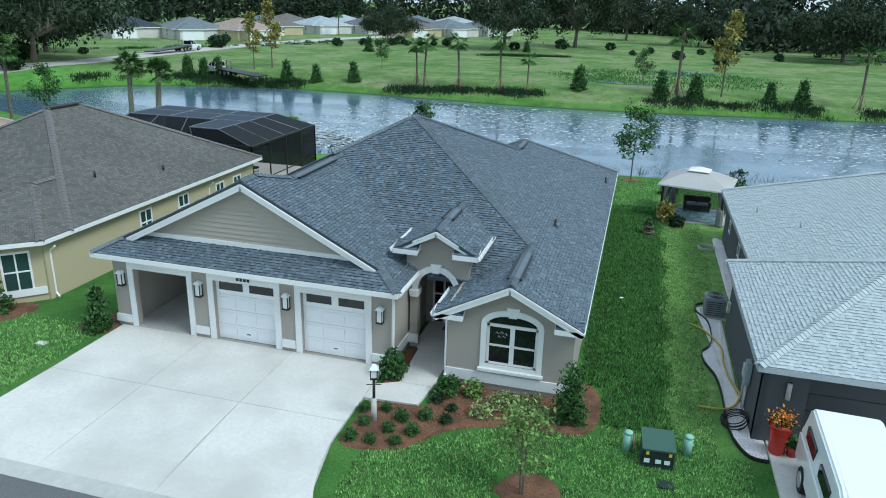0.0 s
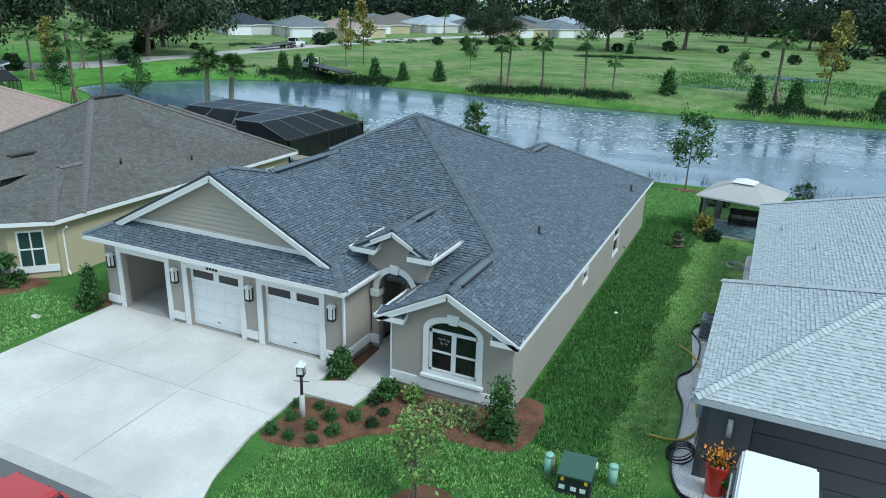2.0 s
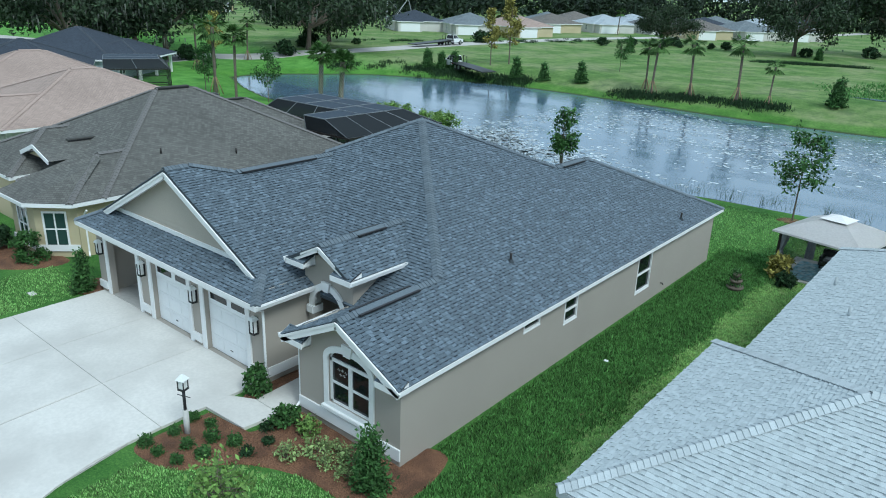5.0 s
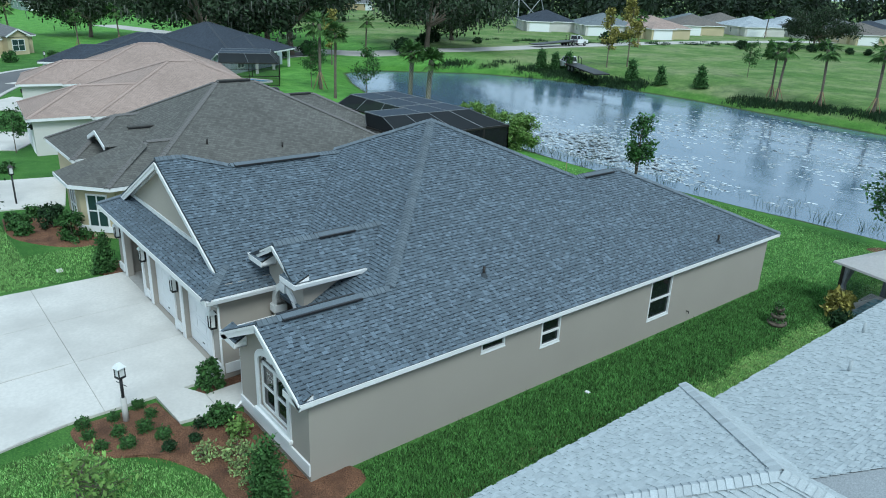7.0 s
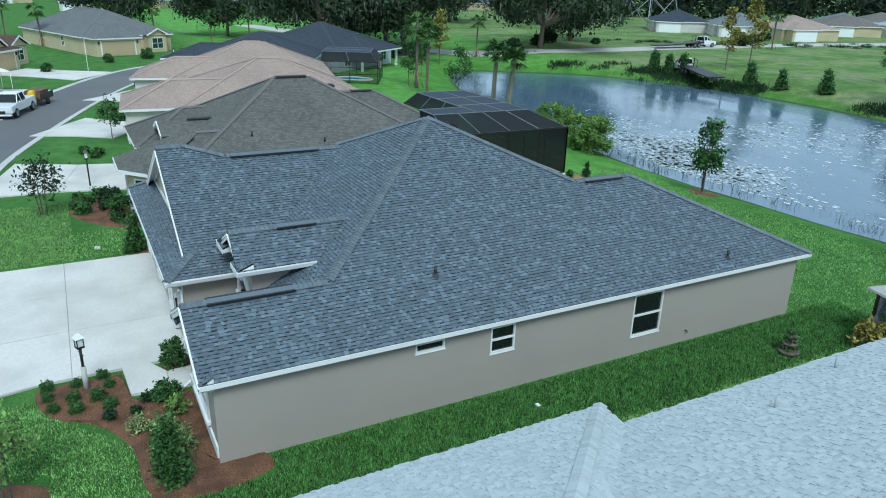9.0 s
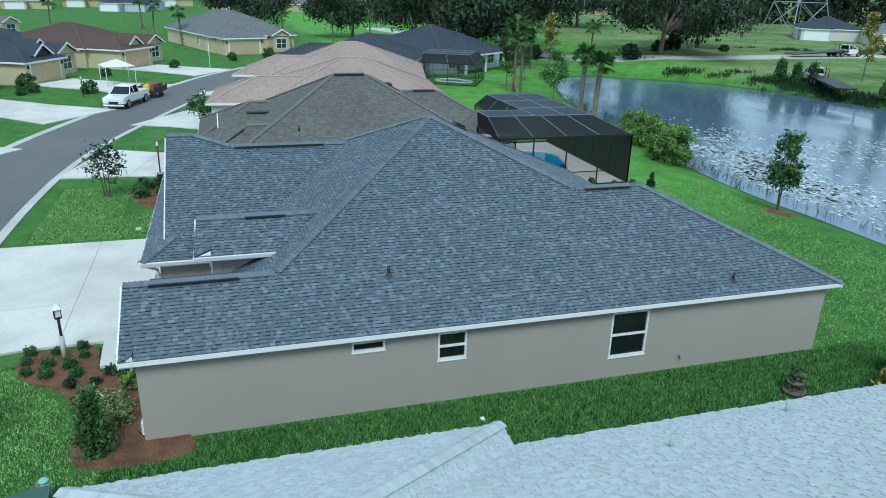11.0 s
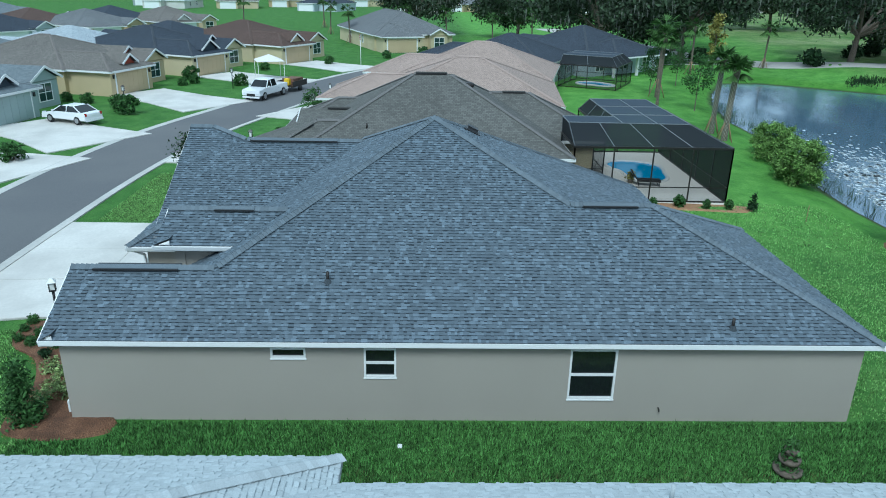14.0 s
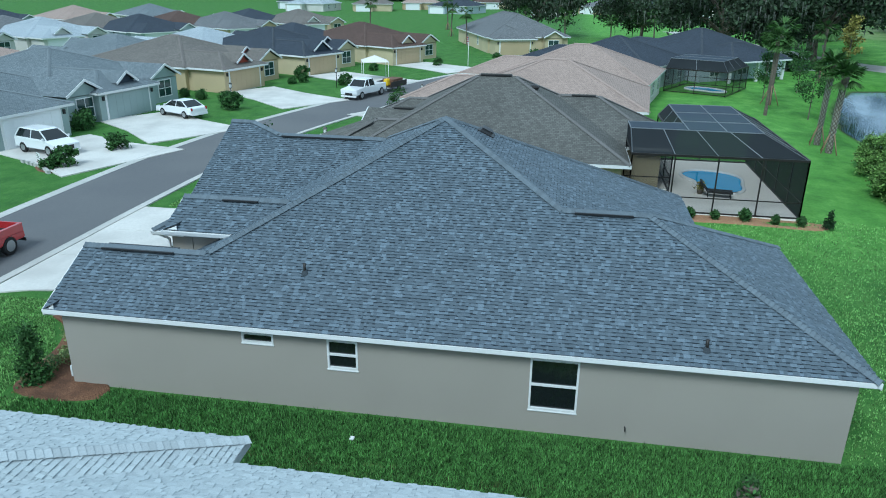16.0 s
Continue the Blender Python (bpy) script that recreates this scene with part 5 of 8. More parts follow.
_fd = [[(-25.9, 0.9, 2.68), (-25.2, -0.35, 2.68), (-24.0, 3.4, 4.15)], [(-25.2, -0.35, 2.68), (-22.3, -0.35, 2.68), (-22.9, 3.6, 4.0), (-24.0, 3.4, 4.15)], [(-22.3, -0.35, 2.68), (-20.8, 1.1, 2.68), (-22.9, 3.6, 4.0)]]
n1roof = roof_mesh("roof", _fa, ROOF_BROWN, n1)
for _k, _fs in (("wing_roof", _fb), ("wing_roof", _fc), ("bay_roof", _fd), ("wing_roof", _fe)):
    roof_mesh(_k, _fs, ROOF_BROWN, n1)
ridge_caps("ridge_capping", _ra + _rb + _rc[:3] + _re[:3], pm("weathered_cap", (0.155, 0.148, 0.142), 0.25, 0.95, 40, 0.3), n1roof, step=0.25)
gable_front(n1, -28.7, -25.5, 2.2, 8.5, 3.55, 0.35, ROOF_BROWN, WALL_BEIGE)
strip("fascia", [(-20.7, 18.15, 2.59), (-20.7, 1.05, 2.59), (-22.3, -0.38, 2.59), (-25.2, -0.38, 2.59), (-25.9, 0.95, 2.59)], 0.04, 0.17, WHITE, n1)
strip("fascia", [(-26.3, 2.45, 2.59), (-26.3, 0.95, 2.59), (-25.9, 0.95, 2.59)], 0.04, 0.17, WHITE, n1)
strip("fascia", [(-27.2, 2.45, 2.59), (-27.2, 0.95, 2.59), (-33.6, 0.95, 2.59), (-33.6, 2.45, 2.59), (-34.2, 2.45, 2.59), (-34.2, 18.15, 2.59)], 0.04, 0.17, WHITE, n1)
strip("fascia", [(-20.7, 18.15, 2.59), (-25.4, 18.15, 2.59), (-25.4, 20.8, 2.59), (-33.8, 20.8, 2.59)], 0.04, 0.17, WHITE, n1)
box("soffit", (-34.1, 2.5, 2.5), (-20.75, 18.1, 2.53), WHITE, n1)
box("soffit", (-26.45, 1.0, 2.5), (-20.75, 2.44, 2.53), WHITE, n1)
box("soffit", (-33.75, 1.0, 2.5), (-27.45, 2.44, 2.53), WHITE, n1)
for _y0, _y1, _w in ((3.6, 0, 0), (7.6, 0.75, 1.1), (10.6, 0.75, 1.1), (14.0, 0.7, 0.8), (15.8, 0.7, 0.8)):
    if _w:
        house_window(n1, (-21.1, _y0, 1.55), (1, 0), _y1, _w)
house_window(n1, (-23.75, 0.1, 1.35), (0, -1), 0.9, 1.5)
house_window(n1, (-21.88, 0.72, 1.35), (0.707, -0.707), 0.9, 1.5)
for _q in ((-21.12, 1.7), (-21.12, 13.0)):
    strip("downspout", [(_q[0] + 0.3, _q[1], 2.25), (_q[0], _q[1], 2.0), (_q[0], _q[1], 0.2), (_q[0] + 0.25, _q[1] - 0.1, 0.08)], 0.08, 0.07, WHITE, n1, up=(0.2, 1, 0.1))
strip("base_band", [(-25.05, 0.06, 0.45), (-22.48, 0.06, 0.45), (-21.17, 1.37, 0.45)], 0.06, 0.3, WHITE, n1)
for _x, _y, _z, _k in ((-29.6, 14.9, 4.93, 1.5), (-27.45, 9.3, 6.32, 1.9), (-27.1, 3.9, 4.15, 1.4)):
    box("ridge_vent", (_x - 0.17, _y, _z - 0.05), (_x + 0.17, _y + _k, _z + 0.06), ROOF_BROWN, n1roof)
    box("vent_slot", (_x + 0.17, _y, _z - 0.04), (_x + 0.18, _y + _k, _z + 0.01), BLACK, n1roof)
for _x, _y, _z in ((-22.8, 6.6, 3.8), (-22.0, 10.5, 3.37)):
    tube("plumbing_vent", [(_x, _y, _z - 0.1), (_x, _y, _z + 0.28)], 0.05, BRONZE, n1roof)
_b = bmesh.new()
bmesh.ops.create_uvsphere(_b, u_segments=12, v_segments=8, radius=0.26, matrix=Matrix.Translation((-27.0, 12.6, 5.7)) @ Matrix.Diagonal((1.2, 1.2, 0.7, 1)))
part("turbine_vent", _b, BRONZE, n1roof, "round turbine vent")

ROOF_PINK = course_mat("pinkish_tan_shingle", (0.36, 0.275, 0.235), 0.1)
ROOF_NAVY = course_mat("dark_navy_shingle", (0.05, 0.06, 0.078), 0.16)
ROOF_GREY = course_mat("mid_grey_shingle", (0.16, 0.165, 0.17), 0.16)
ROOF_TEAL = course_mat("grey_green_shingle", (0.17, 0.195, 0.21), 0.16)
ROOF_TAUPE = course_mat("taupe_shingle", (0.17, 0.155, 0.14), 0.16)
ROOF_BRN2 = course_mat("dark_brown_shingle", (0.105, 0.07, 0.058), 0.16)
ROOF_PALE = course_mat("pale_blue_grey_shingle", (0.38, 0.42, 0.45), 0.15)
WALL_TAN = pm("tan_stucco", (0.5, 0.4, 0.24), 0.06, 0.9, 50, 0.15)
WALL_YEL = pm("cream_stucco", (0.55, 0.47, 0.3), 0.06, 0.9, 50, 0.15)
WALL_TEAL = pm("pale_teal_stucco", (0.33, 0.4, 0.385), 0.06, 0.9, 50, 0.15)
WALL_WHITE = pm("off_white_stucco", (0.62, 0.6, 0.56), 0.05, 0.9, 50, 0.15)
WALL_BLUEG = pm("pale_blue_stucco", (0.5, 0.56, 0.6), 0.05, 0.9, 50, 0.15)
RED_FILL = pm("red_gable_siding", (0.3, 0.06, 0.035), 0.1, 0.8, 20, 0.1)
DARK_FILL = pm("dark_gable_siding", (0.04, 0.055, 0.075), 0.1, 0.8, 20, 0.1)
DOOR_TAN = pm("tan_door_paint", (0.5, 0.39, 0.24), 0.04, 0.6, 20, 0.05)
DOOR_TEAL = pm("teal_door_paint", (0.33, 0.4, 0.39), 0.04, 0.6, 20, 0.05)

CAPS = {}
for _rm, _c in ((ROOF_PINK, (0.38, 0.29, 0.25)), (ROOF_NAVY, (0.06, 0.07, 0.085)), (ROOF_GREY, (0.18, 0.185, 0.19)), (ROOF_TEAL, (0.19, 0.215, 0.23)), (ROOF_TAUPE, (0.19, 0.17, 0.155)), (ROOF_BRN2, (0.12, 0.08, 0.065)), (ROOF_PALE, (0.4, 0.44, 0.47))):
    CAPS[_rm] = pm(_rm.name + "_cap", _c, 0.2, 0.95, 30, 0.2)
dwelling("house with pinkish tan shingle hip roof and grey walls", pose(-46.5, 6.2, 0, 0, 0, -6), 13, 15, WALL_WHITE, ROOF_PINK, 2.6, 6.8, 4.0, pitch=0.42)
dwelling("house with pinkish tan shingle hip roof beside its twin", pose(-63.1, 8.8, 0, 0, 0, -13), 13, 15, WALL_WHITE, ROOF_PINK, 2.6, 6.8, 3.6, pitch=0.42)
dwelling("house with dark navy shingle roof and covered patio", pose(-78.5, 14.8, 0, 0, 0, -27), 13, 13, WALL_BLUEG, ROOF_NAVY, 2.6, 6.6, 3.6, pitch=0.42)
dwelling("pale blue house with dark navy roof near the oaks", pose(-93.0, 27.5, 0, 0, 0, -52), 15, 15, WALL_BLUEG, ROOF_NAVY, 2.6, 6.6, 5.0, rear=(-5, 5, 3.0), pitch=0.42)


ROW = [(-26.0, WALL_TEAL, ROOF_TEAL, DOORWHITE, (), "pale grey-green"), (-41.5, WALL_TEAL, ROOF_TEAL, DOOR_TEAL, ((-2.6, 2.6, DARK_FILL),), "pale teal"), (-55.5, WALL_TAN, ROOF_TAUPE, DOOR_TAN, ((-2.6, 2.6, RED_FILL), (3.6, 2.8, RED_FILL)), "tan"), (-67.0, WALL_YEL, ROOF_NAVY, DOOR_TAN, ((-2.6, 3.4, DARK_FILL), (3.4, 3.2, DARK_FILL)), "cream"), (-76.0, WALL_YEL, ROOF_BRN2, DOOR_TAN, ((-2.6, 3.0, WALL_YEL),), "tan brown-roofed")]
ROW_AT = [(-33.4, -28.4, 170), (-45.3, -28.0, 169), (-62.7, -24.4, 165), (-78.4, -19.8, 156), (-92.6, -11.0, 150)]
for (_x, _wm, _rm, _dm, _ac, _nm), (_hx, _hy, _hr) in zip(ROW, ROW_AT):
    dwelling(_nm + " stucco house with hip roof across the street", pose(_hx, _hy, 0, 0, 0, _hr), 13.5, 15, _wm, _rm, -3.0, 6.6, 5.0, (2.6, 6.2, 2.6), z=2.5, pitch=0.37, doormat=_dm, accents=_ac)
dwelling("cream house with grey roof and arched window at the bend", pose(-108.5, 8.0, 0, 0, 0, 110), 14, 24, WALL_YEL, ROOF_GREY, -3.4, 6.6, 4.0, (2.5, 5.5, 1.5), doormat=DOOR_TAN)
# back rows, roof after roof
_rg = random.Random(12)
_mats = [(WALL_TEAL, ROOF_NAVY), (WALL_WHITE, ROOF_PALE), (WALL_YEL, ROOF_TAUPE), (WALL_TAN, ROOF_PINK), (WALL_BLUEG, ROOF_NAVY), (WALL_YEL, ROOF_BRN2), (WALL_WHITE, ROOF_TEAL), (WALL_TAN, ROOF_GREY)]
_roof_names = {ROOF_NAVY: "dark navy", ROOF_PALE: "pale blue-grey", ROOF_TAUPE: "taupe", ROOF_PINK: "pinkish tan", ROOF_BRN2: "dark brown", ROOF_TEAL: "grey-green", ROOF_GREY: "mid grey"}
_cnt = 0
for _row, (_ox, _oy) in enumerate(((-6, -23.5), (-13, -47), (-19, -69), (-25, -92))):
    for _i, (_hx, _hy, _hr) in enumerate(ROW_AT + [(-106, -1, 145), (-122, 8, 140)]):
        if _row == 0 and _i == 5 or _row == 0 and _i == 6:
            continue
        _wm, _rm = _mats[(_cnt * 3 + _row) % 8]
        _cnt += 1
        dwelling("house with " + _roof_names[_rm] + " hip roof in the back rows", pose(_hx + _ox - 2 * _row, _hy + _oy, 0, 0, 0, _hr + (180 if _row % 2 == 0 else 0)), 13.5, 14.5, _wm, _rm, -3.0, 6.4, 4.0, (2.6, 6.0, 1.6), z=2.4, pitch=0.36, detail=False, accents=((-2.8, 3.0, WALL_WHITE),) if _cnt % 3 == 0 else (), group="far houses")
# far estate beyond the field and along the golf land
_far = [(-106.6, 143, 52, WALL_WHITE, ROOF_TEAL), (-94.5, 150.5, 70, WALL_YEL, ROOF_PINK), (-122, 138, 52, WALL_WHITE, ROOF_NAVY), (-95, 197, 55, WALL_WHITE, ROOF_PALE), (-103, 178, 50, WALL_YEL, ROOF_TAUPE), (-112, 190, 50, WALL_WHITE, ROOF_TEAL), (-84, 210, 52, WALL_WHITE, ROOF_GREY), (-66, 200, 52, WALL_YEL, ROOF_TAUPE), (-57, 213, 52, WALL_WHITE, ROOF_TEAL), (-75, 228, 52, WALL_WHITE, ROOF_NAVY), (-98, 222, 50, WALL_WHITE, ROOF_PALE), (-92, 242, 50, WALL_YEL, ROOF_GREY), (-80, 252, 50, WALL_WHITE, ROOF_TEAL), (-68, 262, 50, WALL_WHITE, ROOF_PALE), (-48, 226, 50, WALL_WHITE, ROOF_GREY), (-58, 276, 50, WALL_YEL, ROOF_NAVY), (-116, 214, 50, WALL_WHITE, ROOF_TAUPE), (-60, 240, 50, WALL_WHITE, ROOF_PALE)]
for _i in range(16):
    _far.append((-230 - _rg.uniform(0, 60), -90 + _i * 16 + _rg.uniform(-4, 4), _rg.uniform(60, 120), *_mats[_i % 8]))
for _x, _y, _r, _wm, _rm in _far:
    dwelling("small far house with " + _roof_names[_rm] + " roof beyond the fields", pose(_x, _y, max(0.0, gz(_x, _y)), 0, 0, _r), 14, 15, _wm, _rm, -3.0, 6.4, 3.0, None, pitch=0.36, detail=False, group="far houses")

# driveways of the street
def drive_strip(p, q, w, z=0.075):
    p, q = Vector(p), Vector(q)
    s = Vector((-(q - p).y, (q - p).x)).normalized() * w / 2
    d = tagged(new("driveway"), "pale concrete driveway running to the street", "driveway", kind="structure")
    mid = (p + q) / 2
    g = (q - p).normalized() * 0.01
    slab("slab", [(*(p - s), z), (*(p + s), z), (*(mid + s - g), z), (*(mid - s - g), z)], 0.1, CONCRETE, d)
    slab("slab", [(*(mid - s + g), z), (*(mid + s + g), z), (*(q + s * 1.25), z), (*(q - s * 1.25), z)], 0.1, CONCRETE, d)


for _p, _q, _w in (((-31.2, 1.2), (-33.0, -6.6), 6.4), ((-45.8, 2.4), (-49.2, -2.9), 6.2), ((-61.4, 6.2), (-65.2, 2.0), 6.2), ((-75.0, 12.0), (-80.0, 8.6), 6.0), ((-29.8, -23.6), (-25.7, -14.2), 7.4), ((-41.3, -23.2), (-34.6, -13.6), 6.6), ((-58.4, -20.0), (-50.6, -9.4), 6.4), ((-73.4, -16.0), (-66.3, -4.6), 6.4), ((-87.4, -7.8), (-80.6, 1.6), 6.4)):
    drive_strip(_p, _q, _w)

# ---- plants ----
def bush(name, label, category, m, r, h, n, material, seed, size=0.06, group="", conical=False, stem=True):
    """A shrub of many small leaves on short stems."""
    rng = np.random.default_rng(seed)
    t = thing(name, label, category, group, m)
    k = 60
    zz = (rng.beta(1.0, 1.7, k) if conical else rng.uniform(0.08, 1, k)) * h
    rad = r * (np.clip(1.0 - zz / h, 0.03, 1) ** 0.9 if conical else np.sqrt(np.clip(1 - ((zz / h) * 1.5 - 0.6) ** 2, 0.1, 1)))
    a = rng.uniform(0, 6.283, k)
    q = np.sqrt(rng.uniform(0.15, 1, k)) * rad * rng.uniform(0.75, 1.1, k)
    cen = np.stack([q * np.cos(a), q * np.sin(a), zz], 1)
    v, f = cards(n, rng, cen, (0.06 * h if conical else 0.09 * max(r, h * 0.5)) + 0.02, size)
    v[:, 2] = np.abs(v[:, 2])
    mesh_np("foliage", v, f, material, t)
    if stem:
        bm = bmesh.new()
        for i in range(5):
            e = cen[i]
            tube_bm(bm, [(0, 0, -0.05), (e[0] * 0.4, e[1] * 0.4, e[2] * 0.6), tuple(e)], [0.02, 0.014, 0.006], 5)
        part("stem", bm, BARK, t)
    return t


def scatter(proto, places, rng, smin=0.85, smax=1.15):
    for x, y in places:
        copy_thing(proto, Matrix.Translation((x, y, gz(x, y))) @ Matrix.Rotation(rng.uniform(0, 6.28), 4, 'Z') @ Matrix.Diagonal((*([rng.uniform(smin, smax)] * 3), 1)))


_pr = random.Random(4)
_s = bush("shrub", "small clipped round shrub in pine straw", "shrub", pose(-5.8, -4.0, 0.03), 0.21, 0.3, 600, LEAF, 1, 0.036, "round shrubs")
scatter(_s, [(-5.2, -4.0), (-4.5, -3.85), (-4.9, -3.3), (-4.2, -3.25), (-5.7, -3.2), (-5.95, -2.45), (-5.3, -2.3), (-4.7, -2.65), (-4.05, -2.35)], _pr)
_s = bush("shrub", "tiny dark shrub in pine straw", "shrub", pose(-3.4, -2.4, 0.04), 0.19, 0.3, 350, LEAF_DARK, 2, 0.045, "small shrubs")
scatter(_s, [(-3.4, -1.7), (-4.0, -1.35)], _pr)
_s = bush("shrub", "upright glossy green shrub beside the garage", "shrub", pose(-5.78, -0.3, 0.03), 0.42, 0.95, 1100, LEAF, 3, 0.07)
bush("shrub", "dense green shrub under the bay wall", "shrub", pose(-3.75, -0.8, 0.04), 0.42, 0.55, 1000, LEAF, 4, 0.06)
bush("shrub", "loose pale green shrub under the window", "shrub", pose(-2.95, -0.65, 0.04), 0.36, 0.5, 420, LEAF_LIGHT, 5, 0.06)
_v = bush("shrub", "variegated pale green shrub in the front bed", "shrub", pose(-2.5, -1.75, 0.04), 0.36, 0.42, 300, LEAF_VAR, 6, 0.05, "variegated shrubs")
scatter(_v, [(-2.05, -1.1), (-1.45, -1.25), (-1.1, -0.75), (-0.75, -1.25), (-1.75, -0.7)], _pr, 0.85, 1.25)
bush("evergreen", "conical dark green holly in the front bed", "shrub", pose(0.12, -1.2, 0.04), 0.5, 1.95, 2600, LEAF, 7, 0.06, conical=True)
bush("evergreen", "conical green shrub beside the driveway", "shrub", pose(-17.35, -0.3, 0.03), 0.5, 1.6, 2200, LEAF, 8, 0.075, conical=True)
bush("shrub", "pale green shrub at the neighbour's bay", "shrub", pose(-22.2, -0.4, 0), 0.75, 1.3, 1500, LEAF, 9, 0.09)
bush("shrub", "dark purple-green shrub by the neighbour's walk", "shrub", pose(-24.6, -0.8, 0), 0.7, 1.1, 1200, LEAF_DARK, 10, 0.09)
_s = bush("shrub", "round shrub in the neighbour's bed", "shrub", pose(-25.9, -1.9, 0), 0.4, 0.5, 500, LEAF, 11, 0.08, "bed shrubs")
scatter(_s, [(-27.0, -1.3), (-26.6, -2.3), (-25.2, -2.4), (-24.2, -2.2), (-38.0, -0.6), (-38.8, -1.5), (-37.2, -0.9), (-50.5, 2.0), (-51, 3.2)], _pr)
bed("mulch_bed", [(-27.4, -2.7), (-24.0, -2.8), (-21.3, -1.0), (-21.1, 0.9), (-25.0, 0.1), (-26.3, -0.6)], MULCH, "brown mulch bed at the neighbour's front", 0.06, 8)


def leafy_tree(name, label, m, h, r, n, leaf, seed, size, trunk=0.06, base=0.35, stems=1, group="", loose=0.16):
    """A young tree: tapered trunk, limbs and an uneven open crown."""
    rng = np.random.default_rng(seed)
    t = thing(name, label, "tree", group, m)
    bm = bmesh.new()
    cen = []
    for s in range(stems):
        off = rng.normal(0, 0.12, 2) * (stems > 1)
        top = np.array([off[0] * 3 + rng.normal(0, 0.1), off[1] * 3 + rng.normal(0, 0.1), h * 0.93])
        mid = np.array([off[0] * 2, off[1] * 2, h * 0.5])
        tube_bm(bm, [(off[0], off[1], -0.15), tuple(mid), tuple(top)], [trunk, trunk * 0.6, trunk * 0.15], 7)
        for i in range(16):
            z = h * rng.uniform(base, 0.95)
            k = 1 - abs((z / h - base) / (1 - base) - 0.35) * 1.1
            a = rng.uniform(0, 6.283)
            e = np.array([math.cos(a) * r * max(k, 0.15), math.sin(a) * r * max(k, 0.15), z + 0.15 * h * rng.uniform(0, 1)])
            st = np.array([off[0] * 2, off[1] * 2, z])
            tube_bm(bm, [tuple(st), tuple((st + e) / 2 + (0, 0, 0.05 * h * 0.3)), tuple(e)], [trunk * 0.35, trunk * 0.2, 0.006], 5)
            cen += [st * (1 - w) + e * w for w in (0.45, 0.7, 0.9, 1.0)]
    part("trunk", bm, BARK, t)
    v, f = cards(n, rng, cen, loose * r, size)
    mesh_np("crown", v, f, leaf, t)
    return t


leafy_tree("sapling", "sparse young crape myrtle in a pine straw ring", pose(-0.7, -4.85, 0.05), 2.4, 0.8, 1000, LEAF_LIGHT, 31, 0.065, 0.035, 0.35, 3)
leafy_tree("sapling", "young tree with dark leaves by the kerb", pose(-24.6, -4.0, 0), 3.0, 1.1, 700, LEAF_DARK, 32, 0.1, 0.04, 0.35, 3)
leafy_tree("sapling", "small green tree beside a utility box", pose(-42.6, 0.6, 0), 2.8, 0.9, 900, LEAF, 33, 0.1, 0.04, 0.4)
_t = leafy_tree("shore_tree", "young tree with light foliage at the pond edge", Matrix.Translation((1.05, 33.4, gz(1.05, 33.4))), 5.2, 1.5, 1500, LEAF, 34, 0.12, 0.06, 0.3, group="shore trees")
leafy_tree("shore_tree", "three-stemmed slim green tree in a mulch ring by the pond", Matrix.Translation((-15.1, 33.6, gz(-15.1, 33.6))), 4.6, 1.0, 1500, LEAF, 35, 0.13, 0.05, 0.3, 3, "shore trees")
scatter(_t, [(-54.6, 37.2), (-63.6, 35.2), (-72, 41), (-40, 92), (1, 91)], _pr, 0.85, 1.15)
bed("mulch_bed", [(-16.1, 33.2), (-15.1, 32.7), (-14.1, 33.4), (-14.3, 34.4), (-15.5, 34.5)], MULCH, "mulch ring round the shore tree", 0.06, 9)
bed("mulch_bed", [(0.2, 33.0), (1.2, 32.6), (2.0, 33.2), (1.7, 34.0), (0.5, 34.0)], MULCH, "mulch ring round the shore tree", 0.05, 10)
# big soft shrubs on the bank behind the pool cage
_bb = bush("bank_shrub", "large feathery light green shrub on the pond bank", "shrub", Matrix.Translation((-27.4, 34.4, gz(-27.4, 34.4))), 1.6, 2.7, 7000, LEAF_LIGHT, 36, 0.09, "bank shrubs")
scatter(_bb, [(-29.0, 35.0), (-33.4, 35.7), (-35.6, 36.0)], _pr, 0.85, 1.1)
_y = bush("cypress", "slim dark green cypress tree beside the pond", "tree", Matrix.Translation((-40.4, 81, gz(-40.4, 81))), 0.95, 3.1, 2200, LEAF, 37, 0.16, "field trees", conical=True)
scatter(_y, [(-46, 80), (-65.5, 76.4), (-63.2, 77.2), (-61.4, 78.2), (-50.6, 79.6), (3.6, 82), (8.0, 81.8), (17.6, 83.6), (21.6, 84), (-7.4, 82), (-57, 130), (-26, 152), (44, 118)], _pr, 0.8, 1.15)
_y2 = leafy_tree("field_tree", "tall thin pale tree in the field", Matrix.Translation((-56.5, 86, gz(-56.5, 86))), 10, 1.6, 1500, LEAF_YEL, 38, 0.22, 0.12, 0.3, group="field trees")
scatter(_y2, [(11.5, 84), (-84, 50), (-58, 83)], _pr, 0.8, 1.1)


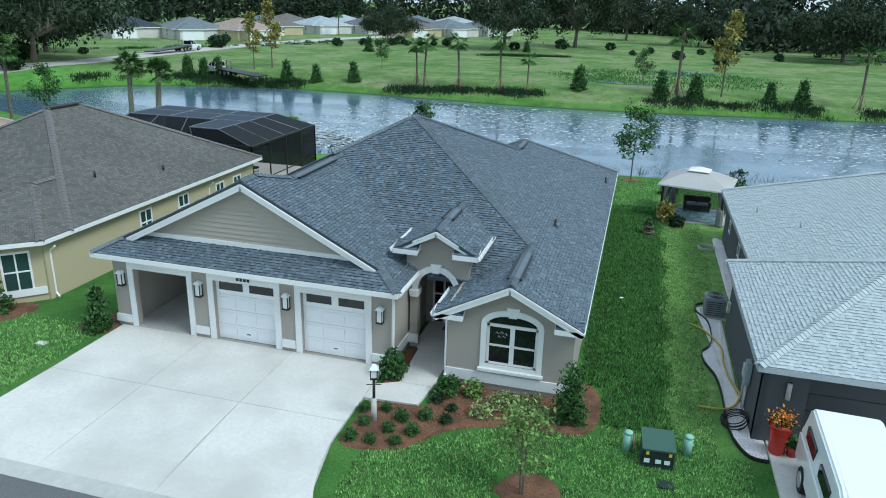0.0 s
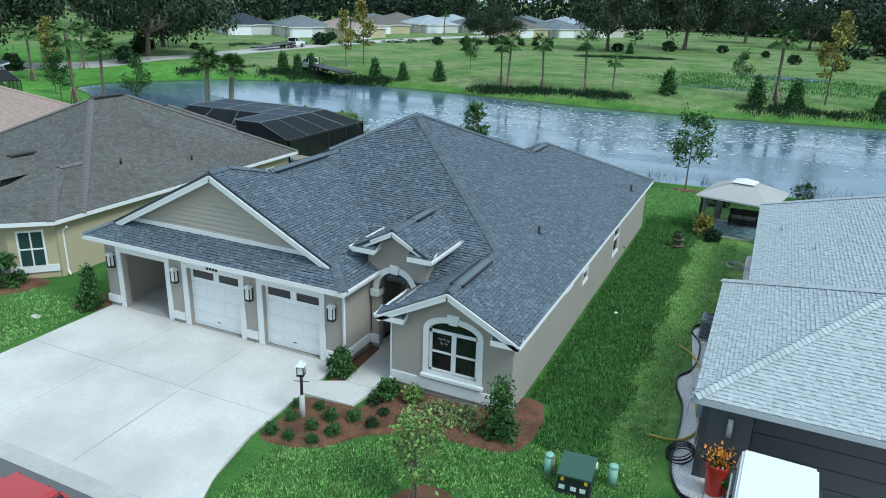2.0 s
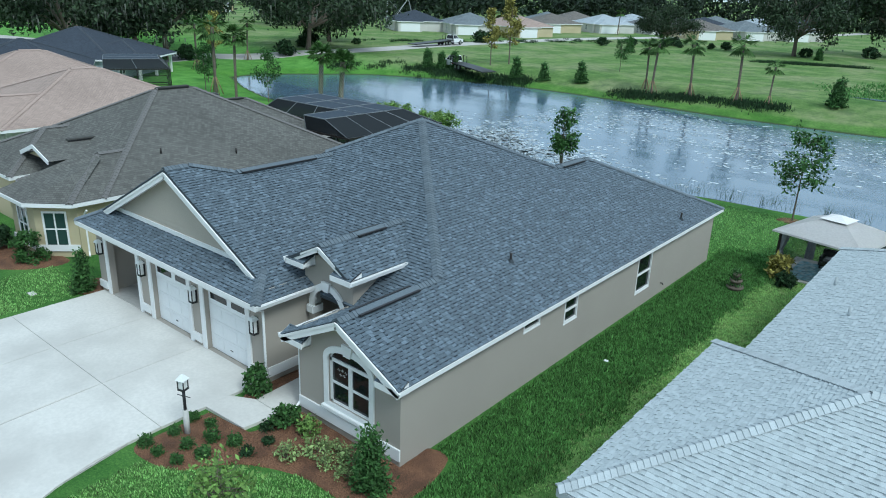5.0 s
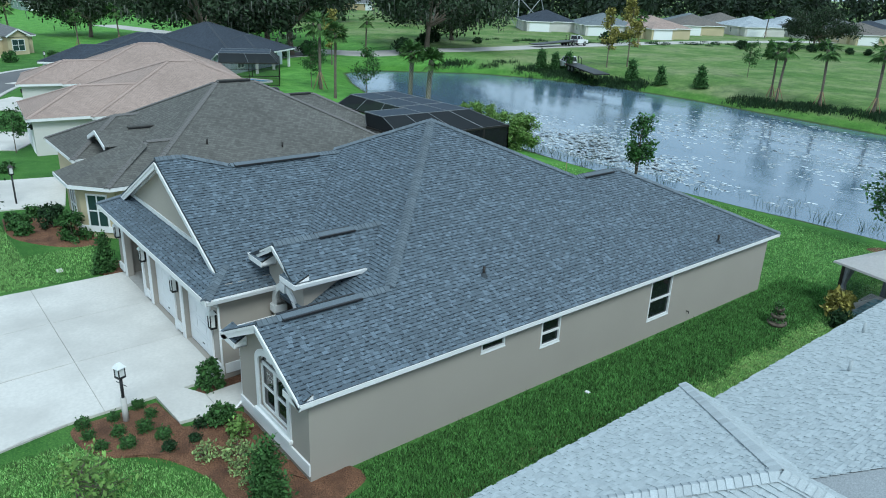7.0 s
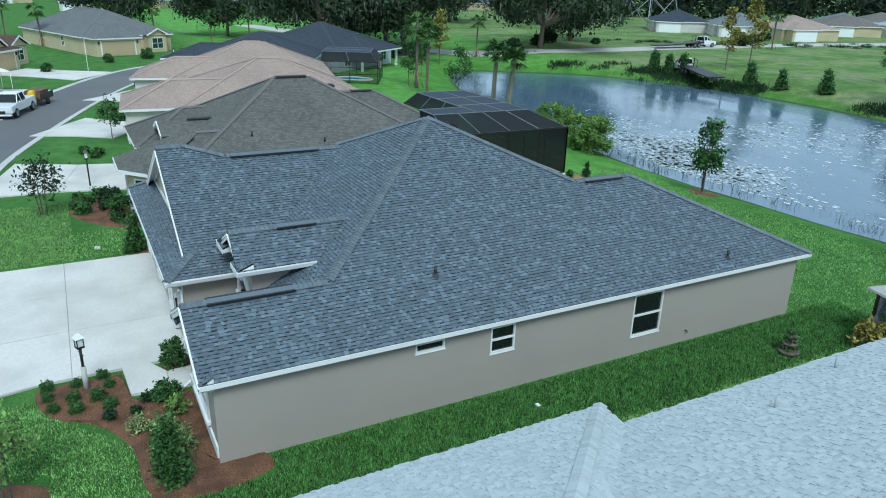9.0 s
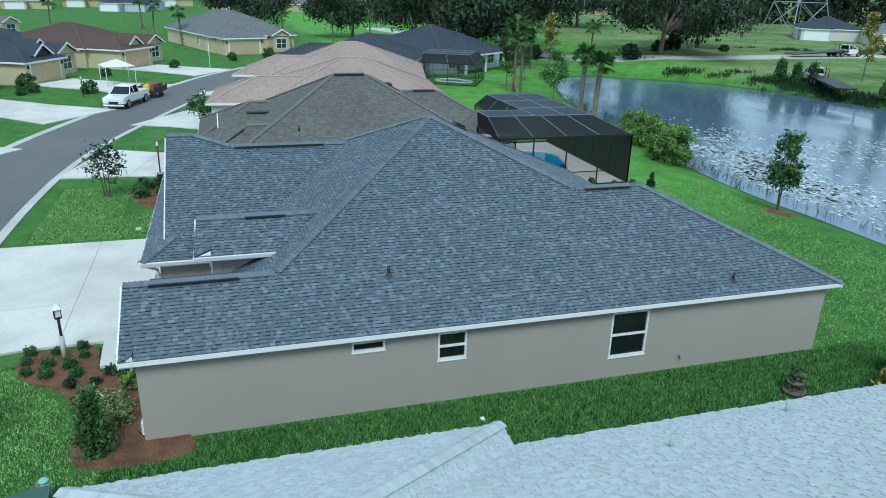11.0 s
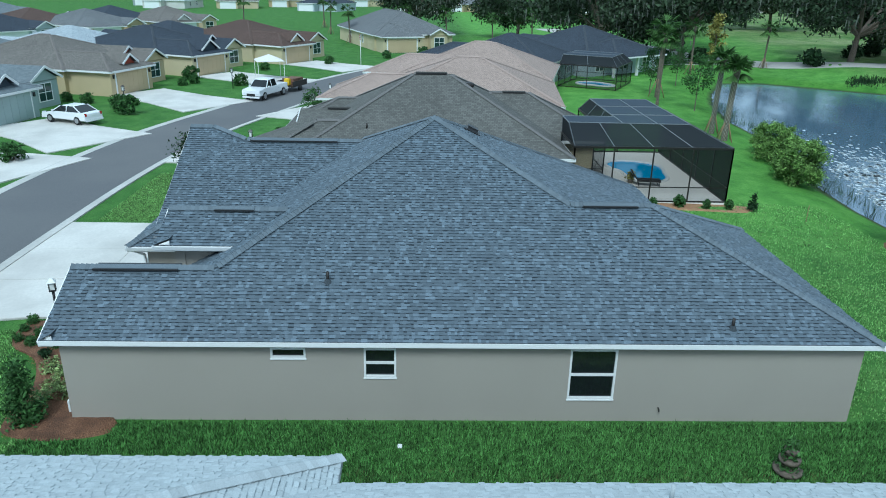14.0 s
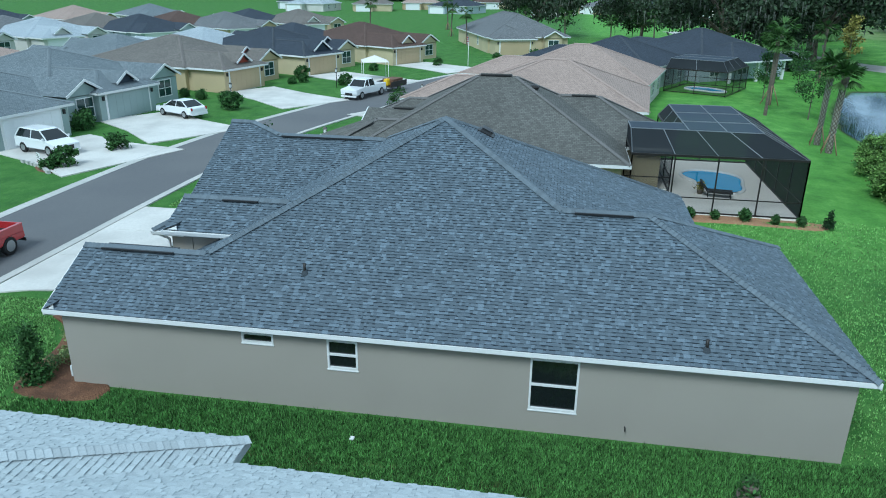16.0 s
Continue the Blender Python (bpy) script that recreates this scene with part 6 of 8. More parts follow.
def oak(name, label, m, h, r, seed, n=13000, size=0.34):
    """A spreading live oak with hanging moss."""
    rng = np.random.default_rng(seed)
    t = thing(name, label, "tree", "live oaks", m)
    bm = bmesh.new()
    th = h * 0.26
    tube_bm(bm, [(0, 0, -0.4), (0.2, 0.1, th * 0.5), (0.3, 0.2, th)], [h * 0.034, h * 0.024, h * 0.022], 10)
    part("trunk", bm, BARK, t)
    cen, low = [], []
    for i in range(15):
        a = i * 2.4 + rng.uniform(-0.4, 0.4)
        q = r * rng.uniform(0.55, 1.0)
        z = h * rng.uniform(0.34, 0.92)
        q *= math.sqrt(max(0.15, 1 - ((z / h - 0.42) / 0.58) ** 2))
        e = np.array([math.cos(a) * q, math.sin(a) * q, z])
        p1 = np.array([0.3 + e[0] * 0.35, 0.2 + e[1] * 0.35, th + (z - th) * 0.55])
        bm = bmesh.new()
        tube_bm(bm, [(0.3, 0.2, th * 0.9), tuple(p1), tuple(e)], [h * 0.018, h * 0.011, h * 0.003], 7)
        for j in range(6):
            w = rng.uniform(0.45, 1.0)
            cen.append(p1 * (1 - w) + e * w + rng.normal(0, 0.09 * r, 3))
        low.append(e + (0, 0, -h * 0.06))
        part("limb", bm, BARK, t)
    v, f = cards(n, rng, cen, (r * 0.1, r * 0.1, h * 0.055), size)
    mesh_np("crown", v, f, LEAF_OAK, t)
    k = 1100
    c = np.array(cen)[rng.integers(0, len(cen), k)] + rng.normal(0, 1, (k, 3)) * (r * 0.1, r * 0.1, h * 0.04)
    ln = rng.uniform(0.4, 1.5, k)
    a = rng.uniform(0, 6.283, k)
    dx = np.stack([np.cos(a), np.sin(a), 0 * a], 1) * 0.12
    dn = np.stack([0 * a, 0 * a, -ln], 1)
    v = np.stack([c - dx, c + dx, c + dn + dx * 0.2, c + dn - dx * 0.2], 1).reshape(-1, 3)
    mesh_np("hanging_moss", v, np.arange(4 * k).reshape(-1, 4), MOSS, t)
    return t


_o1 = oak("live_oak", "huge spreading live oak hung with grey moss", pose(-91, 73.5, gz(-91, 73.5)), 16, 13.5, 51, 16000)
_o2 = oak("live_oak", "dark broad live oak standing in the field", pose(-17.6, 180, gz(-17.6, 180)), 19, 13, 52, 11000, 0.4)
for _x, _y, _s, _p in ((-97, 50, 0.92, _o2), (-107, 39, 0.95, _o1), (-116, 55, 0.95, _o2), (-137, 29, 0.8, _o1), (-146, 62, 0.85, _o1), (-145, 8, 0.75, _o2), (-104, 90, 0.8, _o2)):
    copy_thing(_p, Matrix.Translation((_x, _y, gz(_x, _y))) @ Matrix.Rotation(_x, 4, 'Z') @ Matrix.Diagonal((_s, _s, _s, 1)))
for _x, _y, _s, _p in ((-32.6, 159, 0.85, _o2), (-66, 167, 0.6, _o1), (45, 168, 1.0, _o1), (64, 184, 0.95, _o2), (12, 215, 0.8, _o1), (30, 230, 0.9, _o2), (-6, 236, 0.8, _o2), (90, 205, 1.0, _o1), (-150, 120, 0.9, _o2), (-165, 95, 1.0, _o1), (-175, 140, 1.0, _o2)):
    copy_thing(_p, Matrix.Translation((_x, _y, gz(_x, _y))) @ Matrix.Rotation(_x * 2, 4, 'Z') @ Matrix.Diagonal((_s, _s, _s, 1)))


def palm(name, label, m, h, seed, lean=0.0, fronds=28, trunk=0.14, stakes=True, fl=1.5, group="palms", patterned=False):
    """A cabbage palm with a ball of fan fronds, propped by stakes."""
    rng = np.random.default_rng(seed)
    t = thing(name, label, "palm", group, m)
    bm = bmesh.new()
    k = 14
    tube_bm(bm, [(lean * (i / k) ** 2, 0, h * i / k - (0.3 if i == 0 else 0)) for i in range(k + 1)], [trunk * (1.15 if i < 2 else 1.0 if i < k - 1 else 1.25) * (1.0 + 0.07 * (i % 2)) for i in range(k + 1)], 9)
    trunk_ob = part("trunk", bm, PALM_BARK if patterned else BARK, t)
    if patterned:
        bm = bmesh.new()
        for i in range(int(h / 0.17)):
            for j in range(6):
                a, q = (j + 0.5 * (i % 2)) * 1.047, (i + 0.5) * 0.17 / h
                x, z = lean * q * q, q * h
                c, sn = math.cos(a), math.sin(a)
                vs = [bm.verts.new((x + c * r - sn * w, sn * r + c * w, z + dz)) for r, w, dz in ((trunk * 1.02, 0, -0.15), (trunk * 1.16, 0.07, 0), (trunk * 1.34, 0, 0.12), (trunk * 1.16, -0.07, 0))]
                bm.faces.new(vs)
        part("stub_layer", bm, BOOT, trunk_ob, "pale crossing leaf stubs on the trunk")
    V, F = [], []
    for i in range(fronds):
        a = i * 2.399 + rng.uniform(-0.2, 0.2)
        el = rng.uniform(-0.7, 1.3)
        d = np.array([math.cos(a) * math.cos(el), math.sin(a) * math.cos(el), math.sin(el)])
        sd = np.array([-math.sin(a), math.cos(a), 0])
        base = np.array([lean, 0, h])
        hub = base + d * fl * 0.55
        for j in range(11):
            w = (j - 5) / 5.0
            tip = hub + (d * math.cos(w * 1.2) + sd * math.sin(w * 1.2)) * fl * 0.75 + np.array([0, 0, -0.28 * fl * (0.5 + w * w)])
            c = len(V)
            x = np.cross(tip - hub, (0, 0, 1.0))
            x = x / (np.linalg.norm(x) + 1e-6) * 0.09
            V += [hub - x * 0.5, hub + x * 0.5, (hub + tip) / 2 + x + (0, 0, 0.06), tip, (hub + tip) / 2 - x + (0, 0, 0.06)]
            F.append((c, c + 1, c + 2, c + 3, c + 4))
        c = len(V)
        V += [base - sd * 0.03, base + sd * 0.03, hub + sd * 0.02, hub - sd * 0.02]
        F.append((c, c + 1, c + 2, c + 3))
    mesh_ob("frond", V, F, LEAF_PALM, t)
    if stakes:
        for i in range(4):
            a = i * 1.571 + 0.5
            tube("stake", [(math.cos(a) * 0.8, math.sin(a) * 0.8, -0.1), (lean * 0.05 + math.cos(a) * 0.12, math.sin(a) * 0.12, 1.7)], 0.045, STAKE, t, 5)
    return t


BOOT = pm("palm_boot", (0.36, 0.34, 0.3), 0.3, 0.9, 12, 0.4)
PALM_BARK = pm("palm_boot_bark", (0.17, 0.145, 0.115), 0.5, 0.95, 5, 0.9, big=0.7, bigscale=3.5, tint=(0.1, 0.08, 0.06), bumpdist=0.06)
palm("cabbage_palm", "cabbage palm with diamond-patterned bark on the bank", Matrix.Translation((-39.9, 34.4, gz(-39.9, 34.4))), 5.7, 61, 0.45, trunk=0.21, fl=1.2, patterned=True)
palm("cabbage_palm", "leaning cabbage palm with rough trunk on the bank", Matrix.Translation((-42.7, 34.4, gz(-42.7, 34.4))), 6.2, 62, 0.3, trunk=0.19, fl=1.2, patterned=True)
palm("cabbage_palm", "tall straight cabbage palm with smooth trunk", Matrix.Translation((-55.2, 33.5, gz(-55.2, 33.5))), 6.9, 63, 0.25, fl=1.2, stakes=False)
_pl = palm("cabbage_palm", "staked cabbage palm planted beyond the pond", Matrix.Translation((-29, 79.5, gz(-29, 79.5))), 6.4, 64, 0.3, 16)
for _x, _y, _s in ((-30.6, 81, 0.85), (-24, 79.8, 1.0), (-18, 79.6, 1.05), (-14.2, 79.6, 0.7), (5.7, 83, 1.25), (28.5, 84.0, 1.1), (-62, 35.5, 1.15), (-84, 47, 1.0), (-90, 60, 0.9), (-80, 120, 1.0), (-66, 170, 1.0), (-90, 190, 1.0), (-122, 30, 0.9), (-126, 14, 0.9), (-120, -4, 0.9), (-132, 6, 0.9), (-140, -10, 0.9), (-116, 22, 0.8), (-148, -30, 1.0), (-160, -14, 1.0)):
    copy_thing(_pl, Matrix.Translation((_x, _y, gz(_x, _y))) @ Matrix.Rotation(_x * 3, 4, 'Z') @ Matrix.Diagonal((_s, _s, _s, 1)))


def tuft_field(name, label, places, rng, h, material, per=1, spread=0.25, width=0.05):
    """Upright blades in clumps, as one stuff."""
    p = np.repeat(np.asarray(places), per, 0) + rng.normal(0, spread, (len(places) * per, 2))
    z = ground_z(p[:, 0], p[:, 1])
    n = len(p)
    a = rng.uniform(0, 6.283, n)
    hh = h * rng.uniform(0.5, 1.3, n)
    le = rng.normal(0, 0.35, (n, 2)) * hh[:, None]
    d = np.stack([np.cos(a), np.sin(a)], 1) * width
    b = np.concatenate([p, z[:, None] - 0.02], 1)
    v = np.stack([b + np.concatenate([d, 0 * z[:, None]], 1), b - np.concatenate([d, 0 * z[:, None]], 1), np.concatenate([p + le, (z + hh)[:, None]], 1)], 1).reshape(-1, 3)
    ob = mesh_np(name, v, np.arange(3 * n).reshape(-1, 3), material)
    return tagged(ob, label, "grass", kind="stuff")


_ng = np.random.default_rng(77)
# ornamental grasses in the beds beyond the pond
def along(p, q, n, wob):
    t = _ng.uniform(0, 1, n)[:, None]
    return np.array(p) * (1 - t) + np.array(q) * t + _ng.normal(0, wob, (n, 2))


_beds = np.concatenate([along((-33.5, 78.6), (-12, 79.2), 110, 0.5), along((1.3, 79.2), (24, 82.4), 80, 0.7), along((-33, 135), (-15, 142), 90, 0.6), along((-68, 74.6), (-48, 79), 120, 0.7), along((-77, 66), (-71, 75), 24, 0.7), along((27, 82.5), (60, 88), 60, 0.6), along((-100, 100), (-76, 158), 60, 2)])
tuft_field("ornamental_grass", "dark green ornamental grasses in beds beyond the pond", _beds, _ng, 0.45, LEAF_DARK, 45, 0.5, 0.06)
_reeds = np.concatenate([np.array([[x, np.interp(x, [p[0] for p in NEAR_SHORE], [p[1] for p in NEAR_SHORE]) + _ng.uniform(0.3, 4.5)] for x in _ng.uniform(-26, 40, 420)]), np.array([[x, np.interp(x, [p[0] for p in NEAR_SHORE], [p[1] for p in NEAR_SHORE]) + _ng.uniform(-0.8, 1.0)] for x in _ng.uniform(-62, -22, 130)])])
tuft_field("reeds", "dark reeds standing in the shallow water", _reeds, _ng, 1.0, LEAF_DARK, 6, 0.14, 0.02)
# lily pads and floating weed, coloured pale to stand in for sky glints
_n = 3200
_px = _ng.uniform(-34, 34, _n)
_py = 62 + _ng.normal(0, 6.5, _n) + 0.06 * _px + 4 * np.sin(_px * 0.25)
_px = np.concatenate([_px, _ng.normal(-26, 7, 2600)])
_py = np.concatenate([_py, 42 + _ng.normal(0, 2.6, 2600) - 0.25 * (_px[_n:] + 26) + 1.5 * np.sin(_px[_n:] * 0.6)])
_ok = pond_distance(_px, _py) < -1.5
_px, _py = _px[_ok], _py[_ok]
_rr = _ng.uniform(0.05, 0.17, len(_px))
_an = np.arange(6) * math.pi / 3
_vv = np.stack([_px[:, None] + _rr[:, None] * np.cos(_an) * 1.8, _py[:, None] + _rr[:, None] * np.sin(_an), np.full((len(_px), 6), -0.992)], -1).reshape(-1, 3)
tagged(mesh_np("lily_pads", _vv, np.arange(6 * len(_px)).reshape(-1, 6), pm("lily_pad_glint", (0.55, 0.6, 0.62), 0.3, 0.35, 4, 0, island=0.4)), "floating lily pads and weed on the pond, coloured pale as glints", "water plants", kind="stuff")
# lawn blades near the house
def lawn(x0, x1, y0, y1, n):
    p = np.stack([_ng.uniform(x0, x1, n), _ng.uniform(y0, y1, n)], 1)
    return p


_lp = np.concatenate([lawn(0.15, 5.2, -7.2, 24, 60000), lawn(-6.2, 0.2, -7.2, -1.9, 16000), lawn(-21, -17, -6, 12, 15000), lawn(-26.5, -17.3, -6.6, -2.9, 16000), lawn(-10, 8, 22.5, 34, 26000), lawn(-22, -10, 20, 33, 12000)])
_x, _y = _lp[:, 0], _lp[:, 1]
_keep = ~((_x < -5.3) & (_y > -7.9) & (_x > -17.2) & (_y < 1)) & ~((_x < 1.05) & (_x > -6.3) & (_y > -4.35) & (_y < 1.3) & (_y > -4.4 + np.clip((_x + 5.0) * 0.75, 0, 2.6))) & ~((_x < -0.02) & (_y > 0) & (_y < 22.2)) & ~((_x > 4.35) & (_y < 9.6) & (_y > -1.6)) & ~((np.abs(_x + 0.6) < 0.85) & (np.abs(_y + 4.9) < 0.9))
_lp = _lp[_keep]
_olds = (_lp[:, 0] > 3.0 - 0.12 * np.sin(_lp[:, 1] * 1.7) - _ng.normal(0, 0.15, len(_lp))) & (_lp[:, 1] > -1) & (_lp[:, 1] < 27)
_sod = ~_olds & (_lp[:, 0] > 0) & (_lp[:, 0] < 3.4) & (_lp[:, 1] > -1) & (_lp[:, 1] < 25)
tuft_field("new_sod", "dark thick new sod along the house wall", _lp[_sod], _ng, 0.1, leafmat("sod_blade", (0.1, 0.225, 0.056), 0.9), 4, 0.04, 0.02)
tuft_field("lawn_grass", "short green lawn grass round the house", _lp[~_olds & ~_sod], _ng, 0.07, leafmat("grass_blade", (0.22, 0.39, 0.12), 0.85), 2, 0.03, 0.022)
tuft_field("older_lawn_grass", "thin yellowing older lawn grass", _lp[_olds], _ng, 0.05, leafmat("old_grass_blade", (0.3, 0.46, 0.15), 0.85), 2, 0.03, 0.02)

# far woods all round
def woods(name, pts, n, hlo, hhi, seed, size):
    rng = np.random.default_rng(seed)
    pts = np.asarray(pts, float)
    seg = rng.integers(0, len(pts) - 1, n)
    w = rng.uniform(0, 1, (n, 1))
    c = pts[seg] * (1 - w) + pts[seg + 1] * w + rng.normal(0, 9, (n, 2))
    hh = rng.uniform(hlo, hhi, n)
    ce = []
    for (x, y), h in zip(c, hh):
        r = h * 0.33
        for k in range(9):
            a, q = rng.uniform(0, 6.283), r * math.sqrt(rng.uniform(0, 1))
            ce.append((x + q * math.cos(a), y + q * math.sin(a), h * rng.uniform(0.12, 0.93)))
    v, f = cards(n * 80, rng, ce, (1.6, 1.6, 1.3), size)
    return tagged(mesh_np(name, v, f, FARWOOD), "dark line of far woods on the horizon", "woods", kind="stuff")


woods("far_woods", [(-420, 60), (-330, 190), (-230, 300), (-120, 350), (-20, 330), (60, 260), (140, 250), (260, 240), (420, 200)], 620, 13, 22, 81, 1.3)
woods("far_woods", [(-200, 170), (-175, 230), (-130, 320)], 90, 12, 17, 82, 1.1)
woods("far_woods", [(-400, -260), (-370, -100), (-360, 60)], 200, 12, 19, 83, 1.3)
woods("far_woods", [(20, 200), (70, 215), (120, 200)], 60, 9, 15, 84, 1.0)

# wet hollow in the field: dark tall grass round shallow puddles
_a, _q = _ng.uniform(0, 6.283, 170), np.sqrt(_ng.uniform(0, 1, 170))
tuft_field("marsh_grass", "bright green marsh grass in a wet hollow of the field", np.stack([4 + 17 * _q * np.cos(_a), 103 + 14 * _q * np.sin(_a)], 1), _ng, 0.3, leafmat("marsh_blade", (0.09, 0.21, 0.055), 0.5), 26, 1.6, 0.1)
for _k, (_x, _y, _rx, _ry) in enumerate(((7.4, 114, 5.5, 3.5), (-1.2, 91, 6.0, 1.0), (66, 176, 26, 4))):
    _o = [(_x + _rx * math.cos(a) * (1 + 0.2 * math.sin(3 * a)), _y + _ry * math.sin(a), gz(_x, _y) + 0.06) for a in (i * math.pi / 12 for i in range(24))]
    tagged(mesh_ob("puddle", _o, [tuple(range(24))], WATER), "shallow puddle of bright water in the field", "water", kind="structure")
_hd = bush("hedge_shrub", "dark rounded shrub beside the far lane", "shrub", pose(-70, 143, gz(-70, 143)), 1.4, 1.6, 900, LEAF_DARK, 91, 0.2, "far shrubs")
scatter(_hd, [(-66, 150), (-63, 152), (-60, 154), (-57, 156), (-54, 158), (-51, 160), (-48, 161), (-88, 120), (-90, 124), (-92, 128), (-94, 132), (-96, 136), (-98, 140), (-20, 170), (-8, 176), (2, 168), (14, 172), (22, 180), (-2, 158), (8, 150), (30, 160), (-100, 82), (-106, 86), (-96, 90), (-95, 52), (-92, 45), (-60, 160), (16, 140), (-30, 158), (-95, 76), (-88, 66)], _pr, 0.6, 1.4)

# loose pine straw on the front bed
_q = np.stack([_ng.uniform(-6.0, 0.9, 9000), _ng.uniform(-4.2, -0.15, 9000)], 1)
_qk = (_q[:, 1] > -4.1 + np.clip((_q[:, 0] + 5.0) * 0.75, 0, 2.6)) & ((_q[:, 0] > -4.1) | (_q[:, 1] < -1.9))
tuft_field("pine_straw", "loose brown pine straw lying on the front bed", _q[_qk], _ng, 0.05, leafmat("straw", (0.34, 0.18, 0.095), 0.8), 3, 0.06, 0.012)

# ---- pool cage and pool ----
SCREEN = bpy.data.materials.new("insect_screen")
SCREEN.use_nodes = True
_n, _l = SCREEN.node_tree.nodes, SCREEN.node_tree.links
_p = _n["Principled BSDF"]
# the flat top's blue-grey base has sky sheen put into its colour
_p.inputs["Base Color"].default_value, _p.inputs["Roughness"].default_value = (0.04, 0.054, 0.075, 1), 0.8
_tr = _n.new("ShaderNodeBsdfTransparent")
_ms = _n.new("ShaderNodeMixShader")
_p.inputs["Specular IOR Level"].default_value = 0.3
_ms.inputs["Fac"].default_value = 0.96
_l.new(_tr.outputs["BSDF"], _ms.inputs[1])
_l.new(_p.outputs["BSDF"], _ms.inputs[2])
_l.new(_ms.outputs["Shader"], _n["Material Output"].inputs["Surface"])
SCREEN_WALL = SCREEN.copy()
SCREEN_WALL.name = "insect_screen_wall"
next(q for q in SCREEN_WALL.node_tree.nodes if q.type == "MIX_SHADER").inputs["Fac"].default_value = 0.33
SCREEN_SLOPE = SCREEN.copy()
SCREEN_SLOPE.name = "insect_screen_slope"
for _q in (SCREEN_WALL, SCREEN_SLOPE):
    _q.node_tree.nodes["Principled BSDF"].inputs["Base Color"].default_value = (0.012, 0.015, 0.018, 1)
next(q for q in SCREEN_SLOPE.node_tree.nodes if q.type == "MIX_SHADER").inputs["Fac"].default_value = 0.945
POOLWATER = pure("pool_water", (0.02, 0.36, 0.7), 0.05)
_pn = POOLWATER.node_tree.nodes
_w = _pn.new("ShaderNodeTexNoise")
_w.inputs["Scale"].default_value = 3.0
_bp = _pn.new("ShaderNodeBump")
_bp.inputs["Strength"].default_value = 0.25
POOLWATER.node_tree.links.new(_w.outputs["Fac"], _bp.inputs["Height"])
POOLWATER.node_tree.links.new(_bp.outputs["Normal"], _pn["Principled BSDF"].inputs["Normal"])
DECK = pm("pool_deck", (0.8, 0.76, 0.7), 0.08, 0.85, 12, 0.15, big=0.2)
PALEBAR = pm("aluminium_bar", (0.2, 0.215, 0.23), 0.1, 0.5, 10, 0.05)


def pool_cage(lo, hi, ze, zt, ns, bars, m, label, dense=-1):
    """Screened enclosure: upright walls to the eave, steep panels to a flat top. lo, hi: corners of eave and flat top."""
    t = thing("pool_cage", label, "pool enclosure", "pool cages", m)
    lo, hi = [(*p, ze) for p in lo], [(*p, zt) for p in hi]
    c = len(lo)
    for i in range(c):
        a, b, g, h = lo[i], lo[(i + 1) % c], hi[i], hi[(i + 1) % c]
        mesh_ob("screen_panel", [(a[0], a[1], 0.1), (b[0], b[1], 0.1), b, a], [(0, 1, 2, 3)], SCREEN_SLOPE if i == dense else SCREEN_WALL, t)
        mesh_ob("screen_panel", [a, b, h, g], [(0, 1, 2, 3)], SCREEN_SLOPE, t)
        strip("rail", [a, b], 0.08, 0.12, BRONZE, t)
        strip("rail", [(a[0], a[1], 0.95), (b[0], b[1], 0.95)], 0.05, 0.05, BRONZE, t)
        strip("rail", [(a[0], a[1], 0.12), (b[0], b[1], 0.12)], 0.07, 0.08, BRONZE, t)
        strip("rail", [g, h], 0.04, 0.06, PALEBAR, t)
        n = ns[i]
        for k in range(n + 1):
            w = k / n
            q = [a[j] * (1 - w) + b[j] * w for j in range(2)]
            strip("post", [(q[0], q[1], 0.05), (q[0], q[1], ze)], 0.07, 0.07, BRONZE, t, up=(1, 0, 0))
            r = [g[j] * (1 - w) + h[j] * w for j in range(2)]
            strip("rafter", [(q[0], q[1], ze), (r[0], r[1], zt)], 0.035, 0.05, PALEBAR, t, up=(1, 0.3, 0))
    mesh_ob("screen_panel", hi, [tuple(range(c))], SCREEN, t)
    # fine mesh lets the daylight through to the deck
    for panel in t.children:
        if panel.name.startswith("screen_panel"):
            panel.visible_shadow = False
    for x0, y0, x1, y1 in bars:
        strip("roof_bar", [(x0, y0, zt + 0.02), (x1, y1, zt + 0.02)], 0.04, 0.05, PALEBAR, t)
    return t


pool_cage([(-25.4, 18.2), (-21.4, 18.2), (-21.4, 27.1), (-33.8, 27.1), (-33.8, 20.9), (-25.4, 20.9)], [(-25.6, 18.2), (-23.6, 18.2), (-23.4, 25.2), (-32.3, 25.2), (-32.3, 21.3), (-25.6, 21.3)], 3.2, 4.15, (1, 4, 5, 2, 3, 1),
          [(-23.5, 21.3, -25.6, 21.3), (-23.45, 23.3, -32.3, 23.3), (-26.2, 21.3, -26.2, 25.2), (-29.2, 21.3, -29.2, 25.2)], Matrix.Identity(4), "dark screened pool cage with sloping roof panels", 2)
tagged(slab("pool_deck", [(-33.9, 18.2, 0.08), (-21.35, 18.2, 0.08), (-21.35, 27.2, 0.08), (-33.9, 27.2, 0.08)], 0.4, DECK), "pale textured pool deck inside the cage", "deck", kind="structure")


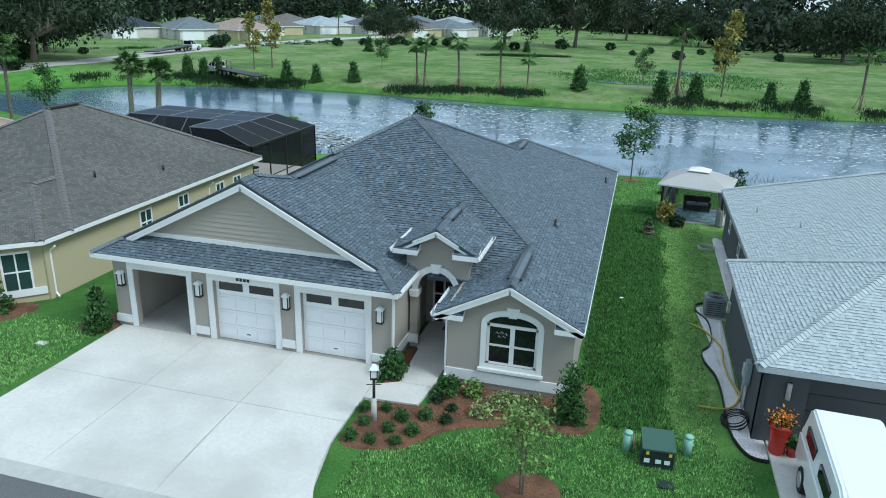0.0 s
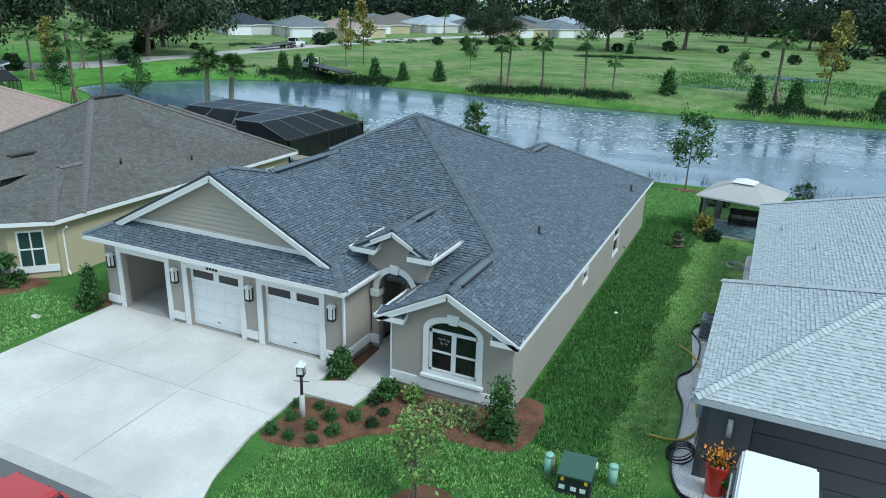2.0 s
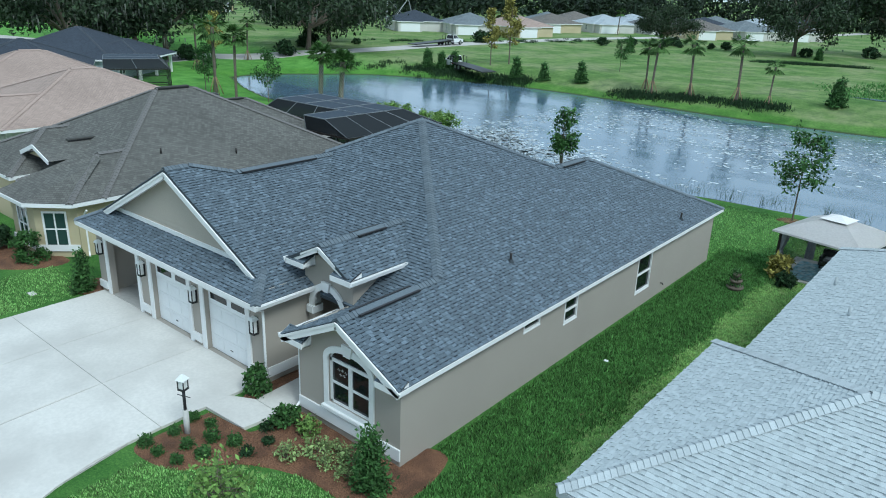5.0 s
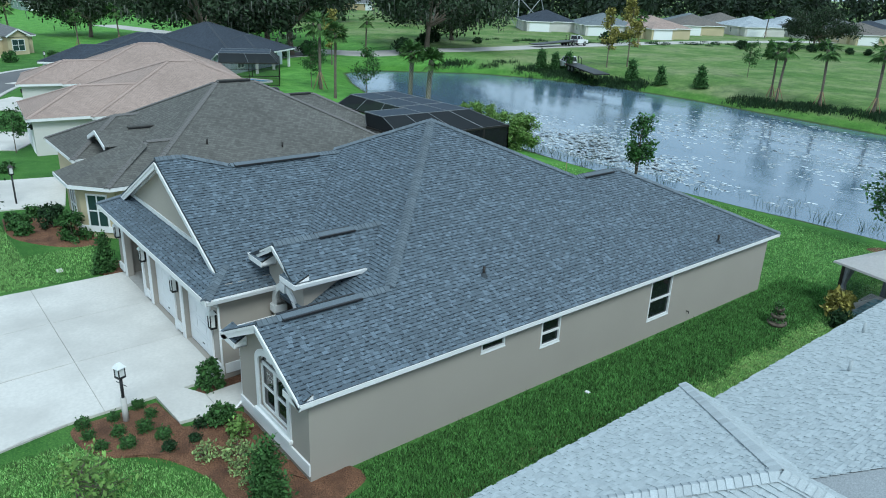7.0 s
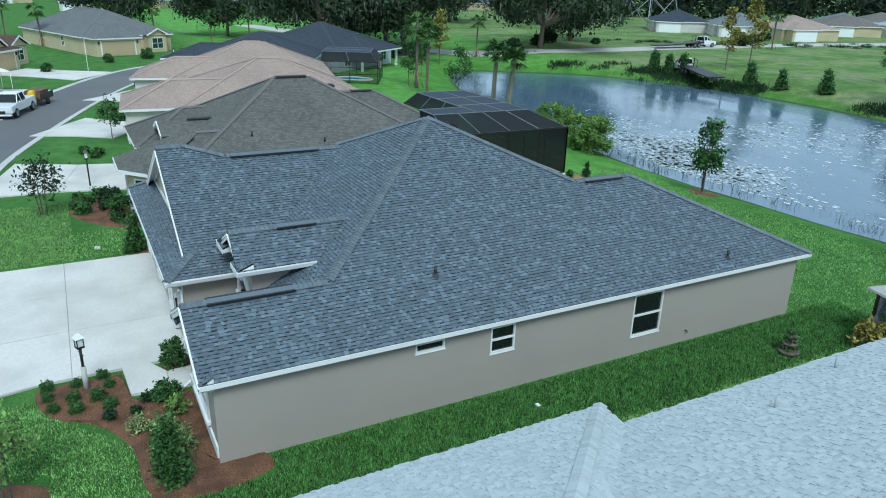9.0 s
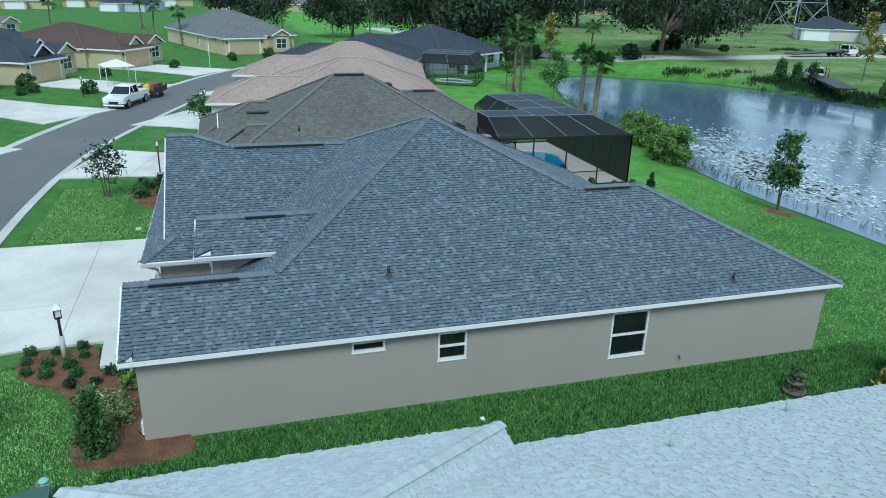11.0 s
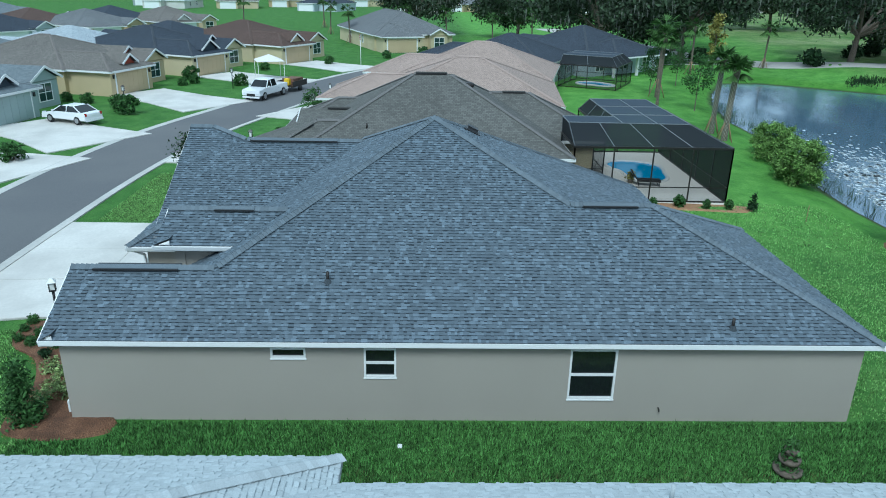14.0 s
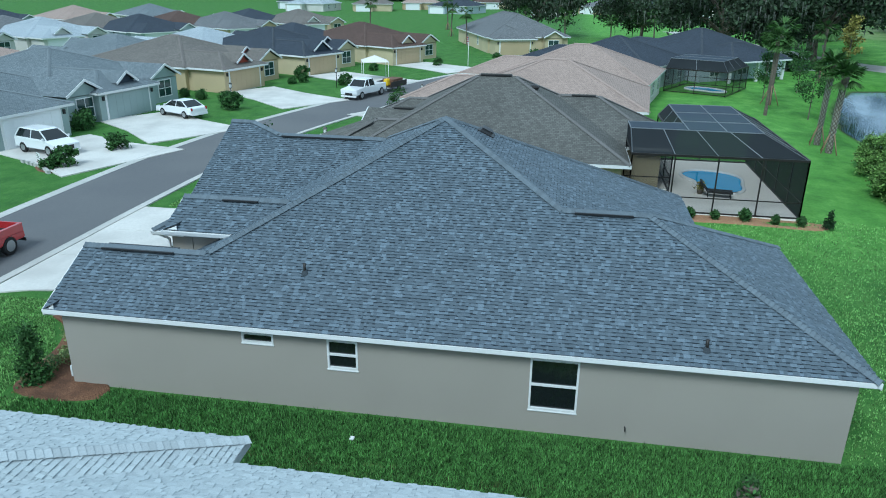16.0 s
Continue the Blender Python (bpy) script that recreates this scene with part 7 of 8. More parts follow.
def pool(m, sc=1.0):
    bm = bmesh.new()
    out = []
    for i in range(40):
        a = i * math.pi / 20
        r = 1.9 * sc * (1 + 0.22 * math.cos(2 * a) + 0.12 * math.cos(3 * a + 0.6))
        out.append((math.cos(a) * r * 1.1, math.sin(a) * r))
    t = thing("swimming_pool", "blue freeform swimming pool with pale coping", "pool", "pools", m)
    bm.faces.new([bm.verts.new((x, y, 0.1)) for x, y in out])
    part("water", bm, POOLWATER, t)
    tube("coping", [(x * 1.03, y * 1.03, 0.1) for x, y in out + out[:2]], 0.12, WHITE, t, 6)


pool(pose(-28.5, 24.1, 0, 0, 0, 8), 1.05)
lounger = thing("sun_lounger", "black sun lounger with raised back by the pool", "lounger", m=pose(-24.9, 23.5, 0.08, 0, 0, 172))
box("seat", (-0.3, -0.9, 0.28), (0.3, 0.5, 0.34), BLACK, lounger)
box("mattress", (-0.28, -0.88, 0.34), (0.28, 0.5, 0.4), BRONZE, lounger)
_b = bmesh.new()
add_box(_b, -0.3, 0, 0, 0.3, 0.75, 0.07, Matrix.Translation((0, 0.5, 0.3)) @ Matrix.Rotation(radians(52), 4, 'X'))
part("backrest", _b, BLACK, lounger)
for _x in (-0.26, 0.26):
    for _y in (-0.8, 0.45):
        tube("leg", [(_x, _y, 0), (_x, _y, 0.28)], 0.025, BLACK, lounger, 6)
pot = thing("potted_plant", "yellow-green potted plant beside the lounger", "plant", m=pose(-25.4, 22.7, 0.08))
tube("pot", [(0, 0, 0), (0, 0, 0.3)], [0.14, 0.2], BARK, pot, 10)
_v, _f = cards(300, np.random.default_rng(3), [(0, 0, 0.45)], 0.14, 0.07)
mesh_np("foliage", _v, _f, LEAF_YEL, pot)
tank = thing("storage_drum", "dark drum lying beside the neighbour's wall", "drum", m=pose(-20.9, 19.9, 0.45))
tube("shell", [(0, -0.7, 0), (0, 0.7, 0)], 0.42, BLACK, tank, 16)
bed("mulch_bed", [(-21.3, 20.4), (-20.2, 20.6), (-20.1, 24), (-20.0, 27.6), (-20.8, 28.6), (-21.3, 28.2), (-21.35, 24)], MULCH_OR, "orange bark mulch strip along the pool cage", 0.06, 21)
_s = bush("shrub", "small spiky green shrub in orange mulch", "shrub", pose(-20.7, 21.4, 0), 0.28, 0.55, 420, LEAF, 22, 0.08, "cage shrubs")
scatter(_s, [(-20.7, 22.7), (-20.7, 24.2), (-20.6, 25.7), (-20.6, 27.0)], _pr)
bush("evergreen", "small upright evergreen at the cage corner", "shrub", pose(-20.5, 28.3, 0), 0.25, 0.9, 600, LEAF_DARK, 23, 0.07, conical=True)
pool_cage([(-4, -3.4), (4, -3.4), (4, 3.4), (-4, 3.4)], [(-2.8, -3.4), (2.8, -3.4), (2.8, 2.4), (-2.8, 2.4)], 2.6, 3.6, (3, 2, 3, 2), [(0, -3.4, 0, 2.4)], pose(-69.8, 30.4, 0, 0, 0, -27), "dark screened pool cage behind the navy-roofed house")
pool(pose(-69.8, 30.4, 0, 0, 0, 50), 0.9)
flag_stake = tube("marker_flag", [(-18.9, 30.6, -0.4), (-18.9, 30.6, 0.75)], 0.02, STAKE)
tagged(flag_stake, "small wooden survey stake in the lawn", "stake")

# ---- lamp posts ----
def lamp_post(m, label, h=1.85, sleeve=True):
    t = thing("lamp_post", label, "lamp post", "lamp posts", m)
    if sleeve:
        tube("sleeve", [(0, 0, -0.1), (0, 0, h * 0.42)], [0.09, 0.08], KERB, t, 10, "weathered grey sleeve")
    tube("pole", [(0, 0, h * 0.3 if sleeve else -0.1), (0, 0, h * 0.78)], 0.045, BLACK, t, 10)
    tube("crossbar", [(-0.22, 0, h * 0.66), (0.22, 0, h * 0.66)], 0.012, BLACK, t, 6)
    box("glass", (-0.085, -0.085, h * 0.8), (0.085, 0.085, h * 0.95), LAMPGLASS, t)
    for a in (-0.095, 0.095):
        for b in (-0.095, 0.095):
            box("frame_bar", (a - 0.012, b - 0.012, h * 0.78), (a + 0.012, b + 0.012, h * 0.96), BLACK, t)
    box("base", (-0.11, -0.11, h * 0.77), (0.11, 0.11, h * 0.795), BLACK, t)
    bm = bmesh.new()
    bmesh.ops.create_cone(bm, cap_ends=True, segments=4, radius1=0.2, radius2=0.07, depth=0.13, matrix=Matrix.Translation((0, 0, h * 0.98)) @ Matrix.Rotation(radians(45), 4, 'Z'))
    part("cap", bm, LAMPGLASS if sleeve else BRONZE, t)
    return t


lamp_post(pose(-5.48, -2.93, 0.05, 0, 0, 20), "black lamp post in a grey sleeve by the front bed")
_lp2 = lamp_post(pose(-29.6, -1.6, 0.0), "slim black lamp post beside a driveway", 2.2, False)
for _x, _y in ((-51.6, 0.9), (-66.5, 6.0), (-48.2, -17.2), (-62.0, -11.0), (-90, 12)):
    copy_thing(_lp2, pose(_x, _y, 0))

# ---- utility boxes on the lawn ----
XF_GREEN = pm("transformer_green_paint", (0.045, 0.1, 0.075), 0.12, 0.5, 14, 0.05, big=0.3)
XF_DARK = pm("transformer_dark_base", (0.02, 0.03, 0.028), 0.15, 0.5, 14, 0.05)
PIPEGREEN = pm("pale_green_plastic", (0.27, 0.48, 0.37), 0.06, 0.5, 10, 0.03)
YELLOW = pure("yellow_sticker", (0.8, 0.55, 0.02), 0.5)
STICKER = pure("pale_label", (0.65, 0.75, 0.72), 0.5)
xf = thing("transformer", "dark green pad-mounted transformer box with warning stickers", "utility box", m=pose(2.65, -2.25, 0, 0, 0, 4) @ Matrix.Diagonal((0.84, 0.84, 0.9, 1)))
box("pad", (-0.52, -0.52, -0.1), (0.52, 0.54, 0.06), XF_DARK, xf)
box("tank", (-0.5, -0.15, 0.06), (0.5, 0.52, 0.68), XF_GREEN, xf, bevel=0.015)
box("door", (-0.5, -0.5, 0.06), (0.5, -0.155, 0.6), XF_DARK, xf, bevel=0.012)
plate("lid", [(-0.55, 0), (0.56, 0.12), (0.56, 0.17), (-0.55, 0.06)], [], 1.06, Matrix.Translation((0, 0, 0.6)) @ Matrix.Rotation(radians(90), 4, 'Z') @ Matrix.Translation((0, -0.53, 0)), XF_GREEN, xf)
for _x, _c in ((-0.4, YELLOW), (0.32, YELLOW)):
    box("warning_sticker", (_x, -0.506, 0.44), (_x + 0.1, -0.5, 0.56), _c, xf)
for _x in (-0.36, 0.0, 0.28):
    box("label_bar", (_x - 0.08, -0.507, 0.16), (_x + 0.1, -0.5, 0.3), STICKER, xf)
for _x, _y in ((1.85, -2.05), (3.5, -1.75)):
    _p = thing("utility_pedestal", "pale green round utility pedestal in the grass", "utility box", "pedestals", m=pose(_x, _y, 0))
    tube("body", [(0, 0, -0.05), (0, 0, 0.56)], 0.125, PIPEGREEN, _p, 16)
    tube("dome", [(0, 0, 0.56), (0, 0, 0.61), (0, 0, 0.64)], [0.135, 0.12, 0.05], PIPEGREEN, _p, 16)
tagged(tube("wood_stake", [(2.05, -2.2, -0.1), (2.0, -2.15, 0.62)], 0.025, STAKE), "plain wooden survey stake beside the pedestal", "stake")
for _x, _y in ((2.5, -1.35), (2.75, -1.45), (2.95, -1.3)):
    tagged(tube("pipe_stub", [(_x, _y, -0.05), (_x, _y, 0.22)], 0.06, WHITE), "short white pipe stub in the grass", "pipe", "pipe stubs")
tagged(box("valve_box", (2.7, -3.55, -0.02), (3.1, -3.2, 0.04), XF_DARK, bevel=0.01), "dark plastic valve box lid in the lawn", "utility box")
tagged(box("ground_meter_box", (-18.7, -2.0, -0.02), (-18.3, -1.75, 0.035), CONCRETE, bevel=0.008), "small pale concrete meter lid in the lawn", "utility box")

# ---- beside the next house ----
PEBBLE = pm("white_pebbles", (0.74, 0.7, 0.69), 0.35, 0.9, 26, 0.9, big=0.3, bigscale=1.5, bumpdist=0.04)
_edge = [(5.3, 9.9), (4.45, 9.7), (4.3, 8.9), (4.7, 7.9), (4.75, 6.4), (4.6, 5.6), (4.3, 5.0), (4.35, 4.2), (4.65, 3.2), (4.75, 2.0), (4.75, 0.6), (4.85, -0.6), (5.2, -1.4), (5.7, -1.5), (5.72, -0.45), (5.3, -0.42), (5.3, 4), (5.3, 7.6)]
bed("gravel_bed", _edge, PEBBLE, "white pebble border along the dark house", 0.05, 31)
strip("edging", [(x, y, 0.05) for x, y in smooth_line(_edge[:14], 4)], 0.04, 0.12, BLACK)
tagged(bpy.data.objects["edging"], "black plastic edging round the pebbles", "edging")
bed("gravel_bed", [(6.25, 19.8), (5.75, 19.7), (5.75, 15), (5.8, 10.5), (6.25, 10.3)], PEBBLE, "white pebble strip behind the dark house", 0.04, 32)
ac = thing("air_conditioner", "grey outdoor air conditioning unit on pebbles", "air conditioner", m=pose(4.98, 8.75, 0.03))
box("cabinet", (-0.4, -0.4, 0.05), (0.4, 0.4, 0.85), pm("ac_grey", (0.22, 0.25, 0.28), 0.1, 0.5, 12, 0.05), ac, bevel=0.04)
for _k in range(7):
    for _s in (-1, 1):
        box("louvre", (-0.34, _s * 0.405 - 0.006, 0.14 + _k * 0.09), (0.34, _s * 0.405 + 0.006, 0.17 + _k * 0.09), BLACK, ac)
bm = bmesh.new()
for _r in (0.1, 0.18, 0.26, 0.34):
    tube_bm(bm, [(_r * math.cos(a), _r * math.sin(a), 0.87) for a in (i * math.pi / 10 for i in range(21))], 0.012, 4, False)
part("fan_grille", bm, BLACK, ac)
box("pad", (-0.48, -0.48, -0.05), (0.48, 0.48, 0.05), CONC_OLD, ac)
panel = thing("meter_cabinet", "grey electric meter cabinet with conduits on the wall", "utility box", m=pose(5.33, 1.35, 0))
box("cabinet", (-0.16, -0.35, 1.0), (0.0, 0.05, 1.75), pm("meter_grey", (0.3, 0.34, 0.37), 0.08, 0.5, 12, 0.04), panel, bevel=0.02)
box("meter_box", (-0.13, 0.2, 0.95), (0.0, 0.55, 1.4), KERB, panel, bevel=0.02)
for _y in (-0.2, 0.0, 0.38):
    tube("conduit", [(-0.06, _y, 0.0), (-0.06, _y, 1.0)], 0.03, KERB, panel, 8)
_dis = thing("disconnect_box", "small grey disconnect box by the air conditioner", "utility box", m=pose(5.33, 7.0, 0))
box("cabinet", (-0.12, -0.15, 0.95), (0.0, 0.15, 1.35), KERB, _dis, bevel=0.015)
hose_y = tube("garden_hose", [(x, y, 0.09) for x, y in smooth_line([(4.0, 7.4), (4.5, 6.9), (5.0, 5.6), (5.0, 4.2), (5.1, 3.0), (5.35 - 0.05, 2.2), (5.1, 1.4), (4.7, 1.0), (4.0, 0.95)], 5)], 0.035, pm("yellow_hose", (0.5, 0.36, 0.06), 0.15, 0.5, 20, 0.02), sides=8)
tagged(hose_y, "yellow hose lying across pebbles and grass", "hose")
bm = bmesh.new()
for _k in range(7):
    _r = 0.34 + 0.03 * (_k % 3)
    tube_bm(bm, [(_r * math.cos(a), _r * math.sin(a) * 0.9 + 0.02 * _k, 0.03 + 0.025 * _k) for a in (i * math.pi / 12 for i in range(25))], 0.018, 5, False)
coil = part("cable_coil", bm, BLACK, None, "", True)
coil.matrix_basis = pose(5.0, 0.25, 0.08, 14, -20, 0)
tagged(coil, "coil of black cable dropped on the pebbles", "cable")
bm = bmesh.new()
for _k in range(4):
    tube_bm(bm, [(0.42 * math.cos(a), 0.42 * math.sin(a), 0.03 + 0.03 * _k) for a in (i * math.pi / 12 for i in range(25))], 0.02, 5, False)
coil2 = part("hose_coil", bm, KERB, None, "", True)
coil2.matrix_basis = pose(5.3, 17.6, 0.06)
tagged(coil2, "coiled grey garden hose on the grass edge", "hose")
planter = thing("planter", "tall glossy red planter with orange flowers", "planter", m=pose(5.95, -0.95, 0.08))
tube("pot", [(0, 0, 0), (0, 0, 0.03), (0, 0, 0.85), (0, 0, 0.9)], [0.2, 0.22, 0.29, 0.3], pure("red_glaze", (0.5, 0.025, 0.012), 0.25), planter, 18)
_v, _f = cards(260, np.random.default_rng(5), [(0, 0, 1.0)], (0.15, 0.15, 0.1), 0.06)
mesh_np("leaves", _v, _f, LEAF_DARK, planter)
_v, _f = cards(320, np.random.default_rng(6), [(0, 0, 1.12)], (0.15, 0.15, 0.09), 0.045)
mesh_np("flowers", _v, _f, pure("orange_petal", (0.75, 0.28, 0.03), 0.6), planter)
_p2 = thing("planter", "small red pot with a green plant", "planter", m=pose(6.35, -1.0, 0.08))
tube("pot", [(0, 0, 0), (0, 0, 0.28)], [0.13, 0.19], pure("red_pot", (0.35, 0.03, 0.02), 0.4), _p2, 12)
_v, _f = cards(260, np.random.default_rng(7), [(0, 0, 0.42)], 0.12, 0.06)
mesh_np("leaves", _v, _f, LEAF, _p2)

# gazebo with cloth roof and tied curtains
CANVAS = pm("grey_canvas", (0.72, 0.69, 0.68), 0.06, 0.85, 10, 0.1, big=0.2)
CURTAIN = pm("grey_curtain", (0.22, 0.23, 0.24), 0.15, 0.9, 8, 0.2)
GAX, GAY = 5.0, 24.2
gz0 = gz(GAX, GAY)
gaz = thing("gazebo", "garden gazebo with pale canvas roof and grey curtains", "gazebo", m=pose(GAX, GAY, gz0, 0, 0, -12))
for _x in (-1.7, 1.7):
    for _y in (-1.7, 1.7):
        box("post", (_x - 0.06, _y - 0.06, 0), (_x + 0.06, _y + 0.06, 2.15), BRONZE, gaz)
        bm = bmesh.new()
        tube_bm(bm, [(_x * 0.97, _y * 0.97, 0.05), (_x * 0.96, _y * 0.96, 0.9), (_x * 0.95, _y * 0.95, 1.2), (_x * 0.9, _y * 0.9, 2.1)], [0.22, 0.2, 0.1, 0.24], 9)
        part("curtain", bm, CURTAIN, gaz)
bm = bmesh.new()
_rings = [[bm.verts.new((sx * r, sy * r, z)) for sx, sy in ((-1, -1), (1, -1), (1, 1), (-1, 1))] for r, z in ((2.02, 2.06), (2.0, 2.14), (1.5, 2.38), (1.0, 2.6), (0.5, 2.78))]
for _a, _b in zip(_rings, _rings[1:]):
    for _i in range(4):
        bm.faces.new((_a[_i], _a[(_i + 1) % 4], _b[(_i + 1) % 4], _b[_i]))
bm.faces.new(_rings[-1])
bmesh.ops.solidify(bm, geom=bm.faces[:], thickness=0.012)
part("canopy", bm, CANVAS, gaz)
bm = bmesh.new()
_lo = [bm.verts.new((x, y, 2.84)) for x, y in ((-0.62, -0.62), (0.62, -0.62), (0.62, 0.62), (-0.62, 0.62))]
_tp = bm.verts.new((0, 0, 3.05))
for _i in range(4):
    bm.faces.new((_lo[_i], _lo[(_i + 1) % 4], _tp))
bm.faces.new(_lo)
part("top_vent", bm, CANVAS, gaz)
for _x0, _y0, _x1, _y1 in ((-1.7, -1.7, 1.7, -1.7), (-1.7, 1.7, 1.7, 1.7), (-1.7, -1.7, -1.7, 1.7), (1.7, -1.7, 1.7, 1.7)):
    mesh_ob("netting", [(_x0, _y0, 0.08), (_x1, _y1, 0.08), (_x1, _y1, 2.1), (_x0, _y0, 2.1)], [(0, 1, 2, 3)], SCREEN_WALL, gaz, "thin dark insect netting")
box("rug", (GAX - 1.45, GAY - 1.5, gz0 + 0.045), (GAX + 1.45, GAY + 1.3, gz0 + 0.06), pm("teal_rug", (0.16, 0.3, 0.34), 0.6, 0.95, 7, 0.3, big=0.7, bigscale=4.0, tint=(0.5, 0.52, 0.5)))
tagged(bpy.data.objects["rug"], "teal and white patterned rug under the gazebo", "rug")
settee = thing("settee", "dark wicker settee with grey cushions under the gazebo", "sofa", m=pose(GAX + 0.2, GAY + 1.1, gz0 + 0.06))
box("seat", (-0.8, -0.35, 0.12), (0.8, 0.35, 0.38), BRONZE, settee, bevel=0.03)
box("backrest", (-0.8, 0.3, 0.38), (0.8, 0.42, 0.85), BRONZE, settee, bevel=0.04)
for _x in (-0.8, 0.68):
    box("armrest", (_x, -0.35, 0.38), (_x + 0.12, 0.3, 0.6), BRONZE, settee, bevel=0.03)
for _x in (-0.66, 0.02):
    box("cushion", (_x, -0.33, 0.38), (_x + 0.64, 0.28, 0.5), CURTAIN, settee, bevel=0.04)
for _x in (-0.74, 0.66):
    for _y in (-0.3, 0.3):
        box("leg", (_x, _y - 0.04, 0.0), (_x + 0.08, _y + 0.04, 0.12), BRONZE, settee)
tagged(slab("patio", [(GAX + a * 1.8, GAY + b * 1.8, gz0 + 0.04) for a, b in ((-1, -1), (1, -1), (1, 1), (-1, 1))], 0.2, CONC_OLD), "grey patio slab under the gazebo", "patio", kind="structure")
bush("shrub", "yellow-green croton shrub near the gazebo", "shrub", pose(3.3, 22.4, gz(3.3, 22.4)), 0.6, 1.0, 1100, LEAF_YEL, 41, 0.1)
bush("shrub", "dark green shrub near the gazebo", "shrub", pose(3.9, 21.4, gz(3.9, 21.4)), 0.5, 0.6, 700, LEAF_DARK, 42, 0.09)
bush("shrub", "small leafy shrub near the water", "shrub", pose(3.6, 29.4, gz(3.6, 29.4)), 0.6, 0.7, 700, LEAF, 43, 0.1)
bush("shrub", "dark bush by the water", "shrub", Matrix.Translation((8.6, 34.5, gz(8.6, 34.5))), 0.8, 1.2, 380, LEAF_DARK, 44, 0.1)
tp = thing("tiered_planter", "stone tiered planter with green plants on the lawn", "planter", m=pose(2.35, 19.3, gz(2.35, 19.3)))
for _k, (_z, _r) in enumerate(((0.0, 0.36), (0.32, 0.27), (0.6, 0.18))):
    tube("bowl", [(0, 0, _z), (0, 0, _z + 0.12), (0, 0, _z + 0.2)], [_r * 0.6, _r, _r * 1.02], BARK, tp, 14)
    _v, _f = cards(120, np.random.default_rng(_k), [(_r * 0.6 * math.cos(a), _r * 0.6 * math.sin(a), _z + 0.26) for a in (0, 1.3, 2.6, 3.9, 5.2)], 0.07, 0.06)
    mesh_np("leaves", _v, _f, LEAF, tp)
tagged(box("white_scrap", (1.2, 9.2, 0.04), (1.36, 9.32, 0.08), WHITE, bevel=0.01), "scrap of white paper on the lawn", "litter")

# ---- vehicles ----
TYRE = pm("tyre_rubber", (0.02, 0.02, 0.02), 0.2, 0.85, 30, 0.1)
RIM = pure("alloy_rim", (0.45, 0.46, 0.47), 0.3, 0.9)
CAR_WHITE = pure("white_car_paint", (0.78, 0.79, 0.8), 0.25, coat=0.6)
CAR_RED = pure("red_car_paint", (0.4, 0.02, 0.025), 0.25, coat=0.6)
HEAD = pure("headlight_glass", (0.7, 0.72, 0.75), 0.1)
TAIL = pure("tail_light", (0.35, 0.01, 0.01), 0.2)


def prism(bm, prof, w, w_top=None, z_top=None):
    """A side profile (x, z) extruded across the width, drawn in towards the top."""
    sides = []
    zs = [z for _, z in prof]
    z0, z1 = min(zs), max(zs)
    for s in (-1, 1):
        sides.append([bm.verts.new((x, s * (w / 2 if not w_top else (w + (w_top - w) * (z - z0) / (z1 - z0)) / 2), z)) for x, z in prof])
    n = len(prof)
    bm.faces.new(sides[0][::-1])
    bm.faces.new(sides[1])
    for i in range(n):
        bm.faces.new((sides[0][i], sides[0][(i + 1) % n], sides[1][(i + 1) % n], sides[1][i]))


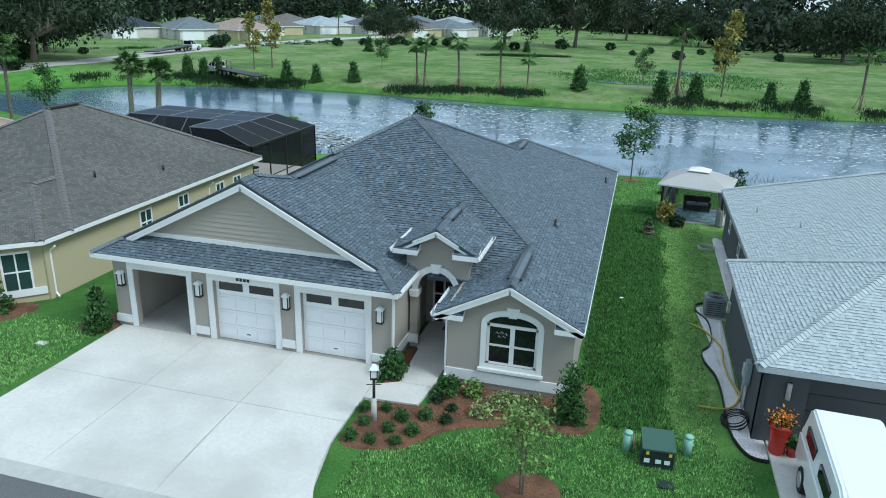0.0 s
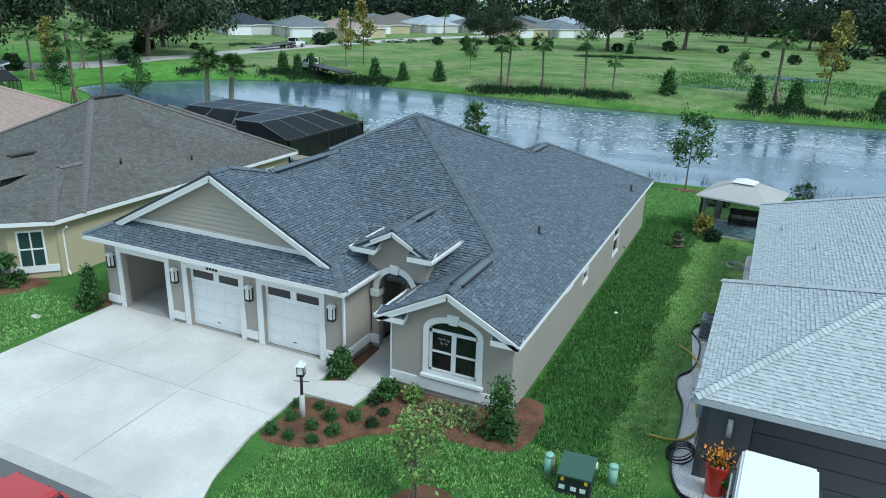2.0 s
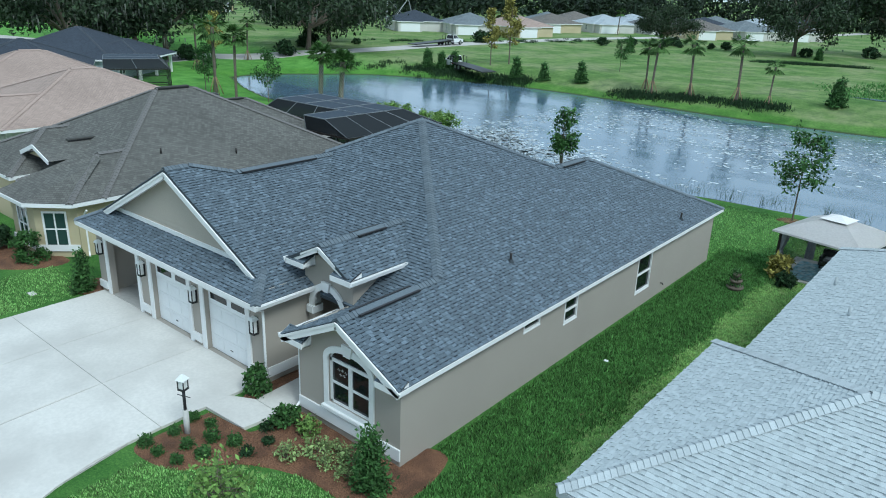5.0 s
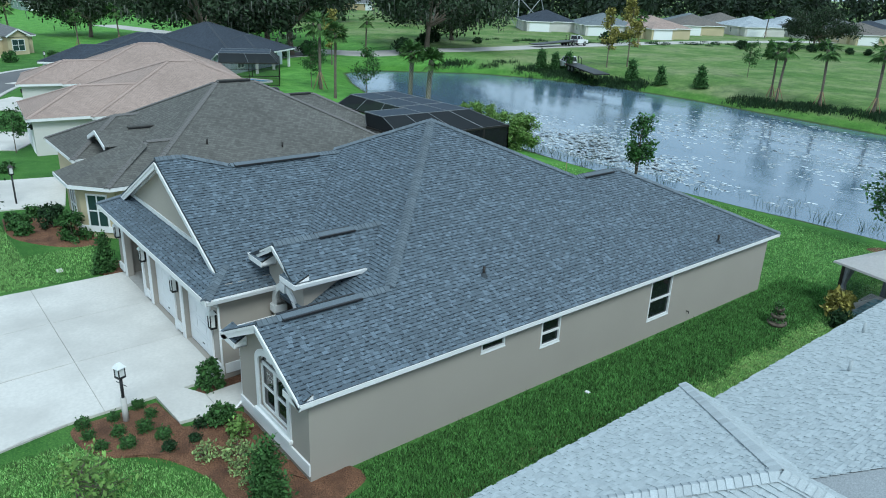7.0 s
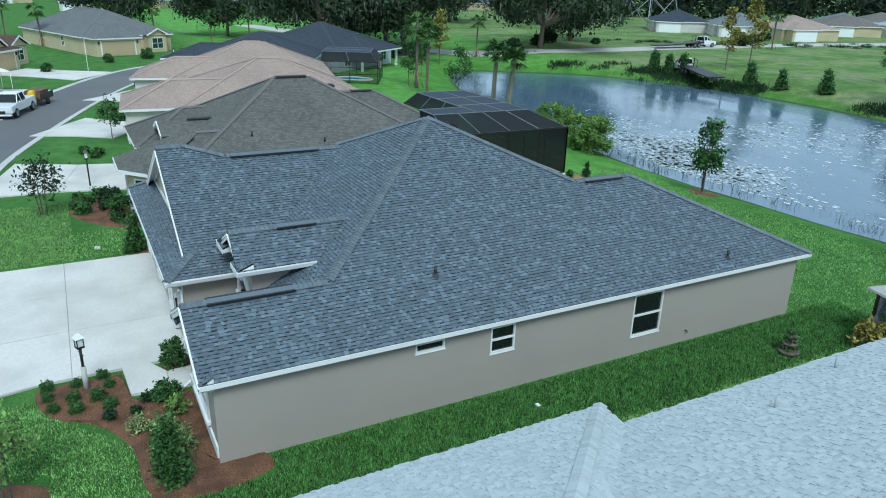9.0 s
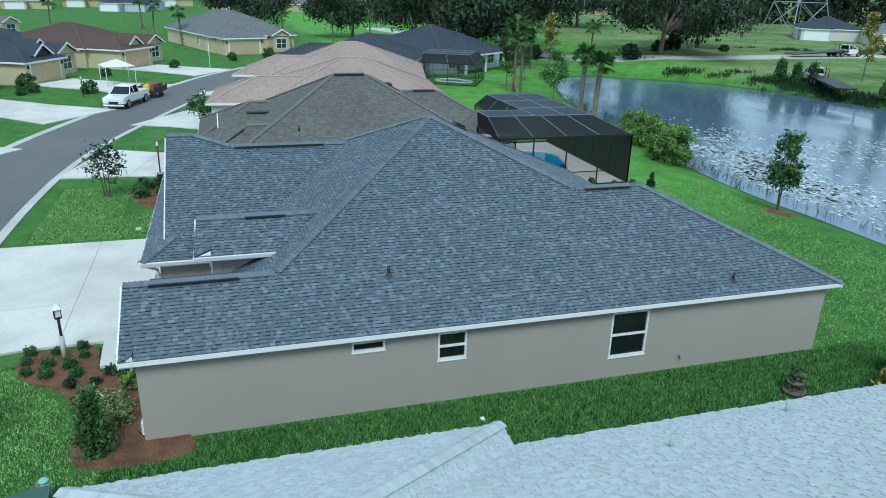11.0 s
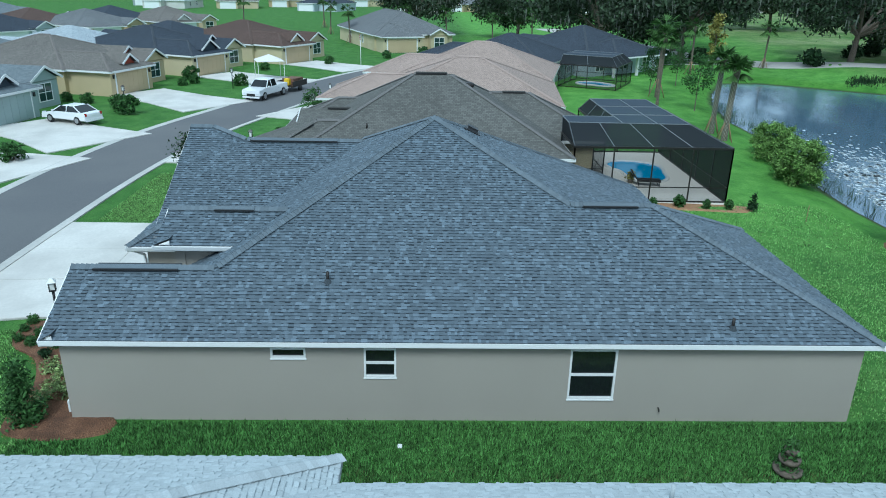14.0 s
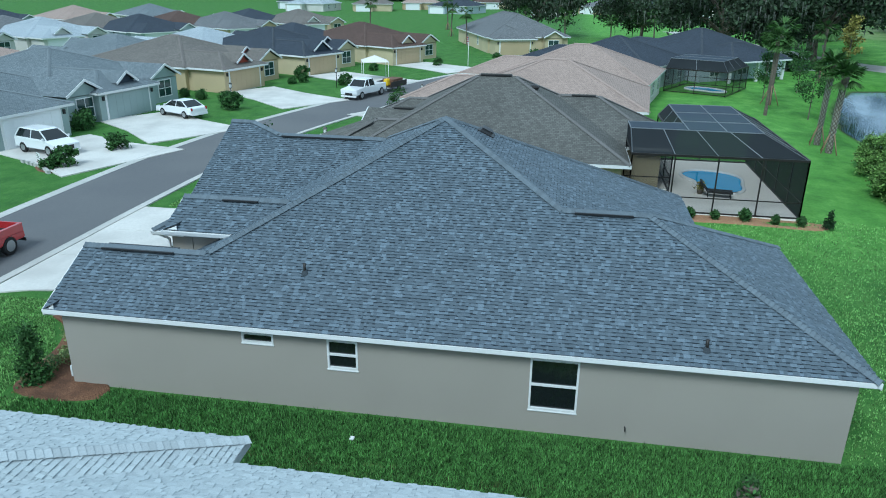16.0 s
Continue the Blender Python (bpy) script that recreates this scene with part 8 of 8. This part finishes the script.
def vehicle(name, label, m, paint, length, width, lower, cabin, roof, wheels, wr=0.34, category="car", flatbed=None, bed_box=None):
    t = thing(name, label, category, m=m)
    bm = bmesh.new()
    prism(bm, lower, width)
    bmesh.ops.bevel(bm, geom=bm.edges[:], offset=0.05, segments=2, affect='EDGES', clamp_overlap=True)
    body = part("body", bm, paint, t)
    bm = bmesh.new()
    prism(bm, cabin, width * 0.93, width * 0.74)
    part("window_glass", bm, GLASS, t, "dark glass")
    bm = bmesh.new()
    prism(bm, roof, width * 0.755, width * 0.7)
    bmesh.ops.bevel(bm, geom=bm.edges[:], offset=0.02, segments=2, affect='EDGES', clamp_overlap=True)
    part("roof", bm, paint, t)
    zlo, zhi = min(z for _, z in cabin), max(z for _, z in cabin)
    for s in (-1, 1):
        for (xa, za), (xb, zb) in ((cabin[0], cabin[-1]), (cabin[1], cabin[2])):
            strip("pillar", [(xa, s * width * 0.465, za), (xb, s * width * 0.372, zb)], 0.07, 0.06, paint, t, up=(0, 1, 0))
        xm = (cabin[0][0] + cabin[1][0]) / 2
        strip("pillar", [(xm, s * width * 0.465, zlo), (xm, s * width * 0.372, zhi)], 0.06, 0.05, paint, t, up=(0, 1, 0))
        for x in wheels:
            bm = bmesh.new()
            bmesh.ops.create_cone(bm, cap_ends=True, segments=20, radius1=wr, radius2=wr, depth=0.22, matrix=Matrix.Translation((x, s * (width / 2 - 0.08), wr)) @ Matrix.Rotation(radians(90), 4, 'X'))
            bmesh.ops.bevel(bm, geom=[e for e in bm.edges if len(e.link_faces) == 2 and any(len(f.verts) > 4 for f in e.link_faces)], offset=0.03, segments=2, affect='EDGES')
            wh = part("wheel", bm, TYRE, t, "black tyre")
            bm = bmesh.new()
            bmesh.ops.create_cone(bm, cap_ends=True, segments=16, radius1=wr * 0.62, radius2=wr * 0.58, depth=0.03, matrix=Matrix.Translation((x, s * (width / 2 + 0.03), wr)) @ Matrix.Rotation(radians(90), 4, 'X'))
            part("rim", bm, RIM, wh)
        fx, rx = max(x for x, _ in lower), min(x for x, _ in lower)
        box("headlight", (fx - 0.12, s * width * 0.36 - 0.14, 0.68), (fx + 0.01, s * width * 0.36 + 0.14, 0.8), HEAD, t)
        box("tail_light", (rx - 0.01, s * width * 0.42 - 0.08, 0.72), (rx + 0.1, s * width * 0.42 + 0.08, 0.95), TAIL, t)
        box("mirror", (cabin[1][0] - 0.25, s * (width / 2 + 0.08) - 0.07, zlo + 0.02), (cabin[1][0] - 0.13, s * (width / 2 + 0.08) + 0.07, zlo + 0.17), paint, t, bevel=0.02)
    box("grille", (max(x for x, _ in lower) - 0.03, -width * 0.22, 0.45), (max(x for x, _ in lower) + 0.012, width * 0.22, 0.72), BLACK, t)
    for x in (fx, rx):
        box("bumper", (x - 0.08, -width * 0.47, 0.3), (x + 0.03 * (1 if x == fx else -1) + 0.02, width * 0.47, 0.45), BLACK if paint is not CAR_WHITE or flatbed else paint, t, bevel=0.015)
    if bed_box:
        x0, x1, z0, z1 = bed_box
        box("bed_floor", (x0, -width * 0.42, z0), (x1, width * 0.42, z0 + 0.03), BLACK, t)
        for a in ((x0, -width * 0.48, x1, -width * 0.41), (x0, width * 0.41, x1, width * 0.48), (x0, -width * 0.41, x0 + 0.07, width * 0.41), (x1 - 0.07, -width * 0.41, x1, width * 0.41)):
            box("bed_side", (a[0], a[1], z0), (a[2], a[3], z1), paint, t)
    if flatbed:
        x0, x1 = flatbed
        mesh_ob("deck", [(x0, -1.25, 0.55), (x1, -1.25, 1.05), (x1, 1.25, 1.05), (x0, 1.25, 0.55), (x0, -1.25, 0.4), (x1, -1.25, 0.9), (x1, 1.25, 0.9), (x0, 1.25, 0.4)], [(0, 1, 2, 3), (7, 6, 5, 4), (0, 4, 5, 1), (1, 5, 6, 2), (2, 6, 7, 3), (3, 7, 4, 0)], BLACK, t)
        for y in (-1.0, 1.0):
            tube("rack", [(x1, y, 1.0), (x1, y, 2.1), (x1 - 1.0, y, 1.9), (x1 - 1.0, y, 1.0)], 0.06, BLACK, t, 6)
    return t


SEDAN = ([(-2.35, 0.35), (2.35, 0.35), (2.38, 0.7), (1.1, 0.95), (-1.75, 1.0), (-2.35, 0.9)], [(-1.85, 0.98), (1.15, 0.94), (0.35, 1.42), (-1.05, 1.43)], [(-1.1, 1.4), (0.38, 1.39), (0.1, 1.47), (-0.8, 1.47)])
SUV = ([(-2.2, 0.38), (2.25, 0.38), (2.28, 0.8), (1.15, 1.08), (-2.2, 1.1)], [(-2.12, 1.08), (1.25, 1.06), (0.45, 1.62), (-1.75, 1.64)], [(-1.85, 1.6), (0.5, 1.59), (0.2, 1.69), (-1.7, 1.7)])
PICKUP = ([(-2.85, 0.5), (2.85, 0.5), (2.88, 1.05), (1.35, 1.2), (-0.72, 1.2), (-0.74, 0.85), (-2.85, 0.85)], [(-0.7, 1.18), (1.4, 1.17), (0.75, 1.82), (-0.6, 1.84)], [(-0.65, 1.8), (0.8, 1.79), (0.6, 1.89), (-0.6, 1.9)])
vehicle("sedan", "white four-door sedan parked on a driveway", pose(-42.1, -19.1, 0.08, 0, 0, -113), CAR_WHITE, 4.8, 1.85, *SEDAN, (-1.45, 1.45))
vehicle("suv", "white sport utility car parked on a driveway", pose(-27.2, -21.2, 0.08, 0, 0, 72), CAR_WHITE, 4.5, 1.85, *SUV, (-1.35, 1.35), 0.37)
vehicle("pickup_truck", "white work pickup truck parked at the kerb", pose(-56.6, -6.3, 0.03, 0, 0, -18), CAR_WHITE, 5.8, 2.0, *PICKUP, (-1.85, 1.9), 0.42, "truck", None, (-2.82, -0.76, 0.85, 1.2))
vehicle("pickup_truck", "red pickup truck parked on the street", pose(-7.4, -10.65, 0.03, 0, 0, -1), CAR_RED, 5.8, 2.0, *PICKUP, (-1.85, 1.9), 0.42, "truck", None, (-2.82, -0.76, 0.85, 1.2))
FLAT = ([(-0.3, 0.5), (2.85, 0.5), (2.88, 1.15), (1.35, 1.3), (-0.3, 1.3)], [(-0.3, 1.28), (1.4, 1.27), (0.75, 1.95), (-0.25, 1.96)], [(-0.28, 1.92), (0.8, 1.91), (0.6, 2.02), (-0.2, 2.03)])
vehicle("flatbed_truck", "white flatbed truck with a black trailer on the lane", pose(-87.0, 108.5, gz(-87, 108.5) + 0.04, 0, 0, 90), CAR_WHITE, 8, 2.1, *FLAT, (-2.6, -1.6, 1.9), 0.45, "truck", (-12.0, -0.6))
vehicle("flatbed_truck", "white flatbed truck with a black trailer on the grass", pose(-61.5, 78.6, gz(-61.5, 78.6), 0, 0, 160), CAR_WHITE, 8, 2.1, *FLAT, (-2.6, -1.6, 1.9), 0.45, "truck", (-9.5, -0.6))
VAN = ([(-2.7, 0.4), (2.5, 0.4), (2.55, 0.95), (2.0, 1.15), (-2.7, 1.2)], [(-2.66, 1.18), (2.05, 1.13), (1.3, 1.85), (-2.6, 1.88)], [(-2.68, 1.2), (0.9, 1.2), (1.25, 1.92), (0.9, 1.98), (-2.5, 1.99), (-2.66, 1.9)])
van = vehicle("van", "white cargo van on the next house's driveway", pose(7.15, -4.3, 0.08, 0, 0, -92), CAR_WHITE, 5.2, 1.95, *VAN, (-1.6, 1.65), 0.36, "van")
bm = bmesh.new()
prism(bm, [(-2.66, 1.15), (1.0, 1.15), (1.2, 1.9), (0.9, 1.97), (-2.5, 1.99), (-2.64, 1.9)], 1.9, 1.62)
bmesh.ops.bevel(bm, geom=bm.edges[:], offset=0.05, segments=2, affect='EDGES', clamp_overlap=True)
part("cargo_body", bm, CAR_WHITE, van)
for _x in (-1.6, 0.1):
    for _s in (-1, 1):
        box("side_window", (_x - 0.55, _s * 0.9 - 0.03, 1.3), (_x + 0.55, _s * 0.9 + 0.03, 1.65), GLASS, van)
tr = thing("utility_trailer", "dark utility trailer with canopy behind the pickup", "trailer", m=pose(-61.6, -4.5, 0.03, 0, 0, -19))
box("deck", (-1.6, -0.95, 0.5), (1.6, 0.95, 0.6), BRONZE, tr)
for _y in (-0.95, 0.95):
    box("side", (-1.6, _y - 0.03, 0.6), (1.6, _y + 0.03, 1.1), BRONZE, tr)
    tube("wheel", [(0, _y - 0.1, 0.3), (0, _y + 0.12, 0.3)], 0.3, TYRE, tr, 14)
box("load", (-1.2, -0.7, 0.6), (0.8, 0.7, 1.3), pm("brown_load", (0.16, 0.09, 0.06), 0.4, 0.9, 4, 0.3), tr)
box("yellow_tool", (0.6, -0.3, 0.6), (1.3, 0.3, 1.35), YELLOW, tr, bevel=0.1)
can = thing("canopy_tent", "small white canopy tent beside the street", "canopy", m=pose(-70, -8.6, 0, 0, 0, 20))
for _x in (-1.5, 1.5):
    for _y in (-1.5, 1.5):
        tube("post", [(_x, _y, 0), (_x, _y, 2.2)], 0.03, WHITE, can, 6)
bm = bmesh.new()
_q = [bm.verts.new((x, y, 2.2)) for x, y in ((-1.6, -1.6), (1.6, -1.6), (1.6, 1.6), (-1.6, 1.6))]
_tp = bm.verts.new((0, 0, 2.9))
for _i in range(4):
    bm.faces.new((_q[_i], _q[(_i + 1) % 4], _tp))
bm.faces.new(_q)
part("top", bm, CANVAS, can)

# ---- power pylon ----
GALV = pm("galvanised_steel", (0.3, 0.32, 0.33), 0.1, 0.5, 3, 0.02, metal=0.5)
py = thing("power_pylon", "grey lattice steel power pylon beyond the oaks", "pylon", m=pose(-142, 146, 1.0))
bm = bmesh.new()
_lv = [(0, 6.0), (8, 4.4), (16, 3.0), (24, 1.8), (34, 1.2)]
for (z0, w0), (z1, w1) in zip(_lv, _lv[1:]):
    for sx, sy in ((-1, -1), (1, -1), (1, 1), (-1, 1)):
        tube_bm(bm, [(sx * w0, sy * w0, z0), (sx * w1, sy * w1, z1)], 0.16, 4)
    for (ax, ay), (bx, by) in (((-1, -1), (1, -1)), ((1, -1), (1, 1)), ((1, 1), (-1, 1)), ((-1, 1), (-1, -1))):
        tube_bm(bm, [(ax * w0, ay * w0, z0), (bx * w1, by * w1, z1)], 0.09, 4)
        tube_bm(bm, [(bx * w0, by * w0, z0), (ax * w1, ay * w1, z1)], 0.09, 4)
        tube_bm(bm, [(ax * w1, ay * w1, z1), (bx * w1, by * w1, z1)], 0.09, 4)
part("lattice", bm, GALV, py)
for _z in (22, 28):
    tube("cross_arm", [(-8, 0, _z), (0, 0, _z + 1.2), (8, 0, _z)], 0.2, GALV, py, 5)

# flag on the house across the street
fl = thing("flag_pole", "red, white and blue striped flag on a short pole", "flag", m=pose(-84.5, 1.0, 0))
tube("pole", [(0, 0, 0), (0, 0, 4.2)], 0.04, WHITE, fl, 8)
for _k in range(6):
    box("stripe", (0.05, -0.01, 4.1 - _k * 0.13), (1.2, 0.01, 4.22 - _k * 0.13), WHITE if _k % 2 else pure("flag_red", (0.5, 0.03, 0.04), 0.8), fl)
box("canton", (0.05, -0.015, 3.83), (0.5, 0.015, 4.22), pure("flag_blue", (0.03, 0.05, 0.2), 0.8), fl)

# ---- shrubs before the far houses ----
_hs = bush("shrub", "dark shrub in front of a house across the street", "shrub", pose(-36.6, -25.0, 0), 0.9, 1.3, 900, LEAF, 71, 0.14, "street shrubs")
scatter(_hs, [(-35.0, -24.0), (-51.3, -22.0), (-48.6, -17.8), (-46.4, -16.2), (-52.4, -24.4), (-63.8, -17.0), (-65.5, -16.2), (-69.0, -17.6), (-64.5, -10.8), (-78.4, -11.0), (-86, -3.5), (-99, 9.5), (-100, 15), (-101, 19), (-29, -17), (-24, -17.6), (-95, 4)], _pr, 0.6, 1.2)

# low block-edged planter with a small sign across the street
bed("mulch_bed", [(-24.8, -20.6), (-22.6, -18.6), (-22.3, -17.0), (-23.4, -17.4), (-25.2, -19.4)], MULCH, "dark mulch bed edged with pale blocks", 0.08, 44)
for _k in range(9):
    _x, _y = -24.6 + 0.27 * _k, -20.7 + 0.43 * _k - 0.02 * (_k - 4) ** 2 + 0.3
    _b = box("edging_block", (-0.2, -0.1, -0.05), (0.2, 0.1, 0.22), KERB)
    _b.matrix_world = pose(_x + 0.25, _y - 0.25, 0.0, 0, 0, 58)
    tagged(_b, "pale concrete edging block of the planter", "edging block", "planter blocks")
sgn = thing("yard_sign", "small white yard sign on two pegs", "sign", m=pose(-23.9, -19.4, 0.05, 0, 0, 55))
box("panel", (-0.32, -0.01, 0.35), (0.32, 0.01, 0.8), WHITE, sgn)
for _k in range(3):
    box("text_bar", (-0.24, -0.014, 0.45 + 0.11 * _k), (0.24 - 0.08 * _k, -0.0105, 0.5 + 0.11 * _k), BLACK, sgn)
for _x in (-0.25, 0.25):
    tube("peg", [(_x, 0, -0.1), (_x, 0, 0.36)], 0.012, BRONZE, sgn, 6)
bush("shrub", "spiky green cycad in the planter", "shrub", pose(-23.1, -18.2, 0.05), 0.5, 0.6, 500, LEAF, 45, 0.1)
